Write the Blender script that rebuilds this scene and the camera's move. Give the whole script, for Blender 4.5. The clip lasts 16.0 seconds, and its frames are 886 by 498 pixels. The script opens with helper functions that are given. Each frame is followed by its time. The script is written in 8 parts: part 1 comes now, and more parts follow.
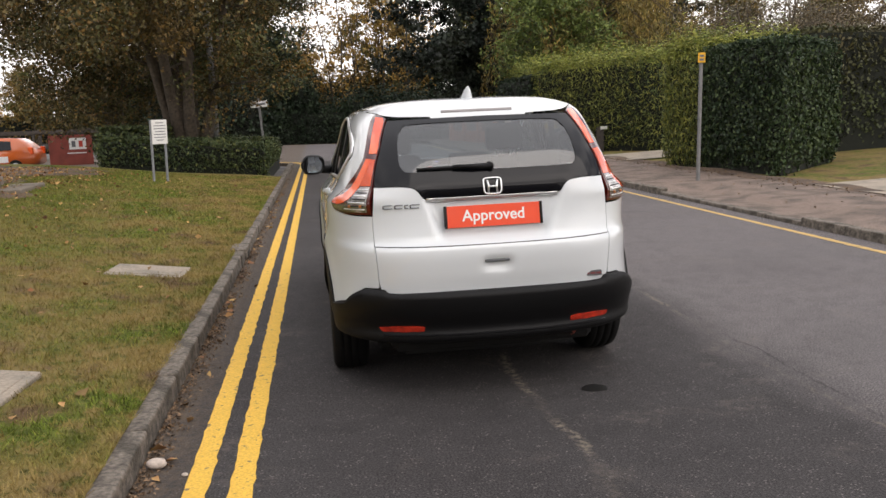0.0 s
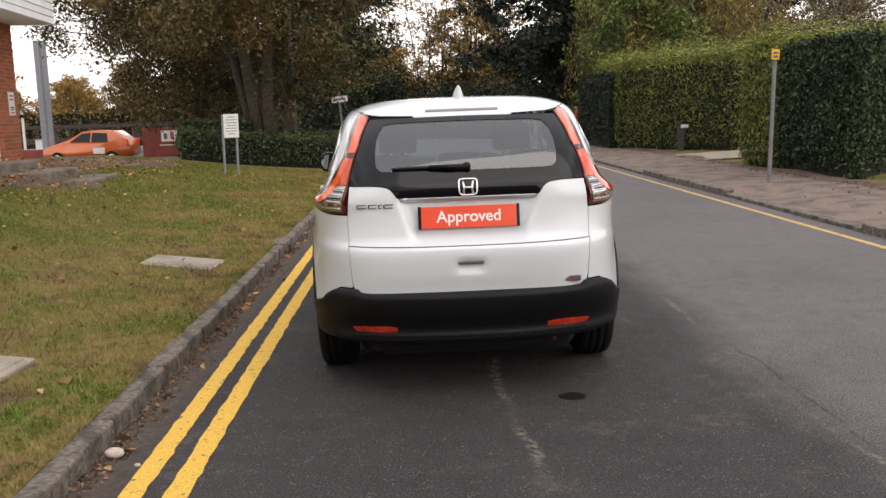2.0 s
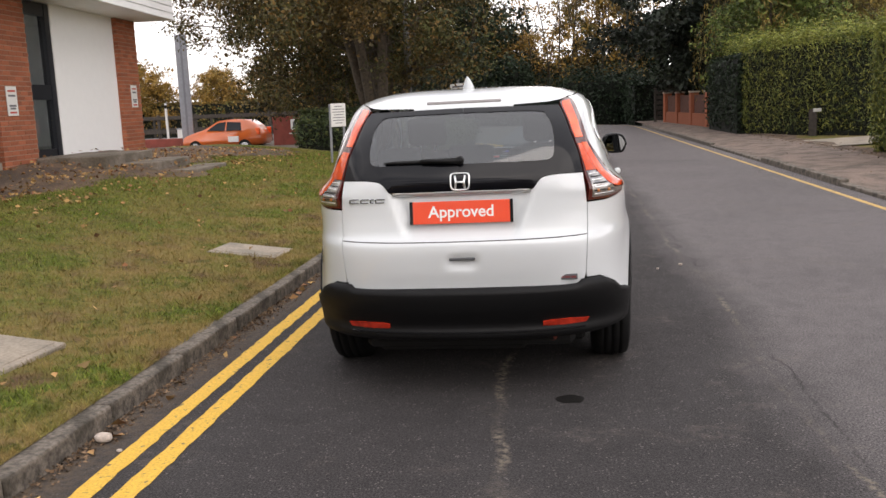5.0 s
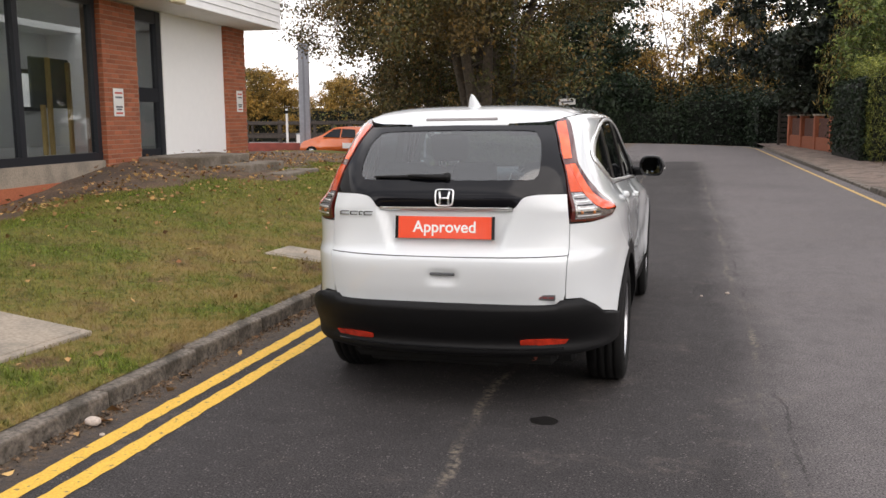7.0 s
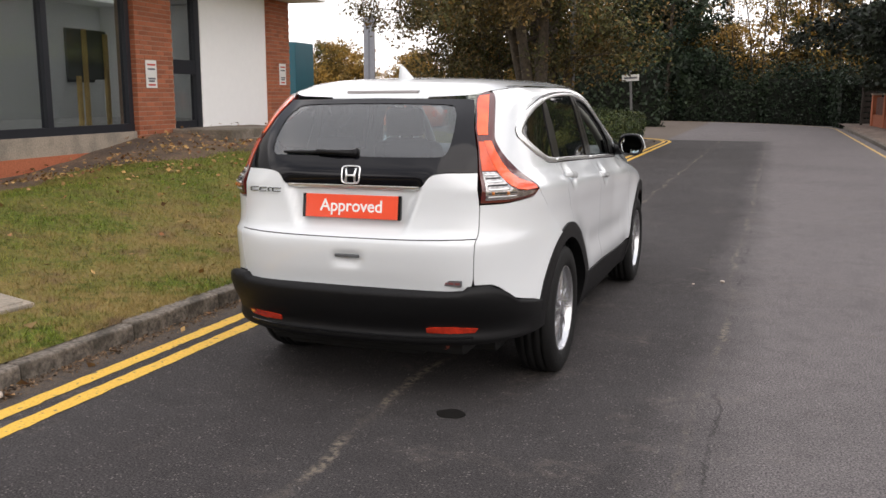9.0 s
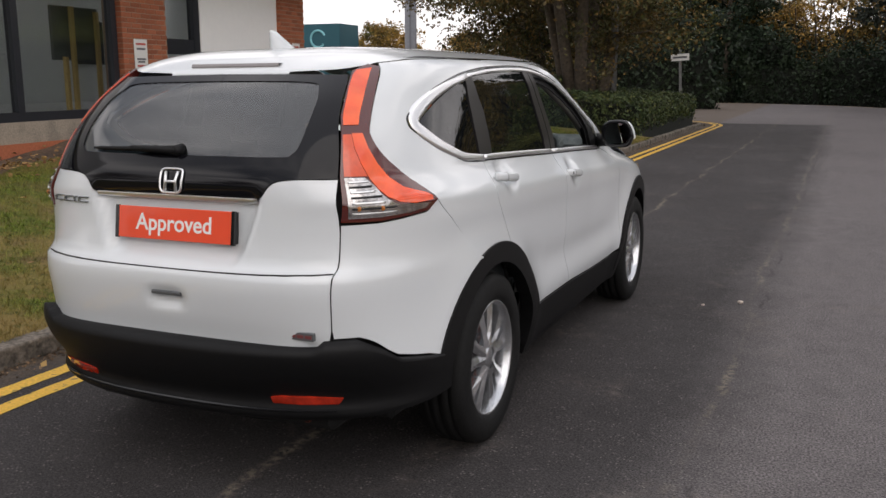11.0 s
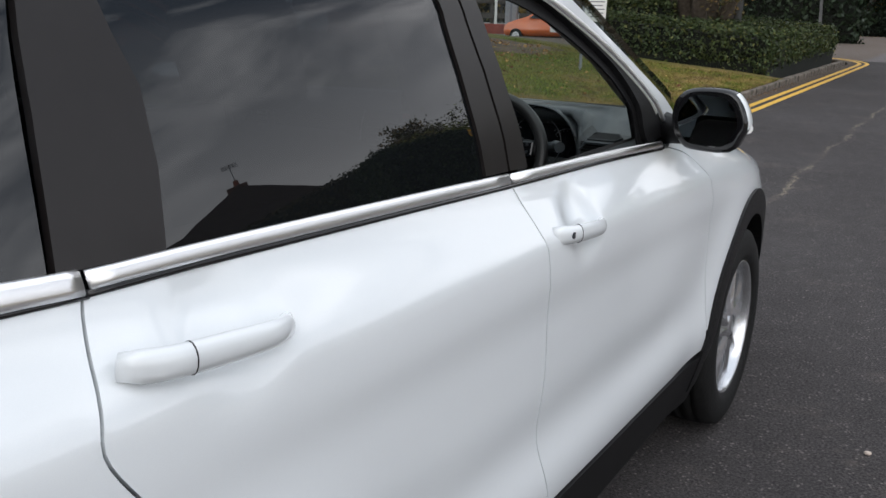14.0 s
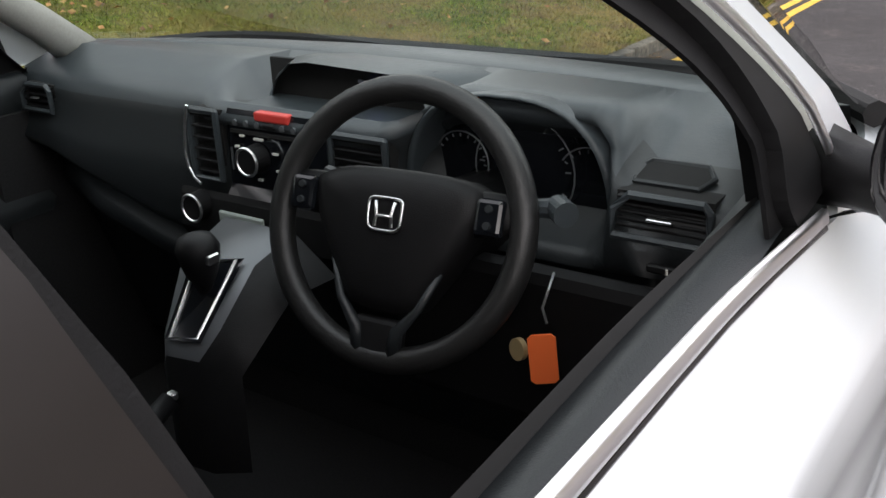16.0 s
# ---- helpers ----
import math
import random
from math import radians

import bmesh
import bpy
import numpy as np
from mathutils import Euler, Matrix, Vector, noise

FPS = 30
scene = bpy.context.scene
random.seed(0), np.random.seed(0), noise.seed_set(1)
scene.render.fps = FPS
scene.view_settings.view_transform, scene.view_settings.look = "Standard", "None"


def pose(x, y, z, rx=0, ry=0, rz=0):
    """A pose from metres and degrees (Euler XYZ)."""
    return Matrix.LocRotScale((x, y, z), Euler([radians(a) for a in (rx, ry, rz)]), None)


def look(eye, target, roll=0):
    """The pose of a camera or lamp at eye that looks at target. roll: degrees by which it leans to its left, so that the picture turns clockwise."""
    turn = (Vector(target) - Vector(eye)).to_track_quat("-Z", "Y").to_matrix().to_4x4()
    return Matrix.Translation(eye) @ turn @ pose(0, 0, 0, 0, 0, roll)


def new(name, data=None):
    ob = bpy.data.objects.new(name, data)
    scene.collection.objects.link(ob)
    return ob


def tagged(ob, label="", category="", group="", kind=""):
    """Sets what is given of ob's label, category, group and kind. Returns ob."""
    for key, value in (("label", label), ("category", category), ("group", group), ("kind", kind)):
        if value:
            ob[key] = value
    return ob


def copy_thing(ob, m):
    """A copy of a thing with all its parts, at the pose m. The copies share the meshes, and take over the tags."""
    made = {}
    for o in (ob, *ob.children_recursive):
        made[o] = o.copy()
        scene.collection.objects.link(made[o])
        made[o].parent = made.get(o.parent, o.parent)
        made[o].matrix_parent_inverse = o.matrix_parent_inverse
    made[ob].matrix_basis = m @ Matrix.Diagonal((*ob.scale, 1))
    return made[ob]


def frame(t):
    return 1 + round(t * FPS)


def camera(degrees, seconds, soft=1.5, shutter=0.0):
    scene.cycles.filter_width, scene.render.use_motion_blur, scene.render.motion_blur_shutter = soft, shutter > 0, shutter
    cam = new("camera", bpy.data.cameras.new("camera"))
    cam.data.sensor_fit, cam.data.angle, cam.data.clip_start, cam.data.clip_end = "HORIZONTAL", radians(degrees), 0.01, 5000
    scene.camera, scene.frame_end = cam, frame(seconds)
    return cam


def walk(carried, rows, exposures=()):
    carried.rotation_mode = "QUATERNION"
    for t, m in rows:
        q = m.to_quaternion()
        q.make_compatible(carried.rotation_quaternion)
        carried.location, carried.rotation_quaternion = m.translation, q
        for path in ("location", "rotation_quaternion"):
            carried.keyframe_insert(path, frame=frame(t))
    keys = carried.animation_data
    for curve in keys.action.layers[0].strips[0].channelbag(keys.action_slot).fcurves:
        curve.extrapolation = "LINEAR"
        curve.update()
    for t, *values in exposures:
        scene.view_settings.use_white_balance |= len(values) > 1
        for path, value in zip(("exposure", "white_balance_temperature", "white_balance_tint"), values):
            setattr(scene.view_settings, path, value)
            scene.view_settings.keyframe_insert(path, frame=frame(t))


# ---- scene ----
cam = camera(53.0, 16.0)
PATH = [
    (0, (-0.892, -5.424, 1.5139), (-0.628, -3.464, 1.2141), -2.2),
    (0.5, (-0.707, -5.4691, 1.5201), (-0.495, -3.5031, 1.2214), -1.5),
    (1, (-0.565, -5.4861, 1.5198), (-0.415, -3.5142, 1.2252), -1.7),
    (1.5, (-0.43, -5.4569, 1.5073), (-0.312, -3.4837, 1.2007), -1.8),
    (2, (-0.273, -5.425, 1.5149), (-0.216, -3.4489, 1.2123), -1.7),
    (2.5, (-0.143, -5.389, 1.5165), (-0.114, -3.4138, 1.205), -1.3),
    (3, (0.039, -5.3972, 1.5244), (-0.019, -3.421, 1.2178), -1.9),
    (3.5, (0.219, -5.4193, 1.533), (0.075, -3.4472, 1.2294), -1.4),
    (4, (0.33, -5.4133, 1.5301), (0.135, -3.4498, 1.2033), -1.7),
    (4.2, (0.361, -5.3912, 1.5255), (0.159, -3.4277, 1.1997), -2.1),
    (6.5, (0.913, -5.2462, 1.5281), (0.477, -3.318, 1.2207), -0.7),
    (7, (1.171, -5.2343, 1.5333), (0.655, -3.3235, 1.2436), -0.4),
    (7.5, (1.338, -5.1592, 1.5287), (0.786, -3.2619, 1.2157), -0.8),
    (8, (1.545, -5.0149, 1.5153), (0.973, -3.1246, 1.1972), 0.5),
    (8.2, (1.62, -4.9699, 1.5191), (1.024, -3.0876, 1.1988), 0.6),
    (10.3, (2.151, -3.9062, 1.4972), (1.396, -2.091, 1.1267), -0.5),
    (10.5, (2.142, -3.7218, 1.4805), (1.378, -1.9069, 1.1271), -0.4),
    (11, (2.112, -3.2818, 1.4864), (1.312, -1.4884, 1.1066), -0.1),
    (11.5, (2.016, -2.7616, 1.4818), (1.199, -0.9771, 1.0978), 0.3),
    (12, (1.971, -2.2781, 1.4635), (1.112, -0.5144, 1.0701), 0.8),
    (12.5, (1.89, -1.8081, 1.4729), (0.973, -0.0819, 1.0489), 1.5),
    (13, (1.792, -1.3392, 1.4854), (0.893, 0.3857, 1.0213), 0.9),
    (13.5, (1.702, -0.8746, 1.4607), (0.713, 0.7938, 0.9716), 1.3),
    (14, (1.5170, -0.4200, 1.4420), (0.5230, 1.2290, 0.8998), 1.15),
    (14.5, (1.4046, -0.0507, 1.4714), (0.3875, 1.5563, 0.8526), 2.05),
    (15, (1.2701, 0.3362, 1.4731), (0.2141, 1.9051, 0.8224), 1.73),
    (15.5, (1.1118, 0.6658, 1.4523), (0.0403, 2.2144, 0.7786), 0.31),
    (16, (0.9568, 0.9449, 1.4170), (-0.0835, 2.4692, 0.6459), -1.92),
]
walk(cam, [(t, look(eye, target, roll)) for t, eye, target, roll in PATH],
     [(0, 0.3, 6950, 15), (4, 0.32, 6950, 16), (8, 0.4, 6900, 15), (10.5, 0.05, 6900, 16), (11, -0.16, 6800, 15), (11.5, 0.05, 6750, 15), (12, 0.05, 6700, 15), (12.5, -0.14, 6500, 12), (13, -0.02, 6400, 11), (13.5, 0.16, 6350, 11), (14.5, 0.15, 6350, 11), (15, 0.0, 6400, 12), (15.5, 0.2, 6750, 15), (16, 1.05, 6700, 15)])

# ---------------------------------------------------------------- world and light
SUN_ELEV, SUN_ROT = 40.0, 150.0
world = bpy.data.worlds.new("overcast_sky")
scene.world = world
world.use_nodes = True
wn, wl = world.node_tree.nodes, world.node_tree.links
wn.clear()
w_out = wn.new("ShaderNodeOutputWorld")
sky = wn.new("ShaderNodeTexSky")
sky.sky_type = "NISHITA"
sky.sun_disc = False
sky.sun_elevation, sky.sun_rotation = radians(SUN_ELEV), radians(SUN_ROT)
bg_sky = wn.new("ShaderNodeBackground")
bg_sky.inputs["Strength"].default_value = 0.08
wl.new(sky.outputs["Color"], bg_sky.inputs["Color"])
w_co = wn.new("ShaderNodeTexCoord")
w_map = wn.new("ShaderNodeMapping")
w_map.inputs["Scale"].default_value = (1.0, 1.0, 3.6)
w_noise = wn.new("ShaderNodeTexNoise")
w_noise.inputs["Scale"].default_value = 2.2
w_noise.inputs["Detail"].default_value = 8.0
w_noise.inputs["Roughness"].default_value = 0.55
w_noise.inputs["Distortion"].default_value = 0.5
w_ramp = wn.new("ShaderNodeValToRGB")
w_ramp.color_ramp.elements[0].position, w_ramp.color_ramp.elements[0].color = 0.40, (0.10, 0.12, 0.15, 1)
w_ramp.color_ramp.elements[1].position, w_ramp.color_ramp.elements[1].color = 0.60, (1.0, 1.0, 1.0, 1)
w_sep = wn.new("ShaderNodeSeparateXYZ")
w_hor = wn.new("ShaderNodeMapRange")
w_hor.inputs["From Min"].default_value, w_hor.inputs["From Max"].default_value = 0.10, 0.36
w_mix = wn.new("ShaderNodeMixRGB")
w_mix.inputs["Color1"].default_value = (0.62, 0.62, 0.63, 1)
bg_cloud = wn.new("ShaderNodeBackground")
bg_cloud.inputs["Strength"].default_value = 2.3
w_both = wn.new("ShaderNodeMixShader")
w_both.inputs["Fac"].default_value = 0.86
wl.new(w_co.outputs["Generated"], w_map.inputs["Vector"])
wl.new(w_map.outputs["Vector"], w_noise.inputs["Vector"])
wl.new(w_noise.outputs["Fac"], w_ramp.inputs["Fac"])
wl.new(w_co.outputs["Generated"], w_sep.inputs["Vector"])
wl.new(w_sep.outputs["Z"], w_hor.inputs["Value"])
wl.new(w_hor.outputs["Result"], w_mix.inputs["Fac"])
w_top = wn.new("ShaderNodeMapRange")
w_top.inputs["From Min"].default_value, w_top.inputs["From Max"].default_value = 0.45, 0.85
w_even = wn.new("ShaderNodeMixRGB")
w_even.inputs["Color2"].default_value = (0.52, 0.55, 0.59, 1)
wl.new(w_sep.outputs["Z"], w_top.inputs["Value"])
wl.new(w_top.outputs["Result"], w_even.inputs["Fac"])
wl.new(w_ramp.outputs["Color"], w_even.inputs["Color1"])
wl.new(w_even.outputs["Color"], w_mix.inputs["Color2"])
wl.new(w_mix.outputs["Color"], bg_cloud.inputs["Color"])
wl.new(bg_sky.outputs["Background"], w_both.inputs[1])
wl.new(bg_cloud.outputs["Background"], w_both.inputs[2])
wl.new(w_both.outputs["Shader"], w_out.inputs["Surface"])
sun_data = bpy.data.lights.new("sun", "SUN")
sun_data.energy, sun_data.angle, sun_data.color = 0.9, radians(60), (1.0, 0.96, 0.9)
sun = new("sun", sun_data)
_a, _e = radians(SUN_ROT), radians(SUN_ELEV)
sun.matrix_world = look((math.sin(_a) * math.cos(_e) * 50, math.cos(_a) * math.cos(_e) * 50, math.sin(_e) * 50), (0, 0, 0))


# ---------------------------------------------------------------- materials
def mat(name, color, rough=0.6, metal=0.0, var=0.0, scale=20.0, bump=0.0, bump_scale=None, second=None, second_scale=2.0,
        second_range=(0.45, 0.62), coat=0.0, spec=0.5, island=0.0, objrand=0.0, rough_var=0.0):
    """Principled surface with grain (var, scale), a second colour in larger patches, and relief."""
    m = bpy.data.materials.new(name)
    m.use_nodes = True
    n, l = m.node_tree.nodes, m.node_tree.links
    b = n["Principled BSDF"]
    b.inputs["Roughness"].default_value, b.inputs["Metallic"].default_value = rough, metal
    b.inputs["Coat Weight"].default_value = coat
    b.inputs["Coat Roughness"].default_value = 0.03
    b.inputs["Specular IOR Level"].default_value = spec
    co = n.new("ShaderNodeTexCoord")
    rgb = n.new("ShaderNodeRGB")
    rgb.outputs[0].default_value = (*color, 1)
    last = rgb.outputs[0]
    if second:
        t = n.new("ShaderNodeTexNoise")
        t.inputs["Scale"].default_value, t.inputs["Detail"].default_value = second_scale, 6.0
        l.new(co.outputs["Object"], t.inputs["Vector"])
        r = n.new("ShaderNodeMapRange")
        r.inputs["From Min"].default_value, r.inputs["From Max"].default_value = second_range
        l.new(t.outputs["Fac"], r.inputs["Value"])
        x = n.new("ShaderNodeMixRGB")
        x.inputs["Color2"].default_value = (*second, 1)
        l.new(r.outputs["Result"], x.inputs["Fac"])
        l.new(last, x.inputs["Color1"])
        last = x.outputs["Color"]
    if var:
        t = n.new("ShaderNodeTexNoise")
        t.inputs["Scale"].default_value, t.inputs["Detail"].default_value = scale, 4.0
        l.new(co.outputs["Object"], t.inputs["Vector"])
        r = n.new("ShaderNodeMapRange")
        r.inputs["From Min"].default_value, r.inputs["From Max"].default_value = 0.3, 0.7
        r.inputs["To Min"].default_value, r.inputs["To Max"].default_value = 1 - var, 1 + var
        l.new(t.outputs["Fac"], r.inputs["Value"])
        x = n.new("ShaderNodeVectorMath")
        x.operation = "SCALE"
        l.new(last, x.inputs[0])
        l.new(r.outputs["Result"], x.inputs["Scale"])
        last = x.outputs["Vector"]
    for amount, node, out in ((island, "ShaderNodeNewGeometry", "Random Per Island"), (objrand, "ShaderNodeObjectInfo", "Random")):
        if amount:
            g = n.new(node)
            r = n.new("ShaderNodeMapRange")
            r.inputs["To Min"].default_value, r.inputs["To Max"].default_value = 1 - amount, 1 + amount
            l.new(g.outputs[out], r.inputs["Value"])
            x = n.new("ShaderNodeVectorMath")
            x.operation = "SCALE"
            l.new(last, x.inputs[0])
            l.new(r.outputs["Result"], x.inputs["Scale"])
            last = x.outputs["Vector"]
    l.new(last, b.inputs["Base Color"])
    if bump:
        t = n.new("ShaderNodeTexNoise")
        t.inputs["Scale"].default_value, t.inputs["Detail"].default_value = bump_scale or scale * 2, 5.0
        l.new(co.outputs["Object"], t.inputs["Vector"])
        u = n.new("ShaderNodeBump")
        u.inputs["Strength"].default_value, u.inputs["Distance"].default_value = bump, 0.01
        l.new(t.outputs["Fac"], u.inputs["Height"])
        l.new(u.outputs["Normal"], b.inputs["Normal"])
    if rough_var:
        t = n.new("ShaderNodeTexNoise")
        t.inputs["Scale"].default_value = 3.0
        l.new(co.outputs["Object"], t.inputs["Vector"])
        r = n.new("ShaderNodeMapRange")
        r.inputs["To Min"].default_value, r.inputs["To Max"].default_value = rough - rough_var, rough + rough_var
        l.new(t.outputs["Fac"], r.inputs["Value"])
        l.new(r.outputs["Result"], b.inputs["Roughness"])
    return m


def glass(name, tint, through_share, rough=0.0, spec=0.045):
    """A pane: a gloss over a tinted see-through sheet, with no bending of the light."""
    m = bpy.data.materials.new(name)
    m.use_nodes = True
    n, l = m.node_tree.nodes, m.node_tree.links
    n.clear()
    out = n.new("ShaderNodeOutputMaterial")
    clear = n.new("ShaderNodeBsdfTransparent")
    clear.inputs["Color"].default_value = (*tint, 1)
    dark = n.new("ShaderNodeBsdfDiffuse")
    dark.inputs["Color"].default_value = (0.012, 0.014, 0.016, 1)
    body = n.new("ShaderNodeMixShader")
    body.inputs["Fac"].default_value = through_share
    gloss = n.new("ShaderNodeBsdfGlossy")
    gloss.inputs["Roughness"].default_value = rough
    face = n.new("ShaderNodeLayerWeight")
    face.inputs["Blend"].default_value = 0.5
    steep = n.new("ShaderNodeMath")
    steep.operation = "POWER"
    steep.inputs[1].default_value = 4.5
    l.new(face.outputs["Facing"], steep.inputs[0])
    fres = n.new("ShaderNodeMapRange")
    fres.inputs["To Min"].default_value, fres.inputs["To Max"].default_value = spec, 1.0
    l.new(steep.outputs[0], fres.inputs["Value"])
    top = n.new("ShaderNodeMixShader")
    l.new(dark.outputs[0], body.inputs[1])
    l.new(clear.outputs[0], body.inputs[2])
    l.new(fres.outputs[0], top.inputs["Fac"])
    l.new(body.outputs[0], top.inputs[1])
    l.new(gloss.outputs[0], top.inputs[2])
    l.new(top.outputs[0], out.inputs["Surface"])
    return m


# ---------------------------------------------------------------- building blocks
def part(name, bm, material, parent=None, label="", smooth=False):
    """Links a bmesh as one mesh object, under a thing or a part."""
    me = bpy.data.meshes.new(name)
    bm.to_mesh(me)
    bm.free()
    return part_mesh(name, me, material, parent, label, smooth)


def part_mesh(name, me, material, parent=None, label="", smooth=False):
    if material and not me.materials:
        me.materials.append(material)
    if smooth:
        me.shade_smooth()
    ob = new(name, me)
    ob.parent = parent
    if label:
        tagged(ob, label)
    return ob


def empty(name, m, label, category, group="", kind=""):
    ob = new(name)
    ob.empty_display_size = 0.2
    ob.matrix_world = m
    return tagged(ob, label, category, group, kind)


def box(bm, x0, x1, y0, y1, z0, z1, bevel=0.0, seg=1, m=None):
    r = bmesh.ops.create_cube(bm, size=1.0)
    vs = r["verts"]
    t = Matrix.Translation(((x0 + x1) / 2, (y0 + y1) / 2, (z0 + z1) / 2)) @ Matrix.Diagonal((abs(x1 - x0), abs(y1 - y0), abs(z1 - z0), 1))
    bmesh.ops.transform(bm, matrix=t, verts=vs)
    if bevel:
        es = list({e for v in vs for e in v.link_edges})
        r = bmesh.ops.bevel(bm, geom=es, offset=bevel, segments=seg, profile=0.5, affect="EDGES")
        vs = list({v for f in r["faces"] for v in f.verts} | {v for v in vs if v.is_valid})
    if m is not None:
        bmesh.ops.transform(bm, matrix=m, verts=vs)
    return vs


def boxed(*a, **k):
    bm = bmesh.new()
    box(bm, *a, **k)
    return bm


def cyl(bm, p, q, r0, r1=None, n=16, caps=True):
    p, q = Vector(p), Vector(q)
    d = q - p
    m = Matrix.Translation((p + q) / 2) @ d.to_track_quat("Z", "Y").to_matrix().to_4x4()
    return bmesh.ops.create_cone(bm, cap_ends=caps, segments=n, radius1=r0, radius2=r0 if r1 is None else r1, depth=d.length, matrix=m)["verts"]


def tube(bm, pts, radii, n=8, closed=False):
    """A tube along points."""
    pts = [Vector([float(c) for c in p]) for p in pts]
    if not hasattr(radii, "__len__"):
        radii = [radii] * len(pts)
    rings = []
    radii = [float(r) for r in radii]
    side = None
    for i, p in enumerate(pts):
        a = pts[i - 1] if (i or closed) else p
        b = pts[(i + 1) % len(pts)] if (i + 1 < len(pts) or closed) else p
        d = (b - a).normalized()
        if side is None:
            side = d.orthogonal().normalized()
        side = (side - d * side.dot(d)).normalized()
        up = d.cross(side)
        rings.append([bm.verts.new(p + radii[i] * (math.cos(2 * math.pi * k / n) * side + math.sin(2 * math.pi * k / n) * up)) for k in range(n)])
    m = len(rings)
    for i in range(m if closed else m - 1):
        r, s = rings[i], rings[(i + 1) % m]
        for k in range(n):
            bm.faces.new((r[k], r[(k + 1) % n], s[(k + 1) % n], s[k]))
    if not closed:
        bm.faces.new(rings[0][::-1])
        bm.faces.new(rings[-1])


def quads_mesh(name, co):
    """A mesh from an array (n, 4, 3) of loose quads."""
    n = len(co)
    me = bpy.data.meshes.new(name)
    me.vertices.add(4 * n)
    me.vertices.foreach_set("co", co.reshape(-1).astype(np.float32))
    me.loops.add(4 * n)
    me.loops.foreach_set("vertex_index", np.arange(4 * n, dtype=np.int32))
    me.polygons.add(n)
    me.polygons.foreach_set("loop_start", np.arange(0, 4 * n, 4, dtype=np.int32))
    me.update(calc_edges=True)
    return me


def leaf_quads(pts, size, rng, flat=0.0, droop=0.0, slim=0.6, out=None):
    """Pointed leaf quads at the points, turned at random; flat: 0 any way, 1 lying; out: directions that the leaves face more."""
    n = len(pts)
    a = rng.normal(size=(n, 3))
    a[:, 2] = a[:, 2] * (1 - flat) - droop * 2
    if out is not None:
        a -= out * (a * out).sum(1)[:, None] * 0.7
    a /= np.linalg.norm(a, axis=1)[:, None]
    b = rng.normal(size=(n, 3))
    b[:, 2] *= 1 - flat
    b -= a * (a * b).sum(1)[:, None]
    b /= np.linalg.norm(b, axis=1)[:, None] + 1e-9
    s = size * rng.uniform(0.6, 1.4, n)[:, None]
    c = np.cross(a, b) * s * rng.uniform(-0.25, 0.25, n)[:, None]
    return np.stack([pts - a * s * 0.5, pts + b * s * slim * 0.5 + c, pts + a * s * 0.5, pts - b * s * slim * 0.5 + c], 1)

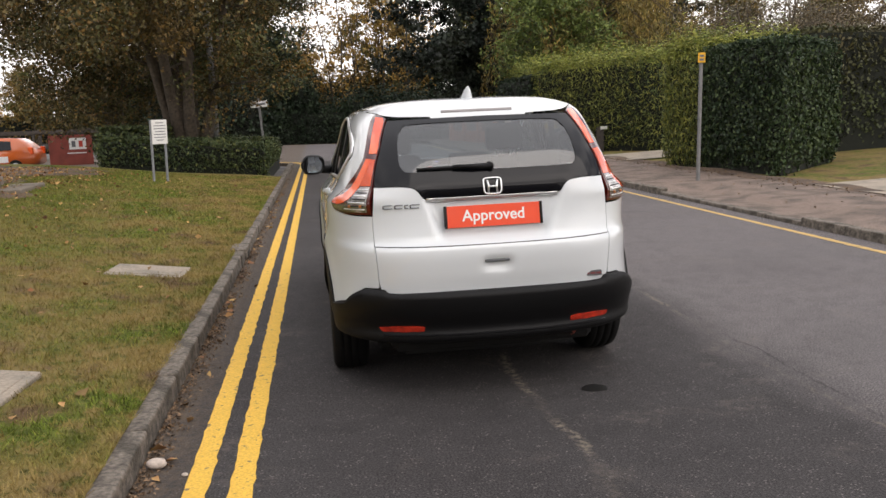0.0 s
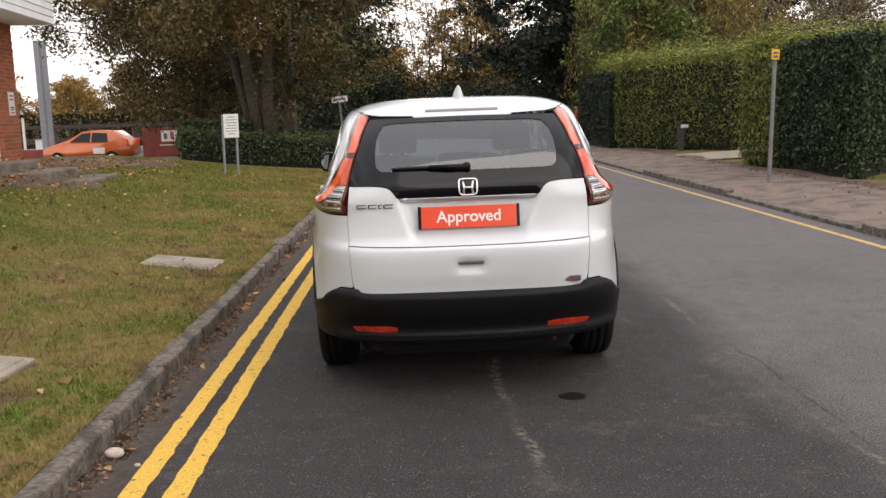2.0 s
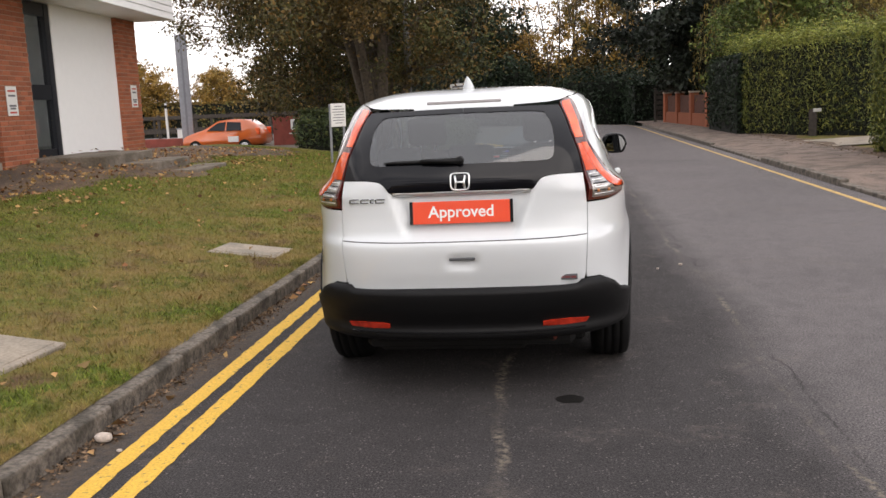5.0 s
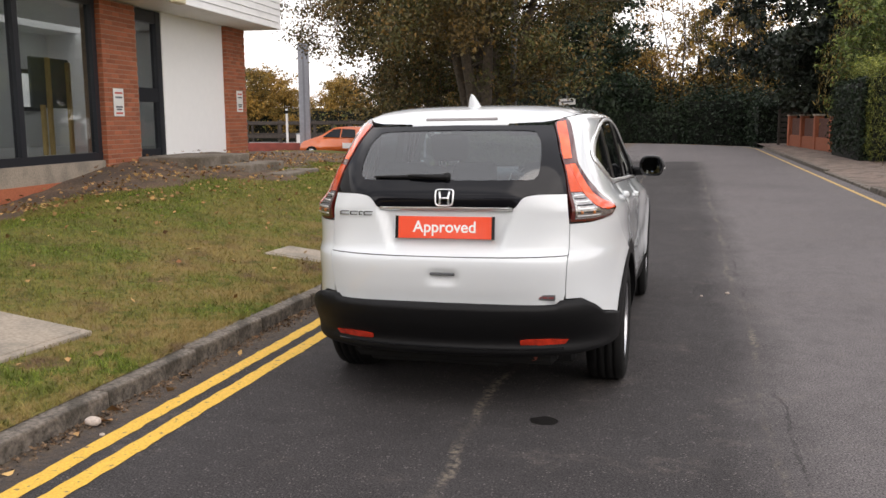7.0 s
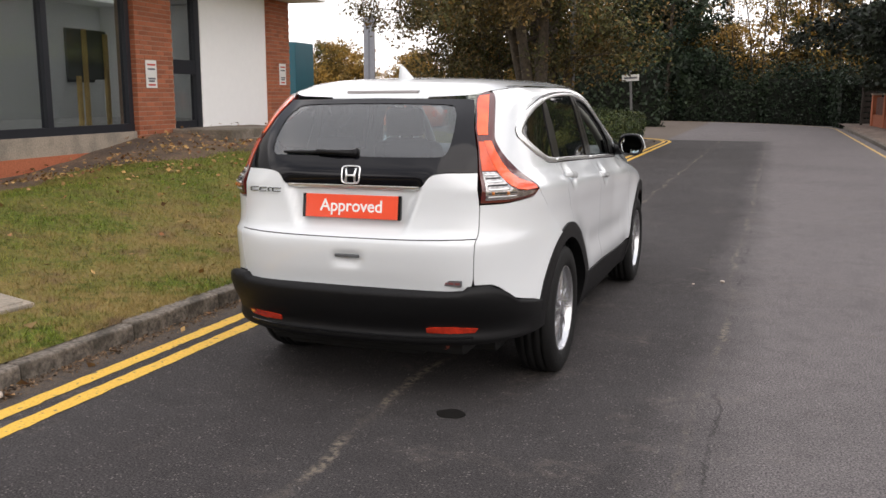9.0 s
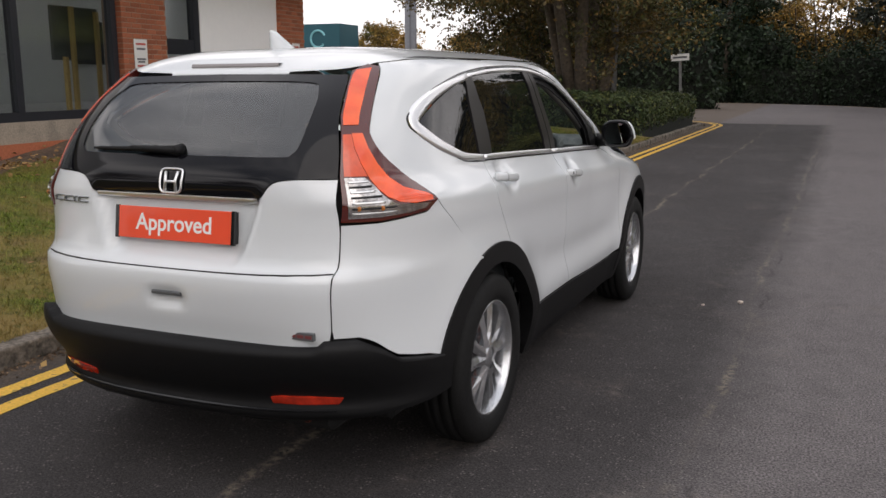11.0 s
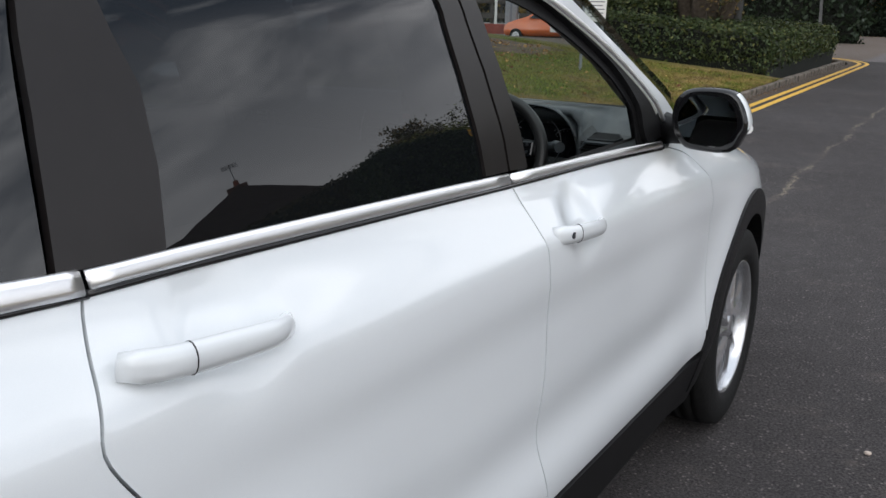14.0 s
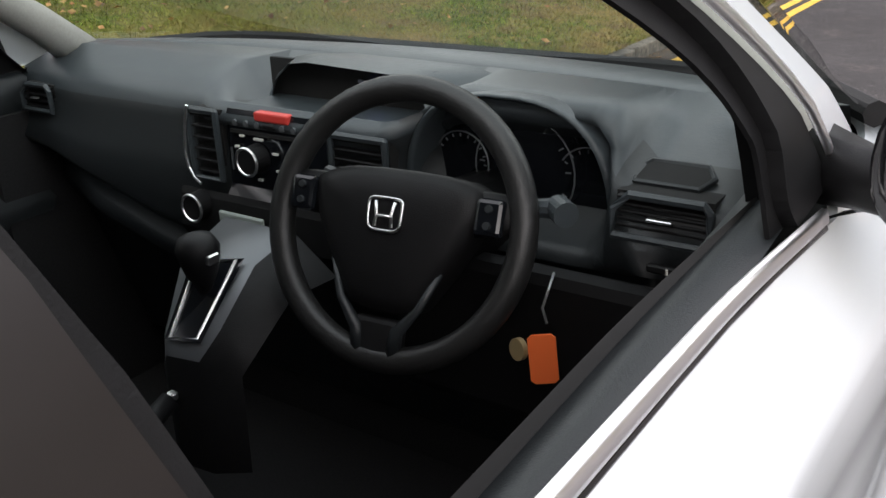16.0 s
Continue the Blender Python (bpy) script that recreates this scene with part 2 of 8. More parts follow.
# asphalt: older grey surface, a darker newer strip, a pale worn seam
def asphalt_mat():
    m = mat("asphalt", (0.148, 0.133, 0.133), 0.85, var=0.8, scale=110, bump=0.9, bump_scale=180, spec=0.3)
    n, l = m.node_tree.nodes, m.node_tree.links
    b = n["Principled BSDF"]
    base = b.inputs["Base Color"].links[0].from_socket
    co = n.new("ShaderNodeTexCoord")
    sep = n.new("ShaderNodeSeparateXYZ")
    l.new(co.outputs["Object"], sep.inputs[0])

    def math_(op, a, c=None):
        k = n.new("ShaderNodeMath")
        k.operation = op
        for i, v in enumerate((a, c)):
            if v is None:
                continue
            if isinstance(v, (int, float)):
                k.inputs[i].default_value = v
            else:
                l.new(v, k.inputs[i])
        return k.outputs[0]

    def noise_(scale, detail=4.0):
        k = n.new("ShaderNodeTexNoise")
        k.inputs["Scale"].default_value, k.inputs["Detail"].default_value = scale, detail
        l.new(co.outputs["Object"], k.inputs["Vector"])
        return k.outputs["Fac"]

    def span(v, a, c, lo=0.0, hi=1.0):
        k = n.new("ShaderNodeMapRange")
        k.inputs["From Min"].default_value, k.inputs["From Max"].default_value = a, c
        k.inputs["To Min"].default_value, k.inputs["To Max"].default_value = lo, hi
        l.new(v, k.inputs["Value"])
        return k.outputs["Result"]

    def mixc(f, c1, c2):
        k = n.new("ShaderNodeMixRGB")
        l.new(f, k.inputs["Fac"])
        for v, s in ((c1, "Color1"), (c2, "Color2")):
            if isinstance(v, tuple):
                k.inputs[s].default_value = (*v, 1)
            else:
                l.new(v, k.inputs[s])
        return k.outputs["Color"]

    wob = math_("MULTIPLY", math_("SUBTRACT", noise_(0.9), 0.5), 0.5)
    wob2 = math_("MULTIPLY", math_("SUBTRACT", noise_(9.0), 0.5), 0.12)
    xw = math_("ADD", math_("ADD", sep.outputs["X"], wob), wob2)
    strip = math_("MULTIPLY", span(xw, 1.45, 1.95, 1, 0), span(math_("ADD", sep.outputs["Y"], wob), 26.8, 27.2, 1, 0))
    dark = mat_scale(n, l, base, 0.33)
    col = mixc(strip, base, dark)
    blot = span(noise_(0.55, 3.0), 0.4, 0.75, 0.0, 0.25)
    col = mixc(blot, col, (0.105, 0.1, 0.1))
    col = mixc(span(noise_(42.0, 5.0), 0.42, 0.7, 0.0, 0.5), col, mat_scale(n, l, col, 1.45))
    col = mixc(span(noise_(5.5, 5.0), 0.45, 0.7, 0.0, 0.5), col, mat_scale(n, l, col, 0.72))
    # aggregate chips
    vor = n.new("ShaderNodeTexVoronoi")
    vor.inputs["Scale"].default_value = 52.0
    l.new(co.outputs["Object"], vor.inputs["Vector"])
    chip = math_("MULTIPLY", span(vor.outputs["Distance"], 0.16, 0.28, 1, 0), span(noise_(13.0), 0.46, 0.58))
    col = mixc(math_("MULTIPLY", chip, 0.5), col, (0.33, 0.30, 0.275))
    vor2 = n.new("ShaderNodeTexVoronoi")
    vor2.inputs["Scale"].default_value = 95.0
    l.new(co.outputs["Object"], vor2.inputs["Vector"])
    pit = math_("MULTIPLY", span(vor2.outputs["Distance"], 0.18, 0.34, 1, 0), span(noise_(7.0, 5.0), 0.40, 0.56))
    col = mixc(math_("MULTIPLY", pit, 0.75), col, mat_scale(n, l, col, 0.3))
    # tyre-polished and stained drifts along the road
    drift = span(noise_(0.35, 6.0), 0.46, 0.62, 0.0, 0.5)
    col = mixc(drift, col, mat_scale(n, l, col, 0.78))
    # dusty tan blotches
    dust = math_("MULTIPLY", span(noise_(1.9, 7.0), 0.56, 0.74), span(noise_(17.0, 5.0), 0.42, 0.62))
    col = mixc(math_("MULTIPLY", dust, 0.4), col, (0.2, 0.165, 0.14))
    # broken pale seam along the middle of the strip, and along its far edge
    for x0, wid, amount, lo, hi in ((0.2, 0.026, 0.75, 0.46, 0.6), (1.66, 0.02, 0.6, 0.5, 0.62)):
        bend = math_("ADD", math_("MULTIPLY", math_("SUBTRACT", noise_(0.8, 3.0), 0.5), 0.3), math_("MULTIPLY", math_("SUBTRACT", noise_(11.0, 6.0), 0.5), 0.1))
        d = math_("ABSOLUTE", math_("SUBTRACT", math_("ADD", sep.outputs["X"], bend), x0))
        line = math_("MULTIPLY", span(d, wid * 0.2, wid * 1.5, 1, 0), span(noise_(31.0, 6.0), 0.40, 0.58))
        line = math_("MULTIPLY", line, span(noise_(1.3, 5.0), lo, hi, 0.15, 1.0))
        col = mixc(math_("MULTIPLY", line, amount), col, (0.3, 0.25, 0.19))
    # thin dark crack beside the strip's edge
    bend = math_("ADD", math_("MULTIPLY", math_("SUBTRACT", noise_(1.1, 3.0), 0.5), 0.25), math_("MULTIPLY", math_("SUBTRACT", noise_(14.0, 8.0), 0.5), 0.08))
    d = math_("ABSOLUTE", math_("SUBTRACT", math_("ADD", sep.outputs["X"], bend), 1.72))
    col = mixc(math_("MULTIPLY", span(d, 0.003, 0.012, 1, 0), span(noise_(1.6), 0.48, 0.6, 0, 0.55)), col, (0.016, 0.015, 0.015))
    # grit in the gutters
    edge = math_("ADD", math_("ADD", sep.outputs["X"], 1.76), wob2)
    grit = math_("MULTIPLY", span(edge, 0.06, 0.30, 1, 0), span(noise_(26.0, 6.0), 0.36, 0.6, 0.2, 0.95))
    col = mixc(grit, col, (0.13, 0.095, 0.065))
    l.new(col, b.inputs["Base Color"])
    return m


def mat_scale(n, l, socket, k):
    x = n.new("ShaderNodeVectorMath")
    x.operation = "SCALE"
    x.inputs["Scale"].default_value = k
    l.new(socket, x.inputs[0])
    return x.outputs["Vector"]


M_ROAD = asphalt_mat()
M_CARPARK = mat("car_park_asphalt", (0.1, 0.098, 0.098), 0.9, var=0.25, scale=120, second=(0.16, 0.15, 0.14), second_scale=0.5)
M_PAVE = mat("tarmac_path", (0.21, 0.155, 0.125), 0.9, var=0.55, scale=75, bump=0.8, bump_scale=150, second=(0.115, 0.088, 0.072), second_scale=2.2)
M_KERB = mat("kerb_concrete", (0.175, 0.148, 0.122), 0.9, var=0.5, scale=38, bump=0.9, bump_scale=55, second=(0.075, 0.064, 0.05), second_scale=7.5, second_range=(0.42, 0.62), objrand=0.14)
M_YELLOW = mat("yellow_line_paint", (0.74, 0.44, 0.06), 0.7, var=0.2, scale=90, second=(0.2, 0.145, 0.07), second_scale=24, second_range=(0.62, 0.68), bump=0.4)
M_YELLOW_PALE = mat("worn_yellow_line_paint", (0.55, 0.36, 0.12), 0.75, var=0.2, scale=60, second=(0.16, 0.13, 0.09), second_scale=10, second_range=(0.55, 0.7))
M_CONC = mat("concrete", (0.34, 0.285, 0.225), 0.9, var=0.2, scale=45, bump=0.4, second=(0.24, 0.21, 0.17), second_scale=2.5)
M_SOIL = mat("bare_soil", (0.13, 0.085, 0.055), 0.95, var=0.35, scale=30, bump=0.8, bump_scale=40, second=(0.08, 0.055, 0.04), second_scale=2)
def lawn_mat(name, green, straw, soil, island=0.0):
    """Lawn colours: green that thins to straw in worn patches and along the kerb, with bare earth showing."""
    m = mat(name, green, 0.9, var=0.35, scale=16, bump=0.0 if island else 0.9, bump_scale=60, island=island, spec=0.2)
    n, l = m.node_tree.nodes, m.node_tree.links
    b = n["Principled BSDF"]
    co = n.new("ShaderNodeTexCoord")
    sep = n.new("ShaderNodeSeparateXYZ")
    l.new(co.outputs["Object"], sep.inputs[0])

    def patches(scale, a, c, hi=1.0, detail=6.0):
        t = n.new("ShaderNodeTexNoise")
        t.inputs["Scale"].default_value, t.inputs["Detail"].default_value = scale, detail
        l.new(co.outputs["Object"], t.inputs["Vector"])
        r = n.new("ShaderNodeMapRange")
        r.inputs["From Min"].default_value, r.inputs["From Max"].default_value, r.inputs["To Max"].default_value = a, c, hi
        l.new(t.outputs["Fac"], r.inputs["Value"])
        return r.outputs["Result"]

    def mix(fac, base, colour):
        x = n.new("ShaderNodeMixRGB")
        l.new(fac, x.inputs["Fac"])
        l.new(base, x.inputs["Color1"])
        x.inputs["Color2"].default_value = (*colour, 1)
        return x.outputs["Color"]

    def times(a, c):
        x = n.new("ShaderNodeMath")
        x.operation, x.use_clamp = "MULTIPLY", True
        l.new(a, x.inputs[0])
        l.new(c, x.inputs[1])
        return x.outputs[0]

    kerbside = n.new("ShaderNodeMapRange")
    kerbside.inputs["From Min"].default_value, kerbside.inputs["From Max"].default_value = -4.6, -2.2
    kerbside.inputs["To Min"].default_value, kerbside.inputs["To Max"].default_value = 0.55, 1.5
    l.new(sep.outputs["X"], kerbside.inputs["Value"])
    last = b.inputs["Base Color"].links[0].from_socket
    last = mix(times(patches(1.3, 0.38, 0.66), kerbside.outputs["Result"]), last, straw)
    last = mix(times(patches(7.0, 0.50, 0.68, 0.8), kerbside.outputs["Result"]), last, straw)
    last = mix(times(patches(2.6, 0.54, 0.70, 0.75), kerbside.outputs["Result"]), last, soil)
    last = mix(patches(4.2, 0.58, 0.70, 0.8), last, tuple(0.7 * c for c in green))
    last = mix(patches(19.0, 0.55, 0.68, 0.7, 3.0), last, tuple(0.45 * c for c in green))
    last = mix(patches(27.0, 0.58, 0.70, 0.55, 3.0), last, tuple(1.35 * c for c in straw))
    l.new(last, b.inputs["Base Color"])
    return m


M_TURF = lawn_mat("turf", (0.088, 0.112, 0.018), (0.205, 0.148, 0.055), (0.115, 0.072, 0.042))
M_GRASS = lawn_mat("grass_blades", (0.125, 0.165, 0.024), (0.31, 0.23, 0.085), (0.15, 0.1, 0.055), island=0.75)
M_GRIT = mat("gutter_grit", (0.19, 0.12, 0.07), 0.95, island=0.7, second=(0.09, 0.06, 0.04), second_scale=9)
M_GROUND = mat("rough_ground", (0.1, 0.085, 0.05), 0.95, var=0.3, scale=3, second=(0.06, 0.07, 0.03), second_scale=0.2)
M_LEAF_FALLEN = mat("fallen_leaves", (0.4, 0.25, 0.09), 0.8, island=0.6, second=(0.2, 0.085, 0.035), second_scale=5, second_range=(0.4, 0.6))
M_LITTER = mat("brown_leaf_litter", (0.16, 0.1, 0.055), 0.9, island=0.6, second=(0.08, 0.05, 0.03), second_scale=3)
M_BARK = mat("bark", (0.075, 0.058, 0.042), 0.95, var=0.4, scale=12, bump=0.9, bump_scale=25)


def leaf_mat(name, c1, c2, island=0.5, c3=None, share=0.25):
    """Leaves in two drifting tones; share of them, one by one, in a third."""
    m = mat(name, c1, 0.55, second=c2, second_scale=0.45, second_range=(0.4, 0.62), island=island, spec=0.3)
    if c3:
        n, l = m.node_tree.nodes, m.node_tree.links
        b = n["Principled BSDF"]
        g = n.new("ShaderNodeNewGeometry")
        k = n.new("ShaderNodeMath")
        k.operation = "MULTIPLY"
        k.inputs[1].default_value = 57.0
        f = n.new("ShaderNodeMath")
        f.operation = "FRACT"
        u = n.new("ShaderNodeMath")
        u.operation = "LESS_THAN"
        u.inputs[1].default_value = share
        x = n.new("ShaderNodeMixRGB")
        x.inputs["Color2"].default_value = (*c3, 1)
        l.new(g.outputs["Random Per Island"], k.inputs[0])
        l.new(k.outputs[0], f.inputs[0])
        l.new(f.outputs[0], u.inputs[0])
        l.new(u.outputs[0], x.inputs["Fac"])
        l.new(b.inputs["Base Color"].links[0].from_socket, x.inputs["Color1"])
        l.new(x.outputs["Color"], b.inputs["Base Color"])
    return m


M_L_HEDGE = leaf_mat("laurel_leaves", (0.017, 0.034, 0.013), (0.03, 0.052, 0.018), 0.5, (0.07, 0.1, 0.035), 0.2)
M_L_CONIFER = leaf_mat("cypress_sprays", (0.115, 0.135, 0.03), (0.065, 0.088, 0.024), 0.5, (0.25, 0.25, 0.05), 0.3)
M_L_BOX = leaf_mat("box_hedge_leaves", (0.035, 0.055, 0.02), (0.055, 0.075, 0.025), 0.5, (0.12, 0.13, 0.04), 0.15)
M_L_TIPS = leaf_mat("cypress_skylit_growth", (0.24, 0.27, 0.05), (0.16, 0.2, 0.04), 0.5, (0.36, 0.36, 0.08), 0.3)
M_L_OAK = leaf_mat("oak_leaves_turning", (0.066, 0.070, 0.022), (0.115, 0.078, 0.026), 0.6, (0.20, 0.12, 0.035), 0.18)
M_L_GOLD = leaf_mat("golden_leaves", (0.32, 0.185, 0.042), (0.17, 0.125, 0.038), 0.6, (0.40, 0.24, 0.05), 0.25)
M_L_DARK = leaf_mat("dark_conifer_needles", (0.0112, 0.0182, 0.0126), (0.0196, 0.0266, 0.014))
M_L_WILLOW = leaf_mat("willow_leaves", (0.14, 0.125, 0.036), (0.19, 0.125, 0.034), 0.5, (0.34, 0.24, 0.06), 0.25)
M_L_BAMBOO = leaf_mat("light_green_leaves", (0.105, 0.145, 0.032), (0.065, 0.095, 0.025), 0.5, (0.2, 0.24, 0.06), 0.25)
M_L_WOODS = leaf_mat("woodland_leaves", (0.085, 0.095, 0.026), (0.20, 0.12, 0.032), 0.6, (0.24, 0.155, 0.045), 0.2)
M_L_TWIG = leaf_mat("withered_leaves", (0.13, 0.095, 0.06), (0.095, 0.085, 0.05), 0.5)
M_L_BEECH = leaf_mat("beech_leaves", (0.075, 0.06, 0.026), (0.05, 0.062, 0.022))
# near-black green: the gloom of the woods is put into this leaf colour
M_L_SHADE = leaf_mat("shaded_leaves", (0.014, 0.027, 0.013), (0.024, 0.039, 0.017))
M_HEDGE_CORE = mat("hedge_core_shade", (0.008, 0.01, 0.006), 1.0, var=0.3, scale=9)
M_BRICK = mat("red_brick", (0.34, 0.105, 0.05), 0.85, var=0.2, scale=40, bump=0.4, objrand=0.25)
M_MORTAR = mat("mortar", (0.33, 0.22, 0.16), 0.95, var=0.15, scale=30)
M_WHITE_PANEL = mat("white_render", (0.88, 0.88, 0.87), 0.7, var=0.012, scale=9)
M_CLAD = mat("white_cladding", (0.86, 0.86, 0.86), 0.5, var=0.03, scale=4)
M_FRAME_DK = mat("dark_window_frame", (0.014, 0.016, 0.022), 0.4)
M_STEEL = mat("galvanised_steel", (0.3, 0.31, 0.34), 0.5, metal=0.6, var=0.1, scale=8)
M_POST = mat("grey_post_paint", (0.17, 0.17, 0.17), 0.6, var=0.15, scale=10)
M_SIGN = mat("white_sign", (0.75, 0.74, 0.72), 0.5, var=0.03, scale=20)
M_INK = mat("sign_ink", (0.12, 0.12, 0.13), 0.6)
M_INK_RED = mat("red_sign_ink", (0.5, 0.06, 0.04), 0.6)
M_WOOD_DK = mat("weathered_timber", (0.055, 0.045, 0.038), 0.85, var=0.25, scale=8)
M_WOOD_RED = mat("red_brown_fence", (0.09, 0.036, 0.024), 0.8, var=0.25, scale=9)
M_PINE = mat("pale_pine", (0.62, 0.43, 0.17), 0.6, var=0.12, scale=14)
M_ORANGE = mat("orange_car_paint", (0.65, 0.13, 0.02), 0.3, coat=1.0)
M_YBOX = mat("yellow_plastic", (0.75, 0.4, 0.02), 0.5)
M_RED_BOARD = mat("red_brown_board", (0.22, 0.045, 0.03), 0.7, var=0.2, scale=3)
M_ROOFTILE = mat("dark_roof_tiles", (0.07, 0.05, 0.045), 0.85, var=0.25, scale=14)
M_STONE = mat("pale_pebble", (0.5, 0.42, 0.36), 0.8, var=0.2, scale=50, bump=0.4)
G_SHOP = glass("shop_glass", (0.84, 0.87, 0.87), 0.96, spec=0.10)

# car
M_PAINT = mat("pearl_white_paint", (0.705, 0.735, 0.752), 0.28, coat=1.0, spec=0.5, var=0.015, scale=900)
M_PAINT.node_tree.nodes["Principled BSDF"].inputs["Coat IOR"].default_value = 1.5
M_PLASTIC = mat("black_grained_plastic", (0.0065, 0.0065, 0.007), 0.5, spec=0.22, bump=0.12, bump_scale=700, var=0.15, scale=60)
M_GLOSSBLK = mat("gloss_black_trim", (0.008, 0.008, 0.009), 0.14, coat=0.3, spec=0.35)
M_BORDER = mat("black_glass_border", (0.006, 0.006, 0.008), 0.08, spec=0.3)
M_SATINBLK = mat("satin_black_film", (0.012, 0.010, 0.010), 0.3, spec=0.4, var=0.1, scale=30)
M_UNDER = mat("black_underbody", (0.006, 0.006, 0.006), 0.9)
M_CHROME = mat("chrome", (0.96, 0.96, 0.96), 0.3, metal=1.0)
# darker copy of the chrome: the badge's dark reflections are put into the colour
M_BADGE = mat("shaded_chrome", (0.32, 0.33, 0.35), 0.2, metal=1.0)
M_ALLOY = mat("silver_alloy", (0.62, 0.63, 0.65), 0.24, metal=0.9)
M_RUBBER = mat("tyre_rubber", (0.008, 0.008, 0.008), 0.7, spec=0.25, bump=0.2, bump_scale=120, var=0.2, scale=40)
M_LENS_RED = mat("red_lamp_lens", (0.98, 0.135, 0.028), 0.14, coat=1.0, var=0.12, scale=14, second=(0.85, 0.075, 0.012), second_scale=5)
M_LENS_DARK = mat("dark_red_lens_edge", (0.085, 0.009, 0.006), 0.12, coat=1.0)
M_LENS_MID = mat("ribbed_red_lens", (0.72, 0.085, 0.02), 0.15, coat=1.0, var=0.08, scale=60)
M_REFLECT = mat("red_reflector", (0.5, 0.03, 0.01), 0.15, coat=1.0, var=0.35, scale=25)
M_LAMP_CLEAR = mat("silver_lamp_bowl", (0.6, 0.58, 0.57), 0.2, metal=0.9, var=0.25, scale=60, coat=0.6, second=(0.36, 0.34, 0.33), second_scale=22, second_range=(0.45, 0.6))
M_AMBER = mat("amber_bulb", (0.5, 0.16, 0.03), 0.3)
M_BOARD_RED = mat("red_show_plate", (0.88, 0.085, 0.03), 0.35, coat=0.4)
M_WHITE_INK = mat("white_lettering", (0.85, 0.85, 0.84), 0.5)
M_CAL = mat("rusty_brake", (0.24, 0.05, 0.03), 0.6, var=0.3, scale=30)
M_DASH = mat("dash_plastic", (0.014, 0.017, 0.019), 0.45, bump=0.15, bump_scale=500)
# lighter dash plastic: the sky's sheen is put into the base colour
M_DASH_SKYLIT = mat("dash_plastic_skylit", (0.037, 0.045, 0.050), 0.36, bump=0.15, bump_scale=500)
M_CLOTH = mat("black_seat_cloth", (0.012, 0.012, 0.013), 0.95, var=0.3, scale=200)
M_TRIM_GREY = mat("silver_grey_trim", (0.14, 0.147, 0.155), 0.4, metal=0.5)
M_LIGHT_TRIM = mat("pale_pillar_trim", (0.6, 0.59, 0.55), 0.8)
M_PILLAR = mat("pillar_lining_grey", (0.36, 0.35, 0.32), 0.85, var=0.06, scale=200)
M_SCREEN = mat("dark_screen", (0.006, 0.007, 0.009), 0.1)
M_BLUE_LCD = bpy.data.materials.new("blue_display")
M_BLUE_LCD.use_nodes = True
M_BLUE_LCD.node_tree.nodes["Principled BSDF"].inputs["Base Color"].default_value = (0.02, 0.03, 0.2, 1)
M_BLUE_LCD.node_tree.nodes["Principled BSDF"].inputs["Emission Color"].default_value = (0.12, 0.16, 1.0, 1)
M_BLUE_LCD.node_tree.nodes["Principled BSDF"].inputs["Emission Strength"].default_value = 0.4
M_LCD_TEXT = mat("display_text", (0.32, 0.34, 0.42), 0.5)
M_LCD = mat("grey_lcd", (0.3, 0.34, 0.32), 0.3)
M_HAZ = mat("red_switch", (0.6, 0.05, 0.04), 0.4)
M_TAG = mat("orange_key_tag", (0.85, 0.16, 0.04), 0.5)
M_COIN = mat("brass_disc", (0.5, 0.38, 0.2), 0.4, metal=0.4)
G_REAR = glass("rear_window_glass", (0.40, 0.50, 0.57), 0.93, rough=0.03, spec=0.15)
G_PRIVACY = glass("privacy_glass", (0.03, 0.034, 0.04), 0.6, spec=0.085)
G_CLEAR = glass("clear_car_glass", (0.75, 0.82, 0.79), 0.98, spec=0.045)
M_MIRROR = mat("mirror_glass", (0.8, 0.82, 0.82), 0.01, metal=1.0)
# brick darkened so the houses read as silhouettes; the shade is in its colour
M_HOUSE = mat("shaded_dark_brick", (0.13, 0.07, 0.05), 0.9, var=0.2, scale=6)
M_STEP = mat("weathered_step", (0.2, 0.168, 0.135), 0.92, var=0.25, scale=30, bump=0.5, second=(0.12, 0.1, 0.075), second_scale=2.5)

# ---------------------------------------------------------------- ground, road, kerbs
KERB_L, KERB_R = -1.76, 4.88


def lawn_z(x, y):
    """The lawn rises from the kerb towards the building and drops off behind."""
    d = max(0.0, -1.9 - x)
    k = 0.112 + 0.018 * min(max((y - 4) / 6.0, 0.0), 1.0) - 0.034 * min(max((y - 9.5) / 6.0, 0.0), 1.0)
    z = 0.105 + k * min(d, 6.4) + 0.02 * math.sin(1.3 * x + 0.6 * y) * min(d, 1)
    # lower beside the showroom window
    s = min(max((7.6 - y) / 3.6, 0.0), 1.0) * min(max((-5.0 - x) / 2.2, 0.0), 1.0)
    return z - 0.30 * s * s * (3 - 2 * s)


def sheet(name, x0, x1, y0, y1, nx, ny, zf, material, label, category, kind="structure"):
    bm = bmesh.new()
    vs = [[bm.verts.new((x0 + (x1 - x0) * i / nx, y0 + (y1 - y0) * j / ny, 0)) for j in range(ny + 1)] for i in range(nx + 1)]
    for r in vs:
        for v in r:
            v.co.z = zf(v.co.x, v.co.y)
    for i in range(nx):
        for j in range(ny):
            bm.faces.new((vs[i][j], vs[i + 1][j], vs[i + 1][j + 1], vs[i][j + 1]))
    ob = part(name, bm, material, smooth=True)
    return tagged(ob, label, category, kind=kind)


sheet("ground", -700, 700, -700, 1100, 40, 40, lambda x, y: -0.62, M_GROUND, "rough brown and green ground reaching the horizon", "ground")


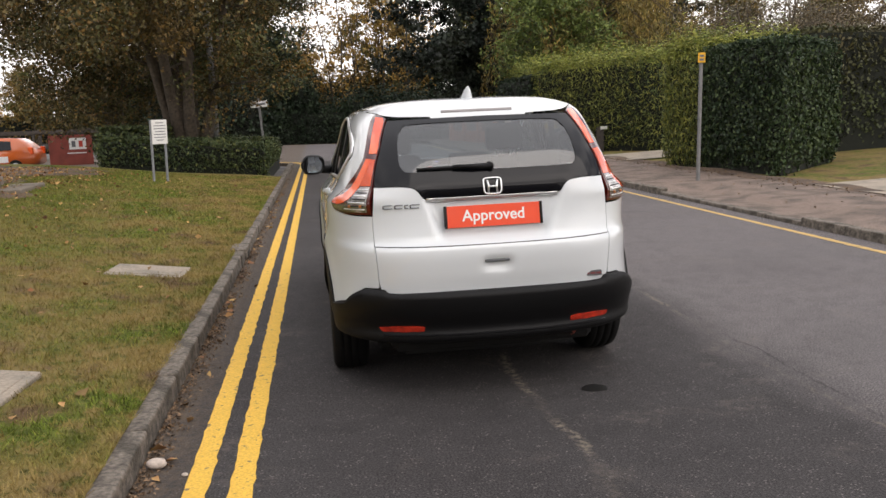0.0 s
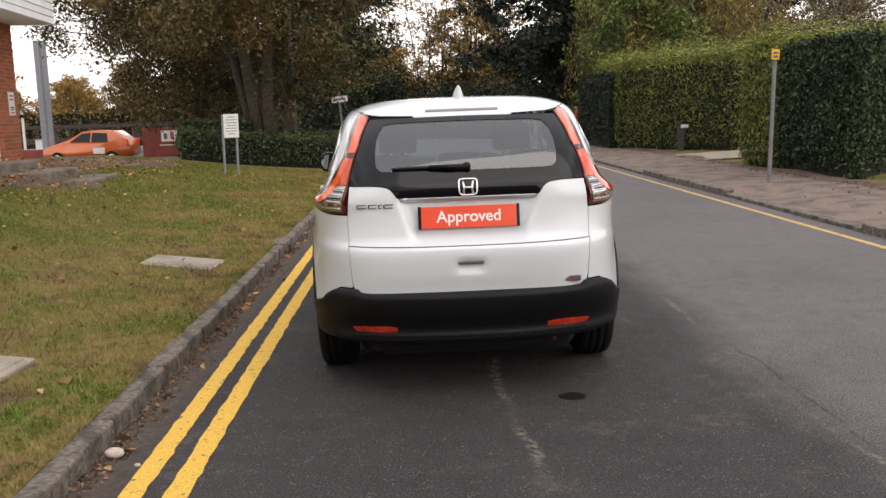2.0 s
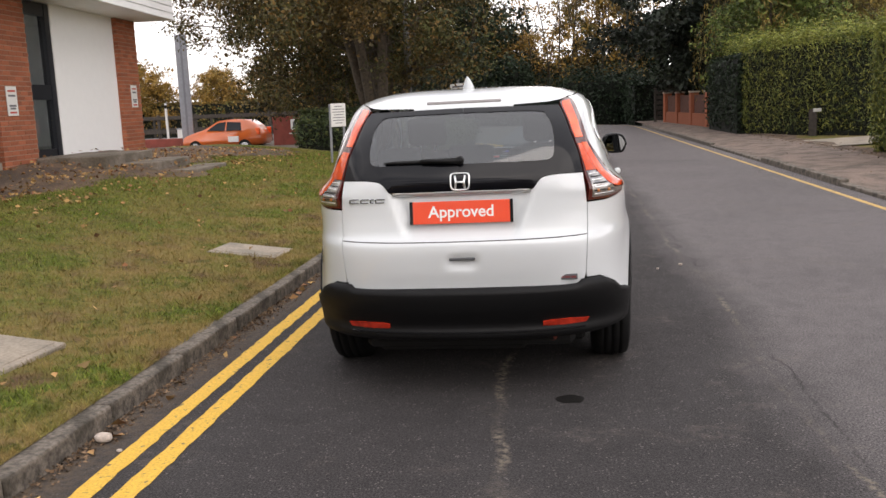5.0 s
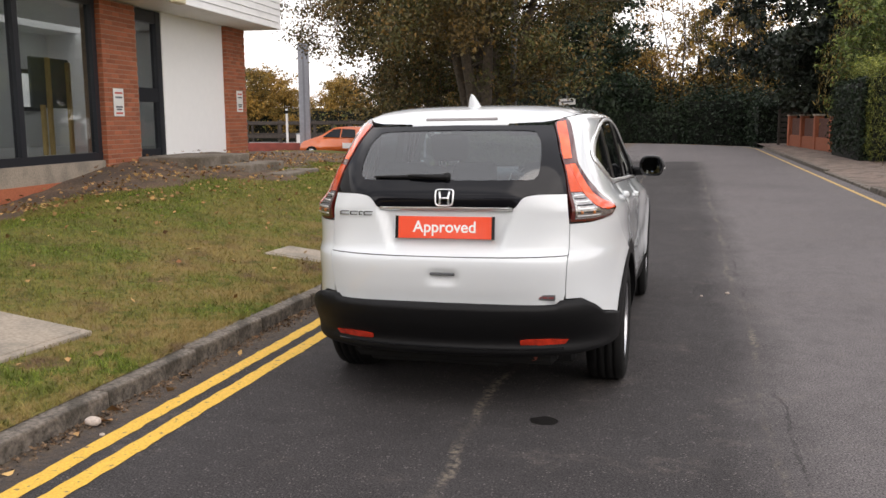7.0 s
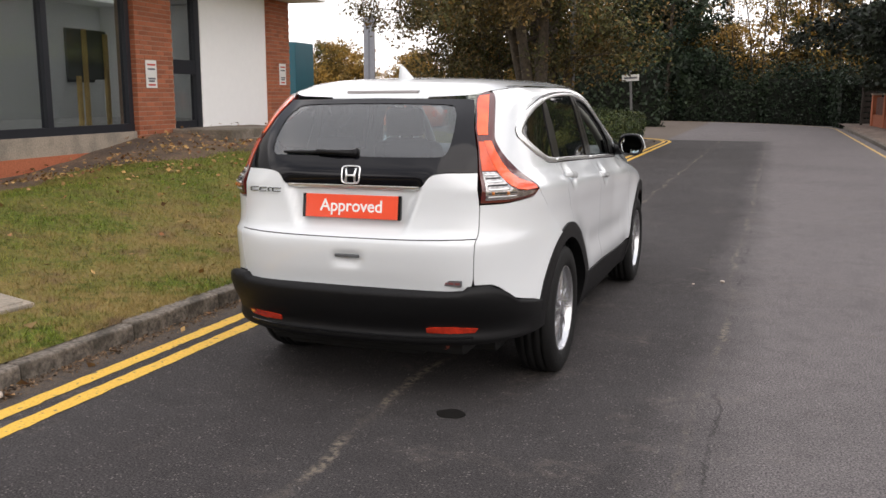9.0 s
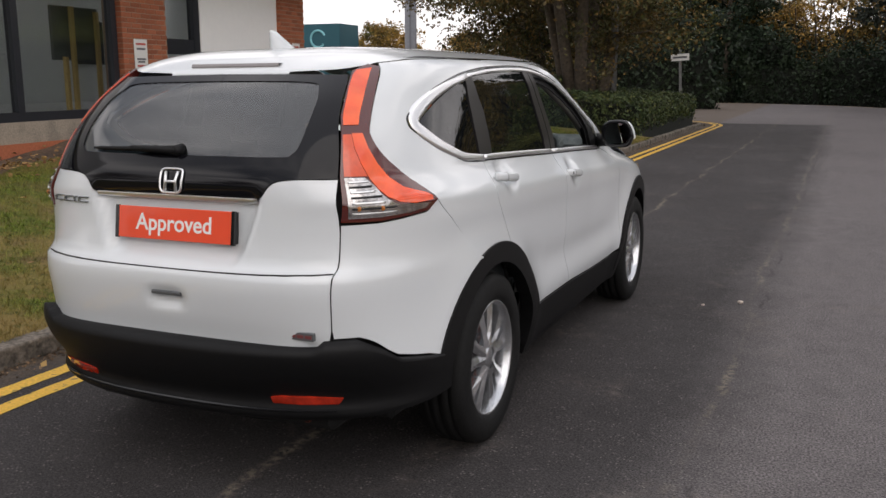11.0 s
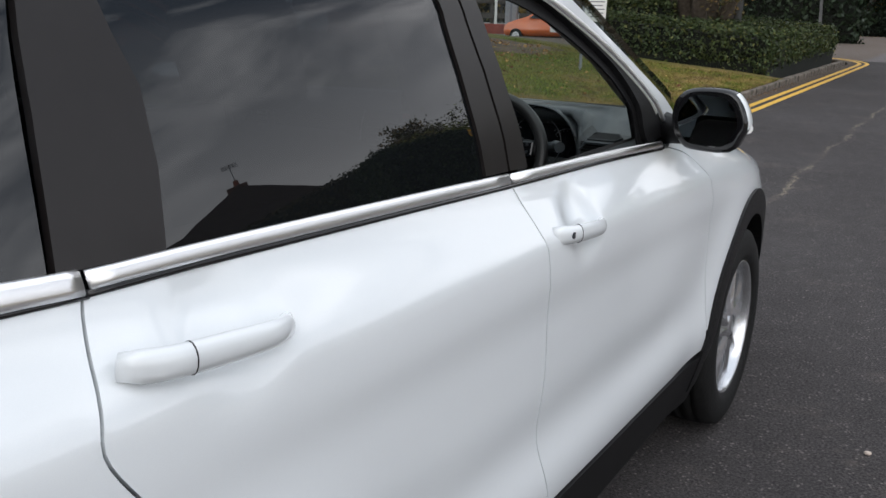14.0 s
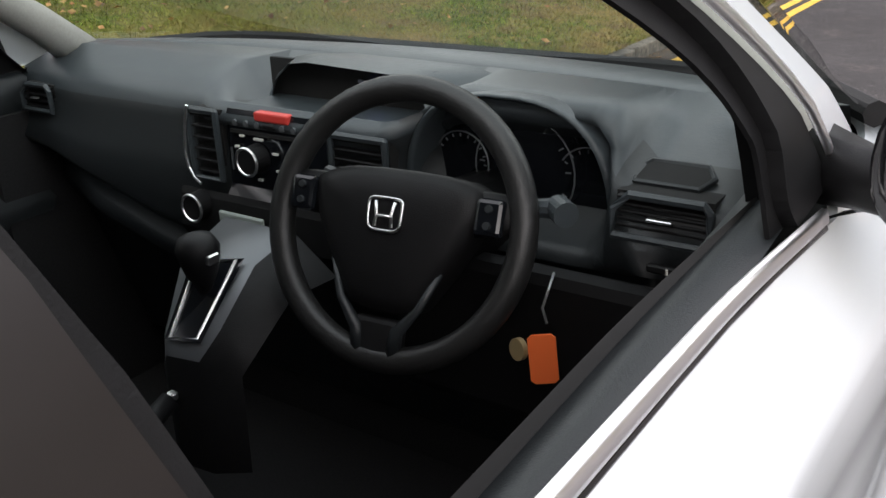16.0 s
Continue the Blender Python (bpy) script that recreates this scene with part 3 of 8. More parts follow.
def road_mesh():
    bm = bmesh.new()
    arc = [(-1.76 - 3.4 * (1 - math.cos(a)), 25.2 + 3.4 * math.sin(a)) for a in np.linspace(0, math.pi / 2, 9)]
    arc2 = [(4.88 - 12 * (1 - math.cos(a)), 40 + 11 * math.sin(a)) for a in np.linspace(0, math.pi / 2, 12)]
    out = [(KERB_L, -30), (4.88, -30), (4.88, 10)] + arc2 + [(-45, 51), (-45, 28.6)] + arc[::-1]
    top = bm.faces.new([bm.verts.new((x, y, 0)) for x, y in out])
    bm.normal_update()
    if top.normal.z < 0:
        top.normal_flip()
    low = bmesh.ops.extrude_face_region(bm, geom=[top])
    for v in [g for g in low["geom"] if isinstance(g, bmesh.types.BMVert)]:
        v.co.z = -0.5
    bmesh.ops.recalc_face_normals(bm, faces=bm.faces)
    return bm


tagged(part("road", road_mesh(), M_ROAD), "dark patched asphalt road with a pale cracked seam", "road", kind="structure")

# lawn with its soil bank beside the building
lawn = sheet("lawn", -9.6, -1.865, -12, 17.6, 44, 120, lawn_z, M_TURF, "autumn lawn with dry patches rising to the building", "lawn")
sheet("lawn_bank", -9.6, -1.90, 17.6, 20.5, 20, 10, lambda x, y: lawn_z(x, 17.6) - (y - 17.6) * 0.3, M_TURF, "grass bank falling away behind the lawn", "lawn")
sheet("car_park", -46, -1.95, 17.7, 28.5, 10, 6, lambda x, y: -0.25 if x < -3 else -0.1, M_CARPARK, "grey tarmac car park behind the lawn", "car park")
sheet("car_park_far", -46, -5.5, 28.5, 37.6, 10, 6, lambda x, y: -0.245, M_CARPARK, "grey tarmac car park by the main road", "car park")


def bank_mesh():
    """Soil bed along the building's foot."""
    bm = bmesh.new()
    nx, ny = 16, 60
    g = []
    for i in range(nx + 1):
        row = []
        for j in range(ny + 1):
            y = 3.0 + 13.2 * j / ny
            edge = -5.9 + 0.5 * math.sin(y * 0.9) + 0.3 * math.sin(2.3 * y) - 0.9 * max(0, (6 - y) / 3)
            x = edge + (-8.4 - edge) * i / nx
            h = 0.012 + 0.04 * math.sin(math.pi * min(i / nx, 0.6)) * (0.8 + 0.3 * math.sin(3 * y + i))
            row.append(bm.verts.new((x, y, lawn_z(x, y) + (h if i else -0.02))))
        g.append(row)
    for i in range(nx):
        for j in range(ny):
            bm.faces.new((g[i][j], g[i][j + 1], g[i + 1][j + 1], g[i + 1][j]))
    return bm


tagged(part("soil_bed", bank_mesh(), M_SOIL, smooth=True), "bare brown soil bed along the building", "soil", kind="structure")

# right-hand pavement and plots
sheet("pavement", 4.99, 7.15, -30, 46, 8, 150, lambda x, y: 0.10 + 0.01 * (x - 5) - 0.052 * (x < 5.6) * (4.3 < y < 9.2 or 14.4 < y < 20.7), M_PAVE, "worn reddish tarmac pavement with loose grit", "pavement")
def hedge_foot():
    """A low uneven strip of earth along the pavement's back edge."""
    bm = bmesh.new()
    g = []
    for i in range(7):
        row = []
        for j in range(180):
            y = 3.0 + 30 * j / 179
            x = 6.95 + 0.10 * math.sin(1.7 * y) + 0.06 * math.sin(4.1 * y + 1) + i * 0.13
            row.append(bm.verts.new((x, y, 0.105 + 0.05 * math.sin(math.pi * i / 6) * (0.7 + 0.5 * math.sin(2.3 * y + i)))))
        g.append(row)
    for a, b in zip(g, g[1:]):
        for j in range(179):
            bm.faces.new((a[j], b[j], b[j + 1], a[j + 1]))
    return bm


tagged(part("hedge_foot", hedge_foot(), M_SOIL, smooth=True), "strip of brown earth along the foot of the hedges", "soil", kind="structure")
sheet("verge", 7.15, 60, -30, 80, 30, 50, lambda x, y: 0.10 + 0.035 * min(max(x - 7.3, 0), 6), M_TURF, "rough grass front gardens behind the pavement", "grass")
sheet("driveway", 7.16, 14, 6.2, 8.3, 8, 4, lambda x, y: 0.135 + 0.035 * min(max(x - 7.3, 0), 6), M_CONC, "pale concrete driveway across the verge", "driveway")
sheet("driveway_far", 7.16, 13, 17.2, 20.2, 8, 4, lambda x, y: 0.135 + 0.035 * min(max(x - 7.3, 0), 6), M_CONC, "pale concrete driveway between two hedges", "driveway")


def kerb_mesh(right=False):
    """One kerb stone, 0.9 m long, with a rounded upper edge and chipped ends."""
    bm = bmesh.new()
    vs = box(bm, -0.15, 0.0, -0.446, 0.446, -0.2, 0.105, 0.014, 2)
    for v in vs:
        if v.co.z > 0 and v.co.x > -0.03:
            v.co.x -= 0.012
    return bm


kerb = empty("kerb", pose(0, 0, 0), "row of grey concrete kerb stones along the lawn", "kerb", kind="structure")
stone_l = part("kerb_stone", kerb_mesh(), M_KERB, kerb)
stone_l.location = (KERB_L, -2.6, 0)
rk = random.Random(4)
for i in range(-6, 31):
    if i == 0:
        continue
    o = new("kerb_stone", stone_l.data)
    o.parent = kerb
    o.location = (KERB_L + rk.uniform(-0.008, 0.008), -2.6 + i * 0.902, rk.uniform(-0.006, 0.006))
    o.rotation_euler = (0, rk.uniform(-0.02, 0.02), rk.uniform(-0.006, 0.006))
kerb_r = empty("kerb", pose(0, 0, 0), "worn kerb stones along the far pavement", "kerb", kind="structure")
for i in range(-6, 48):
    o = new("kerb_stone", stone_l.data)
    o.parent = kerb_r
    y = -2.1 + i * 0.902
    low = -0.05 if 14.6 < y < 20.5 or 4.5 < y < 9 else 0.0
    o.location = (KERB_R + rk.uniform(-0.008, 0.008), y, rk.uniform(-0.006, 0.006) + low)
    o.rotation_euler = (0, rk.uniform(-0.02, 0.02), math.pi + rk.uniform(-0.006, 0.006))


def line_mesh(path, width, seed):
    """A painted stripe along points, with uneven edges."""
    bm = bmesh.new()
    r = random.Random(seed)
    prev = None
    pts = []
    for (x0, y0), (x1, y1) in zip(path, path[1:]):
        k = max(1, int(math.hypot(x1 - x0, y1 - y0) / 0.06))
        pts += [(x0 + (x1 - x0) * i / k, y0 + (y1 - y0) * i / k) for i in range(k)]
    for i, (x, y) in enumerate(pts[:-1]):
        dx, dy = pts[i + 1][0] - x, pts[i + 1][1] - y
        d = math.hypot(dx, dy)
        nx, ny = dy / d, -dx / d
        w0, w1 = (width / 2 + r.gauss(0, 0.0032) for _ in range(2))
        z = 0.004
        cur = (bm.verts.new((x - nx * w0, y - ny * w0, z)), bm.verts.new((x + nx * w1, y + ny * w1, z)))
        if prev:
            bm.faces.new((prev[0], prev[1], cur[1], cur[0]))
        prev = cur
    return bm


def yellow(name, path, width, material, label, seed):
    return tagged(part(name, line_mesh(path, width, seed), material), label, "road marking", kind="structure")


def left_path(off):
    p = [(KERB_L + off, -12), (KERB_L + off, 5), (KERB_L + off + 0.0, 24.8)]
    rr = 3.4 + off
    return p + [(KERB_L - 3.4 + rr * math.cos(a), 25.2 + rr * math.sin(a)) for a in np.linspace(0.1, 1.1, 10)]


yellow("yellow_line", left_path(0.28), 0.1, M_YELLOW, "yellow no-parking line painted beside the kerb", 1)
yellow("yellow_line", left_path(0.465), 0.1, M_YELLOW, "yellow no-parking line painted beside the kerb", 2)
yellow("yellow_line", [(4.56, -20), (4.56, 38)] + [(4.56 - 11.6 * (1 - math.cos(a)), 40 + 10.6 * math.sin(a)) for a in np.linspace(0.05, 1.5, 16)], 0.085,
       M_YELLOW_PALE, "faded yellow line along the far kerb", 3)


def cover(cx, cy, w, d, yaw, label):
    th = empty("manhole_cover", pose(cx, cy, lawn_z(cx, cy) + 0.012, 0, 6.2, yaw), label, "manhole cover")
    part("frame", boxed(-w / 2, w / 2, -d / 2, d / 2, -0.08, 0.0, 0.015, 2), M_CONC, th)
    part("lid", boxed(-w / 2 + 0.05, w / 2 - 0.05, -d / 2 + 0.05, d / 2 - 0.05, -0.02, 0.006, 0.004), M_CONC, th)


cover(-2.53, 3.1, 0.70, 0.55, -3, "weathered concrete inspection cover sunk in the lawn")
cover(-2.92, -0.85, 0.86, 0.9, -4, "pale concrete inspection cover sunk in the lawn")

# drain inlet in the kerb
dr = empty("gully_inlet", pose(KERB_L, 4.75, 0), "kerb gully inlet with a dark opening", "drain")
part("block", boxed(-0.17, 0.014, -0.25, 0.25, 0.0, 0.125, 0.01, 2), M_KERB, dr)
part("opening", boxed(-0.03, 0.018, -0.09, 0.09, 0.0, 0.075, 0.004), M_UNDER, dr)


def stone(x, y, s, name="stone", material=None, label="pale rounded stone lying in the gutter"):
    bm = bmesh.new()
    bmesh.ops.create_icosphere(bm, subdivisions=3, radius=1)
    for v in bm.verts:
        k = 1 + 0.18 * noise.noise(v.co * 1.3 + Vector((x, y, 0)))
        v.co = Vector((v.co.x * s * 1.2 * k, v.co.y * s * 0.9 * k, v.co.z * s * 0.7 * k + s * 0.6))
    ob = part(name, bm, material or M_STONE, smooth=True)
    ob.location = (x, y, 0)
    return tagged(ob, label, "stone")


stone(-1.69, -1.50, 0.036)
stone(-1.55, -1.62, 0.012)
stone(1.58, 2.78, 0.016, label="small white pebble lying on the road")
stone(1.36, 2.62, 0.010, label="small white pebble lying on the road")
# dark oil spot on the road
bm = bmesh.new()
bmesh.ops.create_circle(bm, cap_ends=True, segments=28, radius=1)
for v in bm.verts:
    k = 1 + 0.25 * noise.noise(v.co * 1.8)
    v.co = Vector((v.co.x * 0.075 * k, v.co.y * 0.06 * k, 0.0035))
oil = part("oil_stain", bm, mat("oil_stain", (0.016, 0.015, 0.014), 0.4))
oil.location = (0.53, -0.88, 0)
tagged(oil, "small dark oil stain on the asphalt", "stain", kind="structure")


# ---------------------------------------------------------------- plants
def strip_fill(me, material, name, label, category, kind="stuff"):
    return tagged(part_mesh(name, me, material), label, category, kind=kind)


def grass():
    rng = np.random.default_rng(3)
    n = 380000
    y = np.where(rng.random(n) < 0.14, -12 + 8 * rng.random(n), -4.5 + 21.5 * rng.random(n) ** 1.7)
    x = -1.868 - 5.6 * rng.random(n) ** 1.35
    lump = np.array([noise.noise(Vector((a * 1.1, b * 1.1, 0))) for a, b in zip(x[::40], y[::40])])
    tuft = np.array([noise.noise(Vector((round(a * 14) / 3.1, round(b * 14) / 3.1, 2.0))) for a, b in zip(x, y)])
    keep = np.repeat(lump, 40)[:n] + rng.normal(0, 0.35, n) > -0.35
    keep &= ~((np.abs(x + 2.53) < 0.34) & (np.abs(y - 3.1) < 0.27)) & ~((np.abs(x + 2.92) < 0.42) & (np.abs(y + 0.85) < 0.44))
    x, y = x[keep], y[keep]
    z = np.array([lawn_z(a, b) for a, b in zip(x, y)]) - 0.004
    n = len(x)
    h = rng.uniform(0.014, 0.040, n) * (1 + 0.9 * np.clip(tuft[keep], 0, 1))
    lean = rng.normal(0, 0.6, (n, 2)) * h[:, None]
    a = rng.uniform(0, math.pi, n)
    w = rng.uniform(0.0018, 0.0042, n) * (1 + np.clip((y - 2) / 8, 0, 2))
    b = np.stack([np.cos(a) * w, np.sin(a) * w], 1)
    p = np.stack([x, y, z], 1)
    q = np.empty((n, 4, 3))
    q[:, 0] = p - np.c_[b, np.zeros(n)]
    q[:, 1] = p + np.c_[b, np.zeros(n)]
    q[:, 2] = p + np.c_[lean + b * 0.25, h]
    q[:, 3] = p + np.c_[lean - b * 0.25, h]
    strip_fill(quads_mesh("grass", q), M_GRASS, "grass", "short patchy green and straw-coloured grass blades", "grass")


def fallen():
    rng = np.random.default_rng(8)
    pts = []
    for k in range(3600):
        if k < 420:
            x, y = -2.1 - 5.2 * rng.random(), -2.5 + 19 * rng.random()
        elif k < 3400:
            x, y = -6.5 + rng.normal(0, 0.75), 3.0 + 12.5 * rng.random()
            if noise.noise(Vector((x * 1.3, y * 1.3, 4.0))) < rng.normal(-0.1, 0.25):
                continue
        else:
            x, y = KERB_L + 0.02 + abs(rng.normal(0, 0.07)), -2.5 + 16 * rng.random()
            if k % 3:
                continue
        z = lawn_z(x, y) + 0.035 if x < -1.92 else 0.012
        if x < -5.9:
            z += 0.06
        pts.append((x, y, z))
    q = leaf_quads(np.array(pts), 0.06, rng, flat=0.75, slim=0.7)
    strip_fill(quads_mesh("fallen_leaves", q), M_LEAF_FALLEN, "fallen_leaves", "scattered yellow and brown fallen leaves", "leaves")
    # leaf litter at the foot of the right-hand hedges and on the pavement
    pts = []
    for k in range(2600):
        y = 4 + 30 * rng.random()
        x = 7.12 + rng.normal(0, 0.2) if k % 12 else 5.1 + 2.2 * rng.random()
        pts.append((x, y, 0.125 + 0.02 * rng.random() + 0.035 * max(0.0, x - 7.3)))
    q = leaf_quads(np.array(pts), 0.034, rng, flat=0.75, slim=0.7)
    strip_fill(quads_mesh("leaf_litter", q), M_LITTER, "leaf_litter", "brown leaf litter along the pavement and hedge foot", "leaves")


def gutter_grit():
    rng = np.random.default_rng(12)
    n = 5200
    y = np.where(rng.random(n) < 0.75, -3 + 9 * rng.random(n), 6 + 12 * rng.random(n))
    keep = np.array([noise.noise(Vector((0.0, b * 1.6, 0.0))) for b in y]) + rng.normal(0, 0.3, n) > -0.15
    x = KERB_L + 0.006 + np.abs(rng.normal(0, 0.055, n))
    pts = np.stack([x, y, 0.006 + 0.016 * np.exp(-(x - KERB_L) / 0.03) * rng.random(n)], 1)[keep]
    q = leaf_quads(pts, 0.022, rng, flat=0.6, slim=0.5)
    strip_fill(quads_mesh("gutter_grit", q), M_GRIT, "gutter_grit", "brown grit and leaf crumbs lying in the gutter", "debris")


def poly_wall_points(poly, n, z0, z1, rng, top=True, bulge=0.1):
    """Random points on the walls and the top of an upright prism, with the outward directions."""
    poly = np.array(poly, float)
    nxt = np.roll(poly, -1, 0)
    ln = np.linalg.norm(nxt - poly, axis=1)
    area = 0.5 * abs((poly[:, 0] * nxt[:, 1] - nxt[:, 0] * poly[:, 1]).sum())
    n_top = int(n * area / (area + ln.sum() * (z1 - z0))) if top else 0
    c = poly.mean(0)
    k = rng.choice(len(poly), n - n_top, p=ln / ln.sum())
    f = rng.random(n - n_top)
    xy = poly[k] + (nxt[k] - poly[k]) * f[:, None]
    d = (nxt[k] - poly[k]) / ln[k][:, None]
    o = np.stack([d[:, 1], -d[:, 0]], 1)
    sgn = np.sign(((xy - c) * o).sum(1))
    o *= sgn[:, None]
    z = z0 + (z1 - z0) * rng.random(n - n_top)
    rough = np.array([noise.noise(Vector((a * 1.7, b * 1.7, e * 1.7))) for (a, b), e in zip(xy[::8], z[::8])])
    rough = np.repeat(rough, 8)[:len(z)]
    xy = xy + o * (bulge * rough + rng.normal(0, 0.035, len(z)) - 0.22 * np.clip((z - z1 + 0.3) / 0.3, 0, 1) ** 2 - 0.22 * np.clip((z0 + 0.6 - z) / 0.6, 0, 1) ** 2)[:, None]
    side = np.c_[xy, z]
    so = np.c_[o, np.zeros(len(z))]
    if not n_top:
        return side, so
    lo, hi = poly.min(0), poly.max(0)
    t = []
    while len(t) < n_top:
        p = lo + (hi - lo) * rng.random(2)
        inside = False
        for (xa, ya), (xb, yb) in zip(poly, nxt):
            if (ya > p[1]) != (yb > p[1]) and p[0] < (xb - xa) * (p[1] - ya) / (yb - ya) + xa:
                inside = not inside
        if inside:
            t.append(p)
    t = np.array(t)
    tz = z1 + rng.normal(0, 0.04, n_top) + np.array([0.06 * noise.noise(Vector((a * 2, b * 2, 3))) for a, b in t])
    return np.r_[side, np.c_[t, tz]], np.r_[so, np.tile((0, 0, 1.0), (n_top, 1))]


def hedge(name, poly, z0, height, n, leaf, size, seed, label, slim=0.6, droop=0.0, bulge=0.1, wisps=0.0, slope=None, tips=None):
    rng = np.random.default_rng(seed)
    th = empty(name, pose(0, 0, 0), label, "hedge")
    pts, out = poly_wall_points(poly, n, z0, z0 + height, rng, bulge=bulge)
    if wisps:
        k = out[:, 2] > 0.5
        pts[k, 2] += rng.exponential(wisps, k.sum())
    q = leaf_quads(pts, size, rng, slim=slim, droop=droop, out=out)
    if slope:
        q[:, :, 2] += np.vectorize(slope)(q[:, :, 0])
    part_mesh("foliage", quads_mesh("foliage", q), leaf, th)
    # tips: young growth on top, its sky-lit brightness put into a lighter colour
    if tips:
        k = (out[:, 2] > 0.5) | ((pts[:, 2] > z0 + height - 0.28) & (rng.random(len(pts)) < 0.6))
        top = pts[k] + rng.normal(0, 0.03, (k.sum(), 3)) + np.array((0, 0, 0.05))
        part_mesh("new_growth", quads_mesh("new_growth", leaf_quads(top, size, rng, slim=slim, droop=droop, out=out[k])), tips, th, "yellow-green new growth, brightened as if skylit")
    # near-black block fills the hedge; its colour stands for shade among the leaves
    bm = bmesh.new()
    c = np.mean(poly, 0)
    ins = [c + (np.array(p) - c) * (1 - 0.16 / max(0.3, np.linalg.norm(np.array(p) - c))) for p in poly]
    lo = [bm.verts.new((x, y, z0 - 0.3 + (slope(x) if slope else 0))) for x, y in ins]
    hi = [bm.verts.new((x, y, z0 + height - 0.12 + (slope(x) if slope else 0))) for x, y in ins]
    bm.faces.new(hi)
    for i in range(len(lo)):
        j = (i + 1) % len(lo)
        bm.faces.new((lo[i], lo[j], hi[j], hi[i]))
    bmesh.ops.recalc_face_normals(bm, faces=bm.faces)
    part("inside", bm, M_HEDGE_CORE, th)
    return th


def limb_tree(name, x, y, z, height, spread, leaf, n, size, seed, label, stems=1, first=0.28, lean=0.0, droop=0.0, slim=0.55, trunk_r=0.22,
              clump=0.7, limbs=26, curtain=0.0):
    """A tree: tapered stems, limbs, and leaves gathered in clumps at the limbs' ends."""
    rng = np.random.default_rng(seed)
    th = empty(name, pose(x, y, z), label, "tree", group={"woodland_tree": "woodland trees along the main road", "bare_tree": "half-bare garden trees"}.get(name, ""))
    bm = bmesh.new()
    ends = []
    for s in range(stems):
        a0 = rng.uniform(0, 6.28)
        tilt = lean + (0.16 if stems > 1 else 0.03) * rng.uniform(0.5, 1.4)
        base = np.array([math.cos(a0), math.sin(a0), 0]) * (0.32 * (stems > 1))
        top = base + np.array([math.cos(a0) * tilt, math.sin(a0) * tilt, 1]) * height * 0.9
        pts = [base + (top - base) * k / 6 + rng.normal(0, 0.05 * height / 8, 3) * (k > 0) for k in range(7)]
        rad = [trunk_r * (1 - 0.85 * k / 6) * (1.25 if k == 0 else 1) for k in range(7)]
        tube(bm, pts, rad, 9)
        for k in range(limbs // stems):
            f = first + (0.97 - first) * (k + rng.random()) / (limbs // stems)
            p0 = pts[0] + (pts[-1] - pts[0]) * f
            az = rng.uniform(0, 6.28)
            prof = math.sin(math.pi * min(1, (f - first) / (1 - first) * 0.8 + 0.2)) ** 0.7
            ln = spread * prof * rng.uniform(0.65, 1.1)
            up = rng.uniform(0.05, 0.55)
            p1 = p0 + np.array([math.cos(az), math.sin(az), up]) * ln * 0.5
            p2 = p0 + np.array([math.cos(az), math.sin(az), up * 0.7 - droop * 0.5]) * ln
            tube(bm, [p0, p1, p2], [trunk_r * 0.3 * (1.1 - f), trunk_r * 0.18 * (1.1 - f), 0.012], 5)
            ends += [p2, p1 + (p2 - p1) * 0.4, p1]
    part("trunk", bm, M_BARK, th, smooth=True)
    ends = np.array(ends)
    c = ends[rng.integers(0, len(ends), n)]
    sub = rng.normal(0, clump * 0.75, (len(ends) * 4, 3))
    pick = rng.integers(0, 4, n)
    idx = rng.integers(0, len(ends), n)
    p = ends[idx] + sub[idx * 4 + pick] * np.array([1, 1, 0.6]) + rng.normal(0, clump * 0.3, (n, 3)) * np.array([1, 1, 0.75])
    if curtain:
        p[:, 2] -= rng.exponential(curtain, n)
        p[:, 2] = np.maximum(p[:, 2], 0.6 + 1.6 * rng.random(n))
    part_mesh("crown", quads_mesh("crown", leaf_quads(p, size, rng, droop=droop, slim=slim)), leaf, th)
    return th
grass()
fallen()
gutter_grit()

# hedges
slope_l = lambda x: 0.085 * max(0.0, -2.2 - x)
hedge("clipped_hedge", [(-2.2, 17.6), (-2.2, 26.2), (-4.6, 26.2), (-4.6, 19.4), (-6.5, 19.6), (-6.5, 18.2), (-4.0, 17.9)], 0.1, 0.78, 26000, M_L_BOX, 0.075, 11,
      "low clipped dark green hedge beside the road", slope=slope_l, bulge=0.08)
hedge("shrub_hedge", [(-4.9, 20.2), (-4.9, 21.8), (-6.9, 21.8), (-6.9, 20.2)], 0.2, 1.25, 7000, M_L_BOX, 0.09, 12, "rounded dark green shrubs behind the hedge", bulge=0.3)
hedge("laurel_hedge", [(7.62, 10.15), (7.42, 13.3), (9.9, 13.6), (10.0, 12.2)], 0.1, 2.58, 30000, M_L_HEDGE, 0.075, 13, "tall clipped dark green laurel hedge", slim=0.55, bulge=0.12)
hedge("cypress_hedge", [(7.40, 13.35), (7.23, 14.9), (10.0, 15.1), (10.1, 13.7)], 0.1, 2.62, 26000, M_L_CONIFER, 0.12, 14, "tall yellow-green cypress hedge joined to the laurel", slim=0.18, wisps=0.12, bulge=0.14, tips=M_L_TIPS)
hedge("cypress_hedge", [(6.75, 25.3), (6.9, 31), (12.5, 31), (12.5, 20.6), (9.1, 20.8)], 0.1, 2.85, 60000, M_L_CONIFER, 0.13, 15, "long yellow-green cypress hedge along the pavement", slim=0.18, wisps=0.14, bulge=0.14, tips=M_L_TIPS)
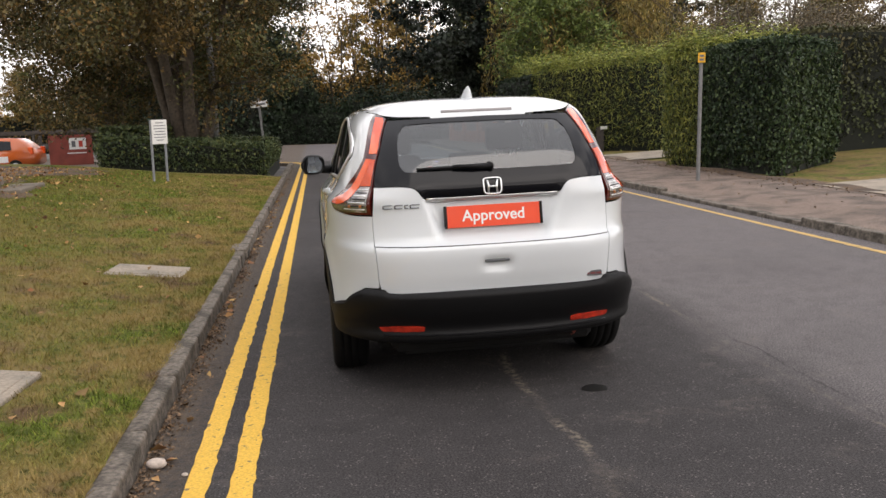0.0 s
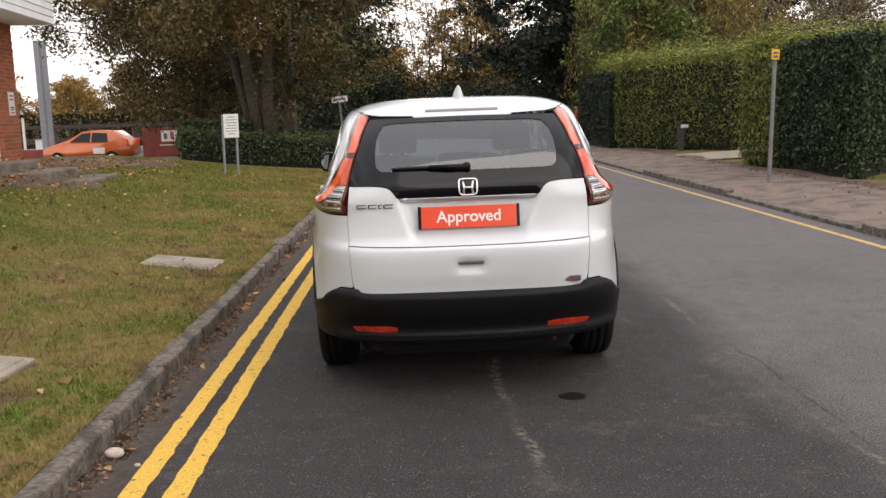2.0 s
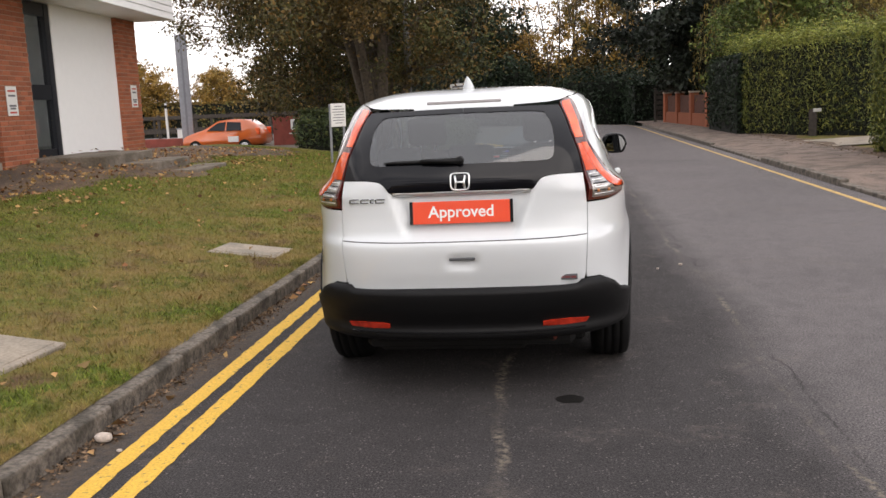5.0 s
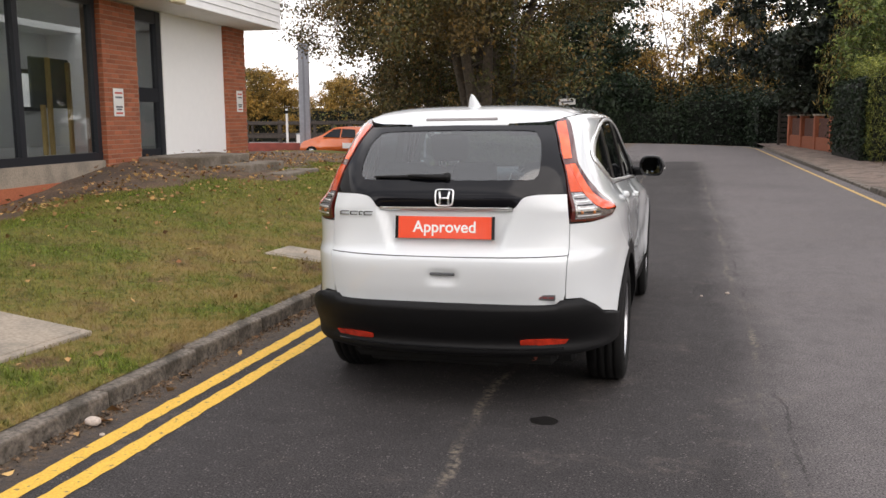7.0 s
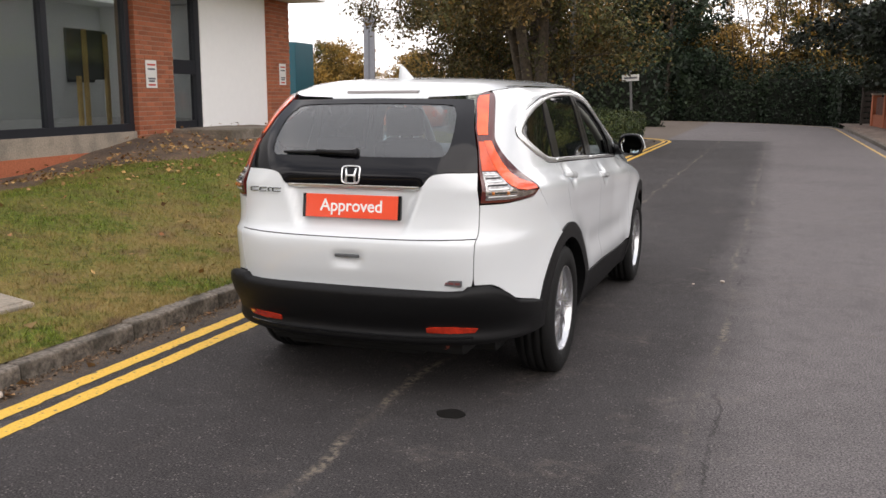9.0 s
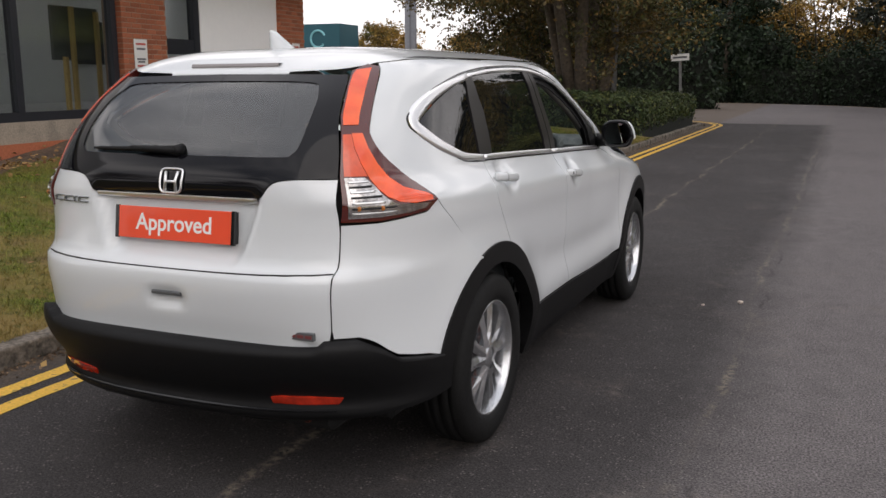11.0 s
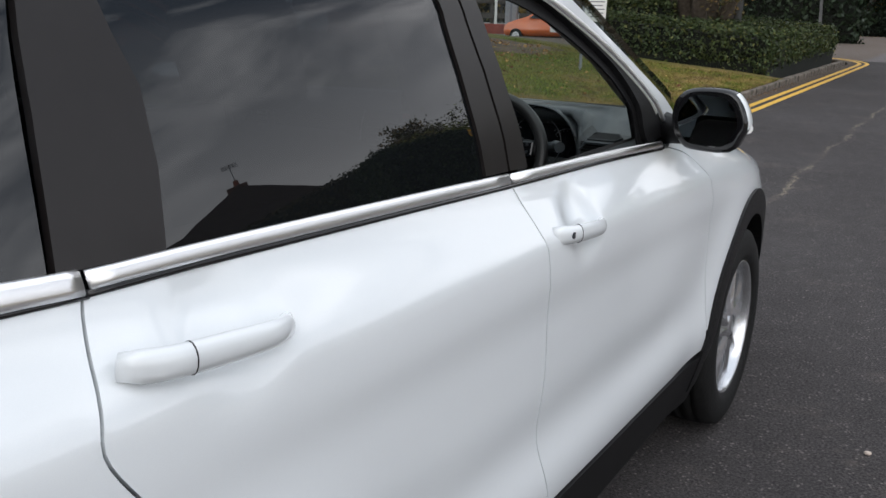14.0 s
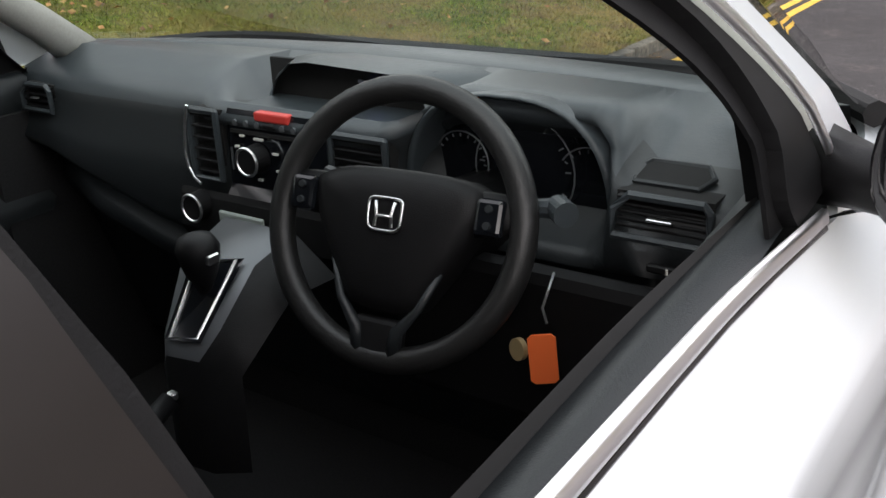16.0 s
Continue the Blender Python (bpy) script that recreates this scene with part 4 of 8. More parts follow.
hedge("beech_hedge", [(10.6, 14.6), (10.4, 16.6), (24, 18.4), (24.4, 16.2)], 0.3, 2.9, 30000, M_L_BEECH, 0.1, 16, "brownish dark hedge across the garden", bulge=0.15)
hedge("ivy_wall", [(6.55, 25.6), (6.5, 31), (7.4, 31), (7.4, 25.6)], 0.1, 2.6, 12000, M_L_SHADE, 0.1, 17, "dark ivy growing over the end of the hedge", bulge=0.25)

# the large oak behind the hedge
limb_tree("oak_tree", -4.5, 21.2, 0.0, 12.0, 5.6, M_L_OAK, 120000, 0.105, 21, "large multi-stemmed oak with turning leaves", stems=6, first=0.22, lean=0.08, trunk_r=0.19, clump=0.9, limbs=66)
limb_tree("oak_tree", -7.4, 27.0, -0.3, 11.5, 4.4, M_L_OAK, 80000, 0.12, 22, "broad oak with brown and green leaves", stems=2, first=0.2, trunk_r=0.3, clump=1.0, limbs=56)
limb_tree("dark_tree", -4.6, 54.0, -0.3, 12.5, 4.2, M_L_SHADE, 16000, 0.28, 24, "dark evergreen tree at the road's end", first=0.12, clump=0.9, limbs=36)

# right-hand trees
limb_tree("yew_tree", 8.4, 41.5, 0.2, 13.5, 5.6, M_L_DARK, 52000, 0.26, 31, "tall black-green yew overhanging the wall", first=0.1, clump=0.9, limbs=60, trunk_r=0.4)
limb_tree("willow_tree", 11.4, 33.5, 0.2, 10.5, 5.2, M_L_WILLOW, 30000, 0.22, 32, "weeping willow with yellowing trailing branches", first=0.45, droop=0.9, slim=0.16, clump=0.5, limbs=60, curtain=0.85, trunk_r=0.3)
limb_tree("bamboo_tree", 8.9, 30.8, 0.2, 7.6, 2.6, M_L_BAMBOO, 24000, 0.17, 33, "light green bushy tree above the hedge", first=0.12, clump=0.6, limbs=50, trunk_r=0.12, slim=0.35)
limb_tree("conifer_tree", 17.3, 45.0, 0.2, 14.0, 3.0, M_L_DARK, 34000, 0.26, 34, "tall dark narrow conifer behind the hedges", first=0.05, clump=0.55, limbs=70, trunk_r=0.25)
# woodland along the main road
wood_rng = random.Random(5)
woods = []
for k, (leaf, label) in enumerate(((M_L_WOODS, "thin woodland tree with sparse yellowing leaves"), (M_L_GOLD, "young tree with golden autumn leaves"),
                                   (M_L_WOODS, "slender half-bare woodland tree"))):
    woods.append(limb_tree("woodland_tree", -14 + 9 * k, 58 + k, -0.4, (11.5, 8.0, 12.5)[k], (3.0, 3.2, 2.3)[k], leaf, (9000, 10000, 5500)[k], 0.24, 40 + k, label,
                           first=0.2, clump=(0.7, 0.75, 0.6)[k], limbs=34, trunk_r=0.16))
slender = limb_tree("woodland_tree", 1.0, 57.5, -0.4, 12.0, 1.8, M_L_GOLD, 1500, 0.22, 47, "slender half-bare tree with a few golden leaves", stems=3, first=0.3, clump=0.5, limbs=36, trunk_r=0.09)
for x, y, s, a in ((3.2, 58.5, 0.95, 40), (5.2, 57.0, 1.05, 130), (-0.6, 59.0, 0.9, 220), (6.6, 60.0, 1.0, 300)):
    o = copy_thing(slender, pose(x, y, -0.4, 0, 0, a))
    o.scale = (s, s, s)
for i in range(46):
    k = wood_rng.choice((0, 0, 1, 2, 2))
    x = -46 + i * 2.0 + wood_rng.uniform(-0.8, 0.8)
    if -1.8 < x < 7.6:
        low = copy_thing(woods[1 if i % 2 else 2], pose(x, 64, -0.4, 0, 0, i * 71))
        low.scale = (0.62, 0.62, 0.62) if i % 2 else (0.8, 0.8, 0.85)
        continue
    if x < -12:
        k = 1 if wood_rng.random() < 0.75 else 0
    y = wood_rng.uniform(56, 70) + (8 if x < -12 else 0)
    s = wood_rng.uniform(0.75, 1.15) * (0.75 if x < -12 else 1)
    o = copy_thing(woods[k], pose(x, y, -0.4, 0, 0, wood_rng.uniform(0, 360)))
    o.scale = (s, s, s)
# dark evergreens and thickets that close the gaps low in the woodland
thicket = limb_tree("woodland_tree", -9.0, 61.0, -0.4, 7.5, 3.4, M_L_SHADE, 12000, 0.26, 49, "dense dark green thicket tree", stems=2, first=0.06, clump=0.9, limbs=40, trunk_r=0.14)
for x, y, sc, a in ((-5.5, 63.0, 1.05, 30), (-1.8, 62.0, 0.75, 100), (2.2, 65.0, 0.7, 170), (6.0, 63.0, 0.85, 240), (10.5, 60.0, 1.15, 310), (14.5, 56.0, 1.2, 20), (-13.0, 64.0, 0.8, 80), (-17.5, 70.0, 0.7, 140)):
    o = copy_thing(thicket, pose(x, y, -0.4, 0, 0, a))
    o.scale = (sc, sc, sc)
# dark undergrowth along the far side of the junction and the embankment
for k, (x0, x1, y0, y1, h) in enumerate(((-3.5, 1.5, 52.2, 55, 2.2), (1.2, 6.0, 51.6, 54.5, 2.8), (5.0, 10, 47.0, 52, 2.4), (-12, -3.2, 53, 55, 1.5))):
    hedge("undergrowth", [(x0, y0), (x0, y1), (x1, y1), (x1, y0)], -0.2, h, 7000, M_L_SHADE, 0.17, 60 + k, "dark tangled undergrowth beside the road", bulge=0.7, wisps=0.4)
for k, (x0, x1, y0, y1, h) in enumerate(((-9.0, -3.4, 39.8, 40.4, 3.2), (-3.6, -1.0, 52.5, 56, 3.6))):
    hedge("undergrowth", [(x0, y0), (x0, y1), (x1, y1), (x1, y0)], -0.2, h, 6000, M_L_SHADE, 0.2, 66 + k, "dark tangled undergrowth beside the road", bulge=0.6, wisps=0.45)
for k in range(4):
    hedge("scrub", [(-60 + k * 12, 66), (-60 + k * 12, 70), (-47.8 + k * 12, 70), (-47.8 + k * 12, 66)], -0.2, 2.6, 6000, M_L_WOODS, 0.25, 70 + k,
          "brown and green scrub along the main road", bulge=0.8)

# half-bare garden trees over the hedges
bare = limb_tree("bare_tree", 16.0, 26.5, 0.2, 5.6, 2.8, M_L_TWIG, 3400, 0.11, 81, "half-bare garden tree with thin twigs", stems=3, first=0.25, clump=0.6, limbs=60, trunk_r=0.13)
for x, y, s, a in ((19.5, 30.5, 0.95, 70), (14.6, 31.5, 0.9, 160), (22.5, 35.0, 1.15, 250), (27.0, 38.0, 1.2, 20), (17.5, 36.0, 1.2, 200), (24.0, 41.0, 1.35, 110), (31.0, 44.0, 1.4, 300), (14.0, 40.0, 1.3, 45)):
    o = copy_thing(bare, pose(x, y, 0.2, 0, 0, a))
    o.scale = (s, s, s)

# unseen trees and hedges added behind, to block low light and darken reflections
for i, (x, y) in enumerate(((-13, -19), (-8.5, -22), (-4, -24.5), (0.5, -25), (5, -24), (9.5, -22.5), (-15.5, -14))):
    o = copy_thing(woods[i % 3], pose(x, y, 0.0, 0, 0, i * 57))
    o.scale = (0.9, 0.9, 0.85)
for k, (x0, x1, y0, y1, h) in enumerate(((-16, -4, -20, -17.5, 2.4), (-4, 8, -23, -20.5, 2.0), (8.2, 10.4, -20, -12, 1.6))):
    hedge("boundary_hedge", [(x0, y0), (x0, y1), (x1, y1), (x1, y0)], 0.0, h, 7000, M_L_BOX, 0.16, 90 + k, "unseen dark green hedge added behind to block low light", bulge=0.3)

# ---------------------------------------------------------------- showroom building
bld = empty("showroom", pose(-7.42, 4.6, 0.0, 0, 0, 4.4), "single-storey red brick and white showroom with large windows", "building")
# in the building's own axes: y along the front, x outwards, z up
W_TOP = 3.42


def bpart(name, x0, x1, y0, y1, z0, z1, material, parent=None, label="", bevel=0.0):
    return part(name, boxed(x0, x1, y0, y1, z0, z1, bevel), material, parent or bld, label)


P1, P2 = (2.38, 3.42), (6.98, 7.91)
brick_me = bpy.data.meshes.new("brick")
bmb = boxed(-0.05, 0.0, -0.105, 0.105, -0.031, 0.031, 0.004)
bmb.to_mesh(brick_me)
bmb.free()
brick_me.materials.append(M_BRICK)
head_me = bpy.data.meshes.new("brick_header")
bmb = boxed(-0.05, 0.0, -0.049, 0.049, -0.031, 0.031, 0.004)
bmb.to_mesh(head_me)
bmb.free()
head_me.materials.append(M_BRICK)


def brick_pillar(y0, y1, z0, z1, proud, deep):
    pil = bpart("brick_pillar", proud - deep, proud - 0.006, y0 + 0.006, y1 - 0.006, z0, z1, M_MORTAR, label="red brick pillar with pale joints")
    rows = int((z1 - z0) / 0.0745)
    for r in range(rows):
        z = z0 + 0.037 + r * 0.0745
        y = y0 - (0.11 if r % 2 else 0.0)
        while y < y1 - 0.03:
            a, c = max(y, y0), min(y + 0.215, y1)
            if c - a > 0.06:
                o = new("brick", brick_me)
                o.parent = pil
                o.location = (proud + 0.001, (a + c) / 2, z)
                o.scale = (1, (c - a - 0.004) / 0.21, 1)
            y += 0.225
        # the end towards the road's near end
        o = new("brick", head_me if r % 2 else brick_me)
        o.parent = pil
        o.rotation_euler = (0, 0, -math.pi / 2)
        w = 0.1 if r % 2 else 0.21
        o.location = (proud - w / 2 - 0.004, y0 - 0.001, z)
    return pil


# sill wall, glazing, door, white panel
bpart("sill_wall", -0.28, -0.02, -9.0, P1[0], 0.45, 0.93, M_CONC, label="pale concrete upstand below the windows")
bpart("brick_base", -0.3, 0.0, -9.0, P1[0], 0.0, 0.66, M_BRICK, label="red brick plinth below the upstand")
brick_pillar(P1[0], P1[1], 0.42, W_TOP, 0.03, 0.35)
brick_pillar(P2[0], P2[1], 0.6, W_TOP + 0.05, 0.03, 0.35)
bpart("white_panel", -0.2, -0.06, 4.46, P2[0], 0.7, W_TOP + 0.02, M_WHITE_PANEL, label="smooth white infill panel", bevel=0.004)
win = bpart("window_frame", -0.16, -0.06, -9.0, P1[0], 0.93, 1.05, M_FRAME_DK, label="dark window frame")
for yy in (2.30, 0.45, -1.9, -3.9, -5.9, -7.9):
    part("mullion", boxed(-0.16, -0.05, yy - 0.055, yy + 0.055, 1.05, W_TOP - 0.12), M_FRAME_DK, win)
part("head_rail", boxed(-0.16, -0.06, -9.0, P1[0], W_TOP - 0.12, W_TOP), M_FRAME_DK, win)
for a, c in ((0.505, 2.245), (-1.845, 0.395), (-3.845, -1.955), (-5.845, -3.955), (-7.845, -5.955)):
    g = part("pane", boxed(-0.115, -0.109, a, c, 1.05, W_TOP - 0.12), G_SHOP, win)
    g.visible_shadow = False
door = bpart("door", -0.2, -0.1, P1[1] + 0.02, 4.46, 0.93, 1.05, M_FRAME_DK, label="dark framed glazed door")
part("jamb", boxed(-0.2, -0.08, P1[1], P1[1] + 0.1, 0.93, W_TOP), M_FRAME_DK, door)
part("jamb", boxed(-0.2, -0.08, 4.30, 4.46, 0.93, W_TOP), M_FRAME_DK, door)
part("mid_rail", boxed(-0.2, -0.09, P1[1] + 0.1, 4.30, 1.86, 2.10), M_FRAME_DK, door)
part("head", boxed(-0.2, -0.09, P1[1] + 0.1, 4.30, W_TOP - 0.2, W_TOP), M_FRAME_DK, door)
for z0, z1 in ((1.05, 1.86), (2.10, W_TOP - 0.2)):
    g = part("pane", boxed(-0.15, -0.144, P1[1] + 0.1, 4.30, z0, z1), G_SHOP, door)
    g.visible_shadow = False
# white boarded fascia, overhanging
bpart("fascia_core", -3.0, 0.78, -9.0, 8.05, W_TOP + 0.02, W_TOP + 1.5, M_CLAD, label="white fascia box")
for i in range(11):
    z = W_TOP + 0.02 + i * 0.135
    bm = bmesh.new()
    vs = box(bm, 0.782, 0.80, -9.0, 8.07, z + 0.004, z + 0.133, 0.004)
    for v in vs:
        if v.co.z < z + 0.05 and v.co.x > 0.79:
            v.co.x += 0.014
    part("board", bm, M_CLAD, bld)
    bm = bmesh.new()
    box(bm, -3.0, 0.80, 8.052, 8.068, z + 0.004, z + 0.133, 0.004)
    part("board", bm, M_CLAD, bld)
# floodlight box under the fascia
fl = empty("bulkhead_lamp", bld.matrix_world @ pose(0.86, 3.3, W_TOP + 0.12), "cream bulkhead lamp on the white fascia", "lamp")
part("housing", boxed(-0.07, 0.08, -0.16, 0.16, -0.13, 0.1, 0.03, 2), mat("cream_plastic", (0.62, 0.55, 0.38), 0.5), fl)
part("bracket", boxed(-0.1, -0.05, -0.05, 0.05, -0.05, 0.05, 0.005), M_FRAME_DK, fl)
# room behind the glass
bpart("room_floor", -6.5, -0.3, -9.0, 7.7, 0.6, 1.0, mat("showroom_floor", (0.5, 0.49, 0.48), 0.4), label="grey showroom floor")
bpart("room_back", -6.7, -6.5, -9.0, 7.8, 0.6, W_TOP, mat("room_wall_grey", (0.6, 0.61, 0.6), 0.8), label="grey inner wall")
bpart("room_end", -6.5, -0.3, 7.6, 7.8, 0.0, W_TOP, M_WHITE_PANEL, label="end wall")
# ceiling stops short: an unseen slot added to let daylight into the room
bpart("room_ceiling", -4.7, -3.75, -9.0, 7.8, W_TOP + 0.02, W_TOP + 0.2, M_WHITE_PANEL, label="white ceiling cut short for an unseen light slot")
# unseen end wall kept low, open above so that more daylight comes in
bpart("room_near_end", -6.5, -0.3, -9.2, -9.0, 0.0, 1.3, M_WHITE_PANEL, label="low end wall left open above to let daylight in")
M_PARTITION = mat("partition_grey", (0.74, 0.75, 0.74), 0.8)
for y0, y1, z0, z1 in ((-9.0, 6.45, 0.95, W_TOP), (7.15, 7.6, 0.95, W_TOP), (6.45, 7.15, 0.95, 1.85), (6.45, 7.15, 2.55, W_TOP)):
    bpart("room_partition", -4.6, -4.45, y0, y1, z0, z1, M_PARTITION, label="grey partition")
dkp = bpart("inner_window", -4.445, -4.40, 6.37, 7.23, 1.76, 1.85, M_FRAME_DK, label="dark framed inner window")
part("head", boxed(-4.445, -4.40, 6.37, 7.23, 2.55, 2.64), M_FRAME_DK, dkp)
for yy in (6.37, 7.15):
    part("jamb", boxed(-4.445, -4.40, yy, yy + 0.08, 1.85, 2.55), M_FRAME_DK, dkp)
easel = empty("display_stand", bld.matrix_world @ pose(-1.1, 2.75, 1.0), "pale pine display stand with a dark board", "stand")
for yy, h in ((-0.12, 1.55), (0.42, 1.5), (-0.3, 0.8)):
    part("post", boxed(-0.03, 0.03, yy - 0.035, yy + 0.035, 0.0, h, 0.004), M_PINE, easel)
part("board", boxed(-0.09, -0.035, -0.5, 0.5, 0.75, 1.55, 0.01), mat("grey_board", (0.1, 0.11, 0.11), 0.6), easel)


def wall_plaque(y, z, label):
    th = empty("wall_notice", bld.matrix_world @ pose(0.036, y, z), label, "notice")
    part("plate", boxed(0, 0.012, -0.15, 0.15, -0.22, 0.22, 0.004), M_SIGN, th)
    for k, (zz, w, c) in enumerate(((0.15, 0.11, M_INK_RED), (0.08, 0.1, M_INK), (-0.07, 0.1, M_INK), (-0.11, 0.08, M_INK), (-0.17, 0.1, M_INK_RED))):
        part("text_bar", boxed(0.012, 0.0135, -w, w, zz - 0.014, zz + 0.014), c, th)


wall_plaque(2.75, 1.83, "white wall notice with red and grey text bars on brick")
wall_plaque(7.52, 1.93, "white wall notice with red and grey text bars on brick")
# steps to the door
st = empty("door_steps", bld.matrix_world @ pose(0, 0, 0), "worn concrete steps to the showroom door", "steps")
part("step", boxed(-0.1, 1.15, 3.3, 5.3, 0.5, 0.93, 0.02, 2), M_STEP, st)
part("step", boxed(1.15, 1.75, 3.9, 5.5, 0.4, 0.78, 0.02, 2), M_STEP, st)
part("step", boxed(1.75, 2.3, 4.2, 5.9, 0.3, 0.62, 0.02, 2), M_STEP, st)


# ---------------------------------------------------------------- signs, posts, fences
def notice_board(x, y, z, yaw, label):
    th = empty("notice_board", pose(x, y, z, 1.5, 0, yaw), label, "sign")
    for xx in (-0.17, 0.17):
        part("post", boxed(xx - 0.02, xx + 0.02, -0.02, 0.02, -0.2, 1.36 if xx < 0 else 1.3, 0.004), M_STEEL, th)
    pl = part("plate", boxed(-0.175, 0.2, -0.045, -0.022, 0.88, 1.37, 0.004), M_SIGN, th)
    for k in range(7):
        w = (0.1, 0.15, 0.15, 0.12, 0.15, 0.14, 0.09)[k]
        part("text_bar", boxed(0.012 - w, 0.012 + w, -0.0465, -0.045, 1.30 - k * 0.058, 1.315 - k * 0.058), M_INK, pl)


notice_board(-4.14, 13.5, lawn_z(-4.14, 13.5) - 0.1, 48, "white notice with grey text bars on two steel posts")
# street name plate at the junction
sn = empty("street_sign", pose(-2.75, 26.9, -0.1, -1.2, -3.5, 6), "white street name plate on a grey post", "sign")
part("post", boxed(-0.04, 0.04, -0.03, 0.03, 0, 2.37), M_POST, sn)
part("plate", boxed(-0.29, 0.29, -0.05, -0.03, 2.10, 2.32, 0.005), M_SIGN, sn)
part("text_bar", boxed(-0.22, 0.22, -0.053, -0.05, 2.18, 2.24), M_INK, sn)
part("finial", boxed(-0.05, 0.05, -0.03, 0.03, 2.37, 2.46, 0.02), M_POST, sn)
# post with a yellow hydrant marker
hp = empty("marker_post", pose(6.08, 10.35, 0.1, 0, 1.2, -14), "thin grey post with a yellow marker box", "post")
bm = bmesh.new()
cyl(bm, (0, 0, -0.2), (0, 0, 2.31), 0.036, 0.034, 14)
part("pole", bm, M_POST, hp, smooth=False)
mk = part("marker", boxed(-0.065, 0.065, -0.069, -0.033, 2.165, 2.345, 0.008, 2), M_YBOX, hp, "yellow marker plate")
part("text_bar", boxed(-0.04, 0.04, -0.0715, -0.069, 2.265, 2.305), M_INK, mk)
part("text_bar", boxed(-0.04, 0.04, -0.0715, -0.069, 2.20, 2.24), M_INK, mk)
# small plate on the hedge
hpz = empty("hedge_plate", pose(8.05, 22.35, 0.89, 0, 0, 33), "small white plate fixed in the hedge", "sign")
part("plate", boxed(-0.16, 0.16, -0.2, -0.17, -0.05, 0.05, 0.004), M_SIGN, hpz)
part("stake", boxed(-0.02, 0.02, -0.17, 0.1, -0.9, 0.02), M_WOOD_DK, hpz)
# tall steel column beyond the building
col = empty("steel_column", pose(-16.3, 34.4, -0.45, 0, 0, 20), "tall square galvanised steel column", "column")
part("shaft", boxed(-0.25, 0.25, -0.25, 0.25, 0, 5.55, 0.02), M_STEEL, col)
part("edge_strip", boxed(-0.04, 0.05, -0.265, -0.25, 0, 5.55), mat("steel_seam", (0.2, 0.21, 0.24), 0.5, metal=0.4), col)
# lamp column by the oak
lc = empty("lamp_column", pose(-3.9, 22.0, 0.0), "grey tapered lamp column beside the oak", "lamp post")
bm = bmesh.new()
cyl(bm, (0, 0, 0), (0, 0, 8), 0.11, 0.07, 14)
part("column", bm, M_POST, lc, smooth=True)
part("door", boxed(-0.05, 0.05, -0.125, -0.1, 0.6, 1.1), M_POST, lc)
# black and white marker post and cabinet by the rails
bw = empty("banded_post", pose(-18.4, 36.9, -0.45), "white post with a black band", "post")
bm = bmesh.new()
cyl(bm, (0, 0, 0), (0, 0, 2.55), 0.06, 0.06, 10)
part("pole", bm, M_SIGN, bw)
bm = bmesh.new()
cyl(bm, (0, 0, 2.3), (0, 0, 2.46), 0.065, 0.065, 10)
part("band", bm, M_UNDER, bw)
cab = empty("utility_cabinet", pose(-17.8, 37.4, -0.45), "small pale grey utility cabinet", "cabinet")
part("body", boxed(-0.25, 0.25, -0.2, 0.2, 0, 1.25, 0.02), M_SIGN, cab)
part("cap", boxed(-0.28, 0.28, -0.23, 0.23, 1.25, 1.3, 0.01), M_STEEL, cab)
tagged(part("low_wall", boxed(-26, -15.2, 35.2, 35.45, -0.45, 0.42, 0.02), M_RED_BOARD), "low red-brown wall at the edge of the car park", "wall", kind="structure")


def rail_fence(x0, x1, y, z):
    f = empty("rail_fence", pose(0, y, z), "weathered timber post-and-rail fence along the main road", "fence")
    n = int((x1 - x0) / 2.0)
    for i in range(n + 1):
        part("post", boxed(x0 + i * 2.0 - 0.07, x0 + i * 2.0 + 0.07, -0.07, 0.07, -0.2, 1.35, 0.01), M_WOOD_DK, f)
    for zz in (0.45, 1.18):
        part("rail", boxed(x0, x1, -0.11, -0.06, zz - 0.08, zz + 0.1, 0.01), M_WOOD_DK, f)


rail_fence(-44, -9, 51.9, 0.1)
rail_fence(-34, -10, 39.5, 0.19)
sheet("main_road", -120, 60, 40.5, 51.2, 20, 4, lambda x, y: 0.05 if x < -6 else -0.2, M_CARPARK, "grey main road behind the rail fence", "road")
# red board in the car park
rb = empty("sign_board", pose(-11.1, 33.6, -0.5, 0, 0, 6), "red-brown board with a white panel", "sign")
part("board", boxed(-0.85, 0.85, -0.05, 0.05, 0.5, 1.75, 0.01), M_RED_BOARD, rb)
part("panel", boxed(-0.05, 0.62, -0.058, -0.05, 1.15, 1.62), M_SIGN, rb)
part("emblem", boxed(0.05, 0.2, -0.062, -0.058, 1.25, 1.5), M_INK, rb)
part("emblem", boxed(0.33, 0.48, -0.062, -0.058, 1.25, 1.5), M_INK_RED, rb)
part("text_bar", boxed(-0.15, 0.6, -0.058, -0.05, 0.98, 1.02), M_SIGN, rb)
for xx in (-0.75, 0.75):
    part("leg", boxed(xx - 0.05, xx + 0.05, -0.04, 0.04, 0, 0.5), M_WOOD_DK, rb)

# brick wall with timber panels on the right
gw = empty("garden_wall", pose(6.95, 33.2, 0.1, 0, 0, 4), "low brick garden wall with timber fence panels", "wall")
part("base", boxed(-0.12, 0.12, 0, 9, 0, 0.55, 0.01), M_BRICK, gw)
for yy in (0.0, 3.0, 6.0, 9.0):
    part("pier", boxed(-0.18, 0.18, yy - 0.18, yy + 0.18, 0, 1.45, 0.01), M_BRICK, gw)
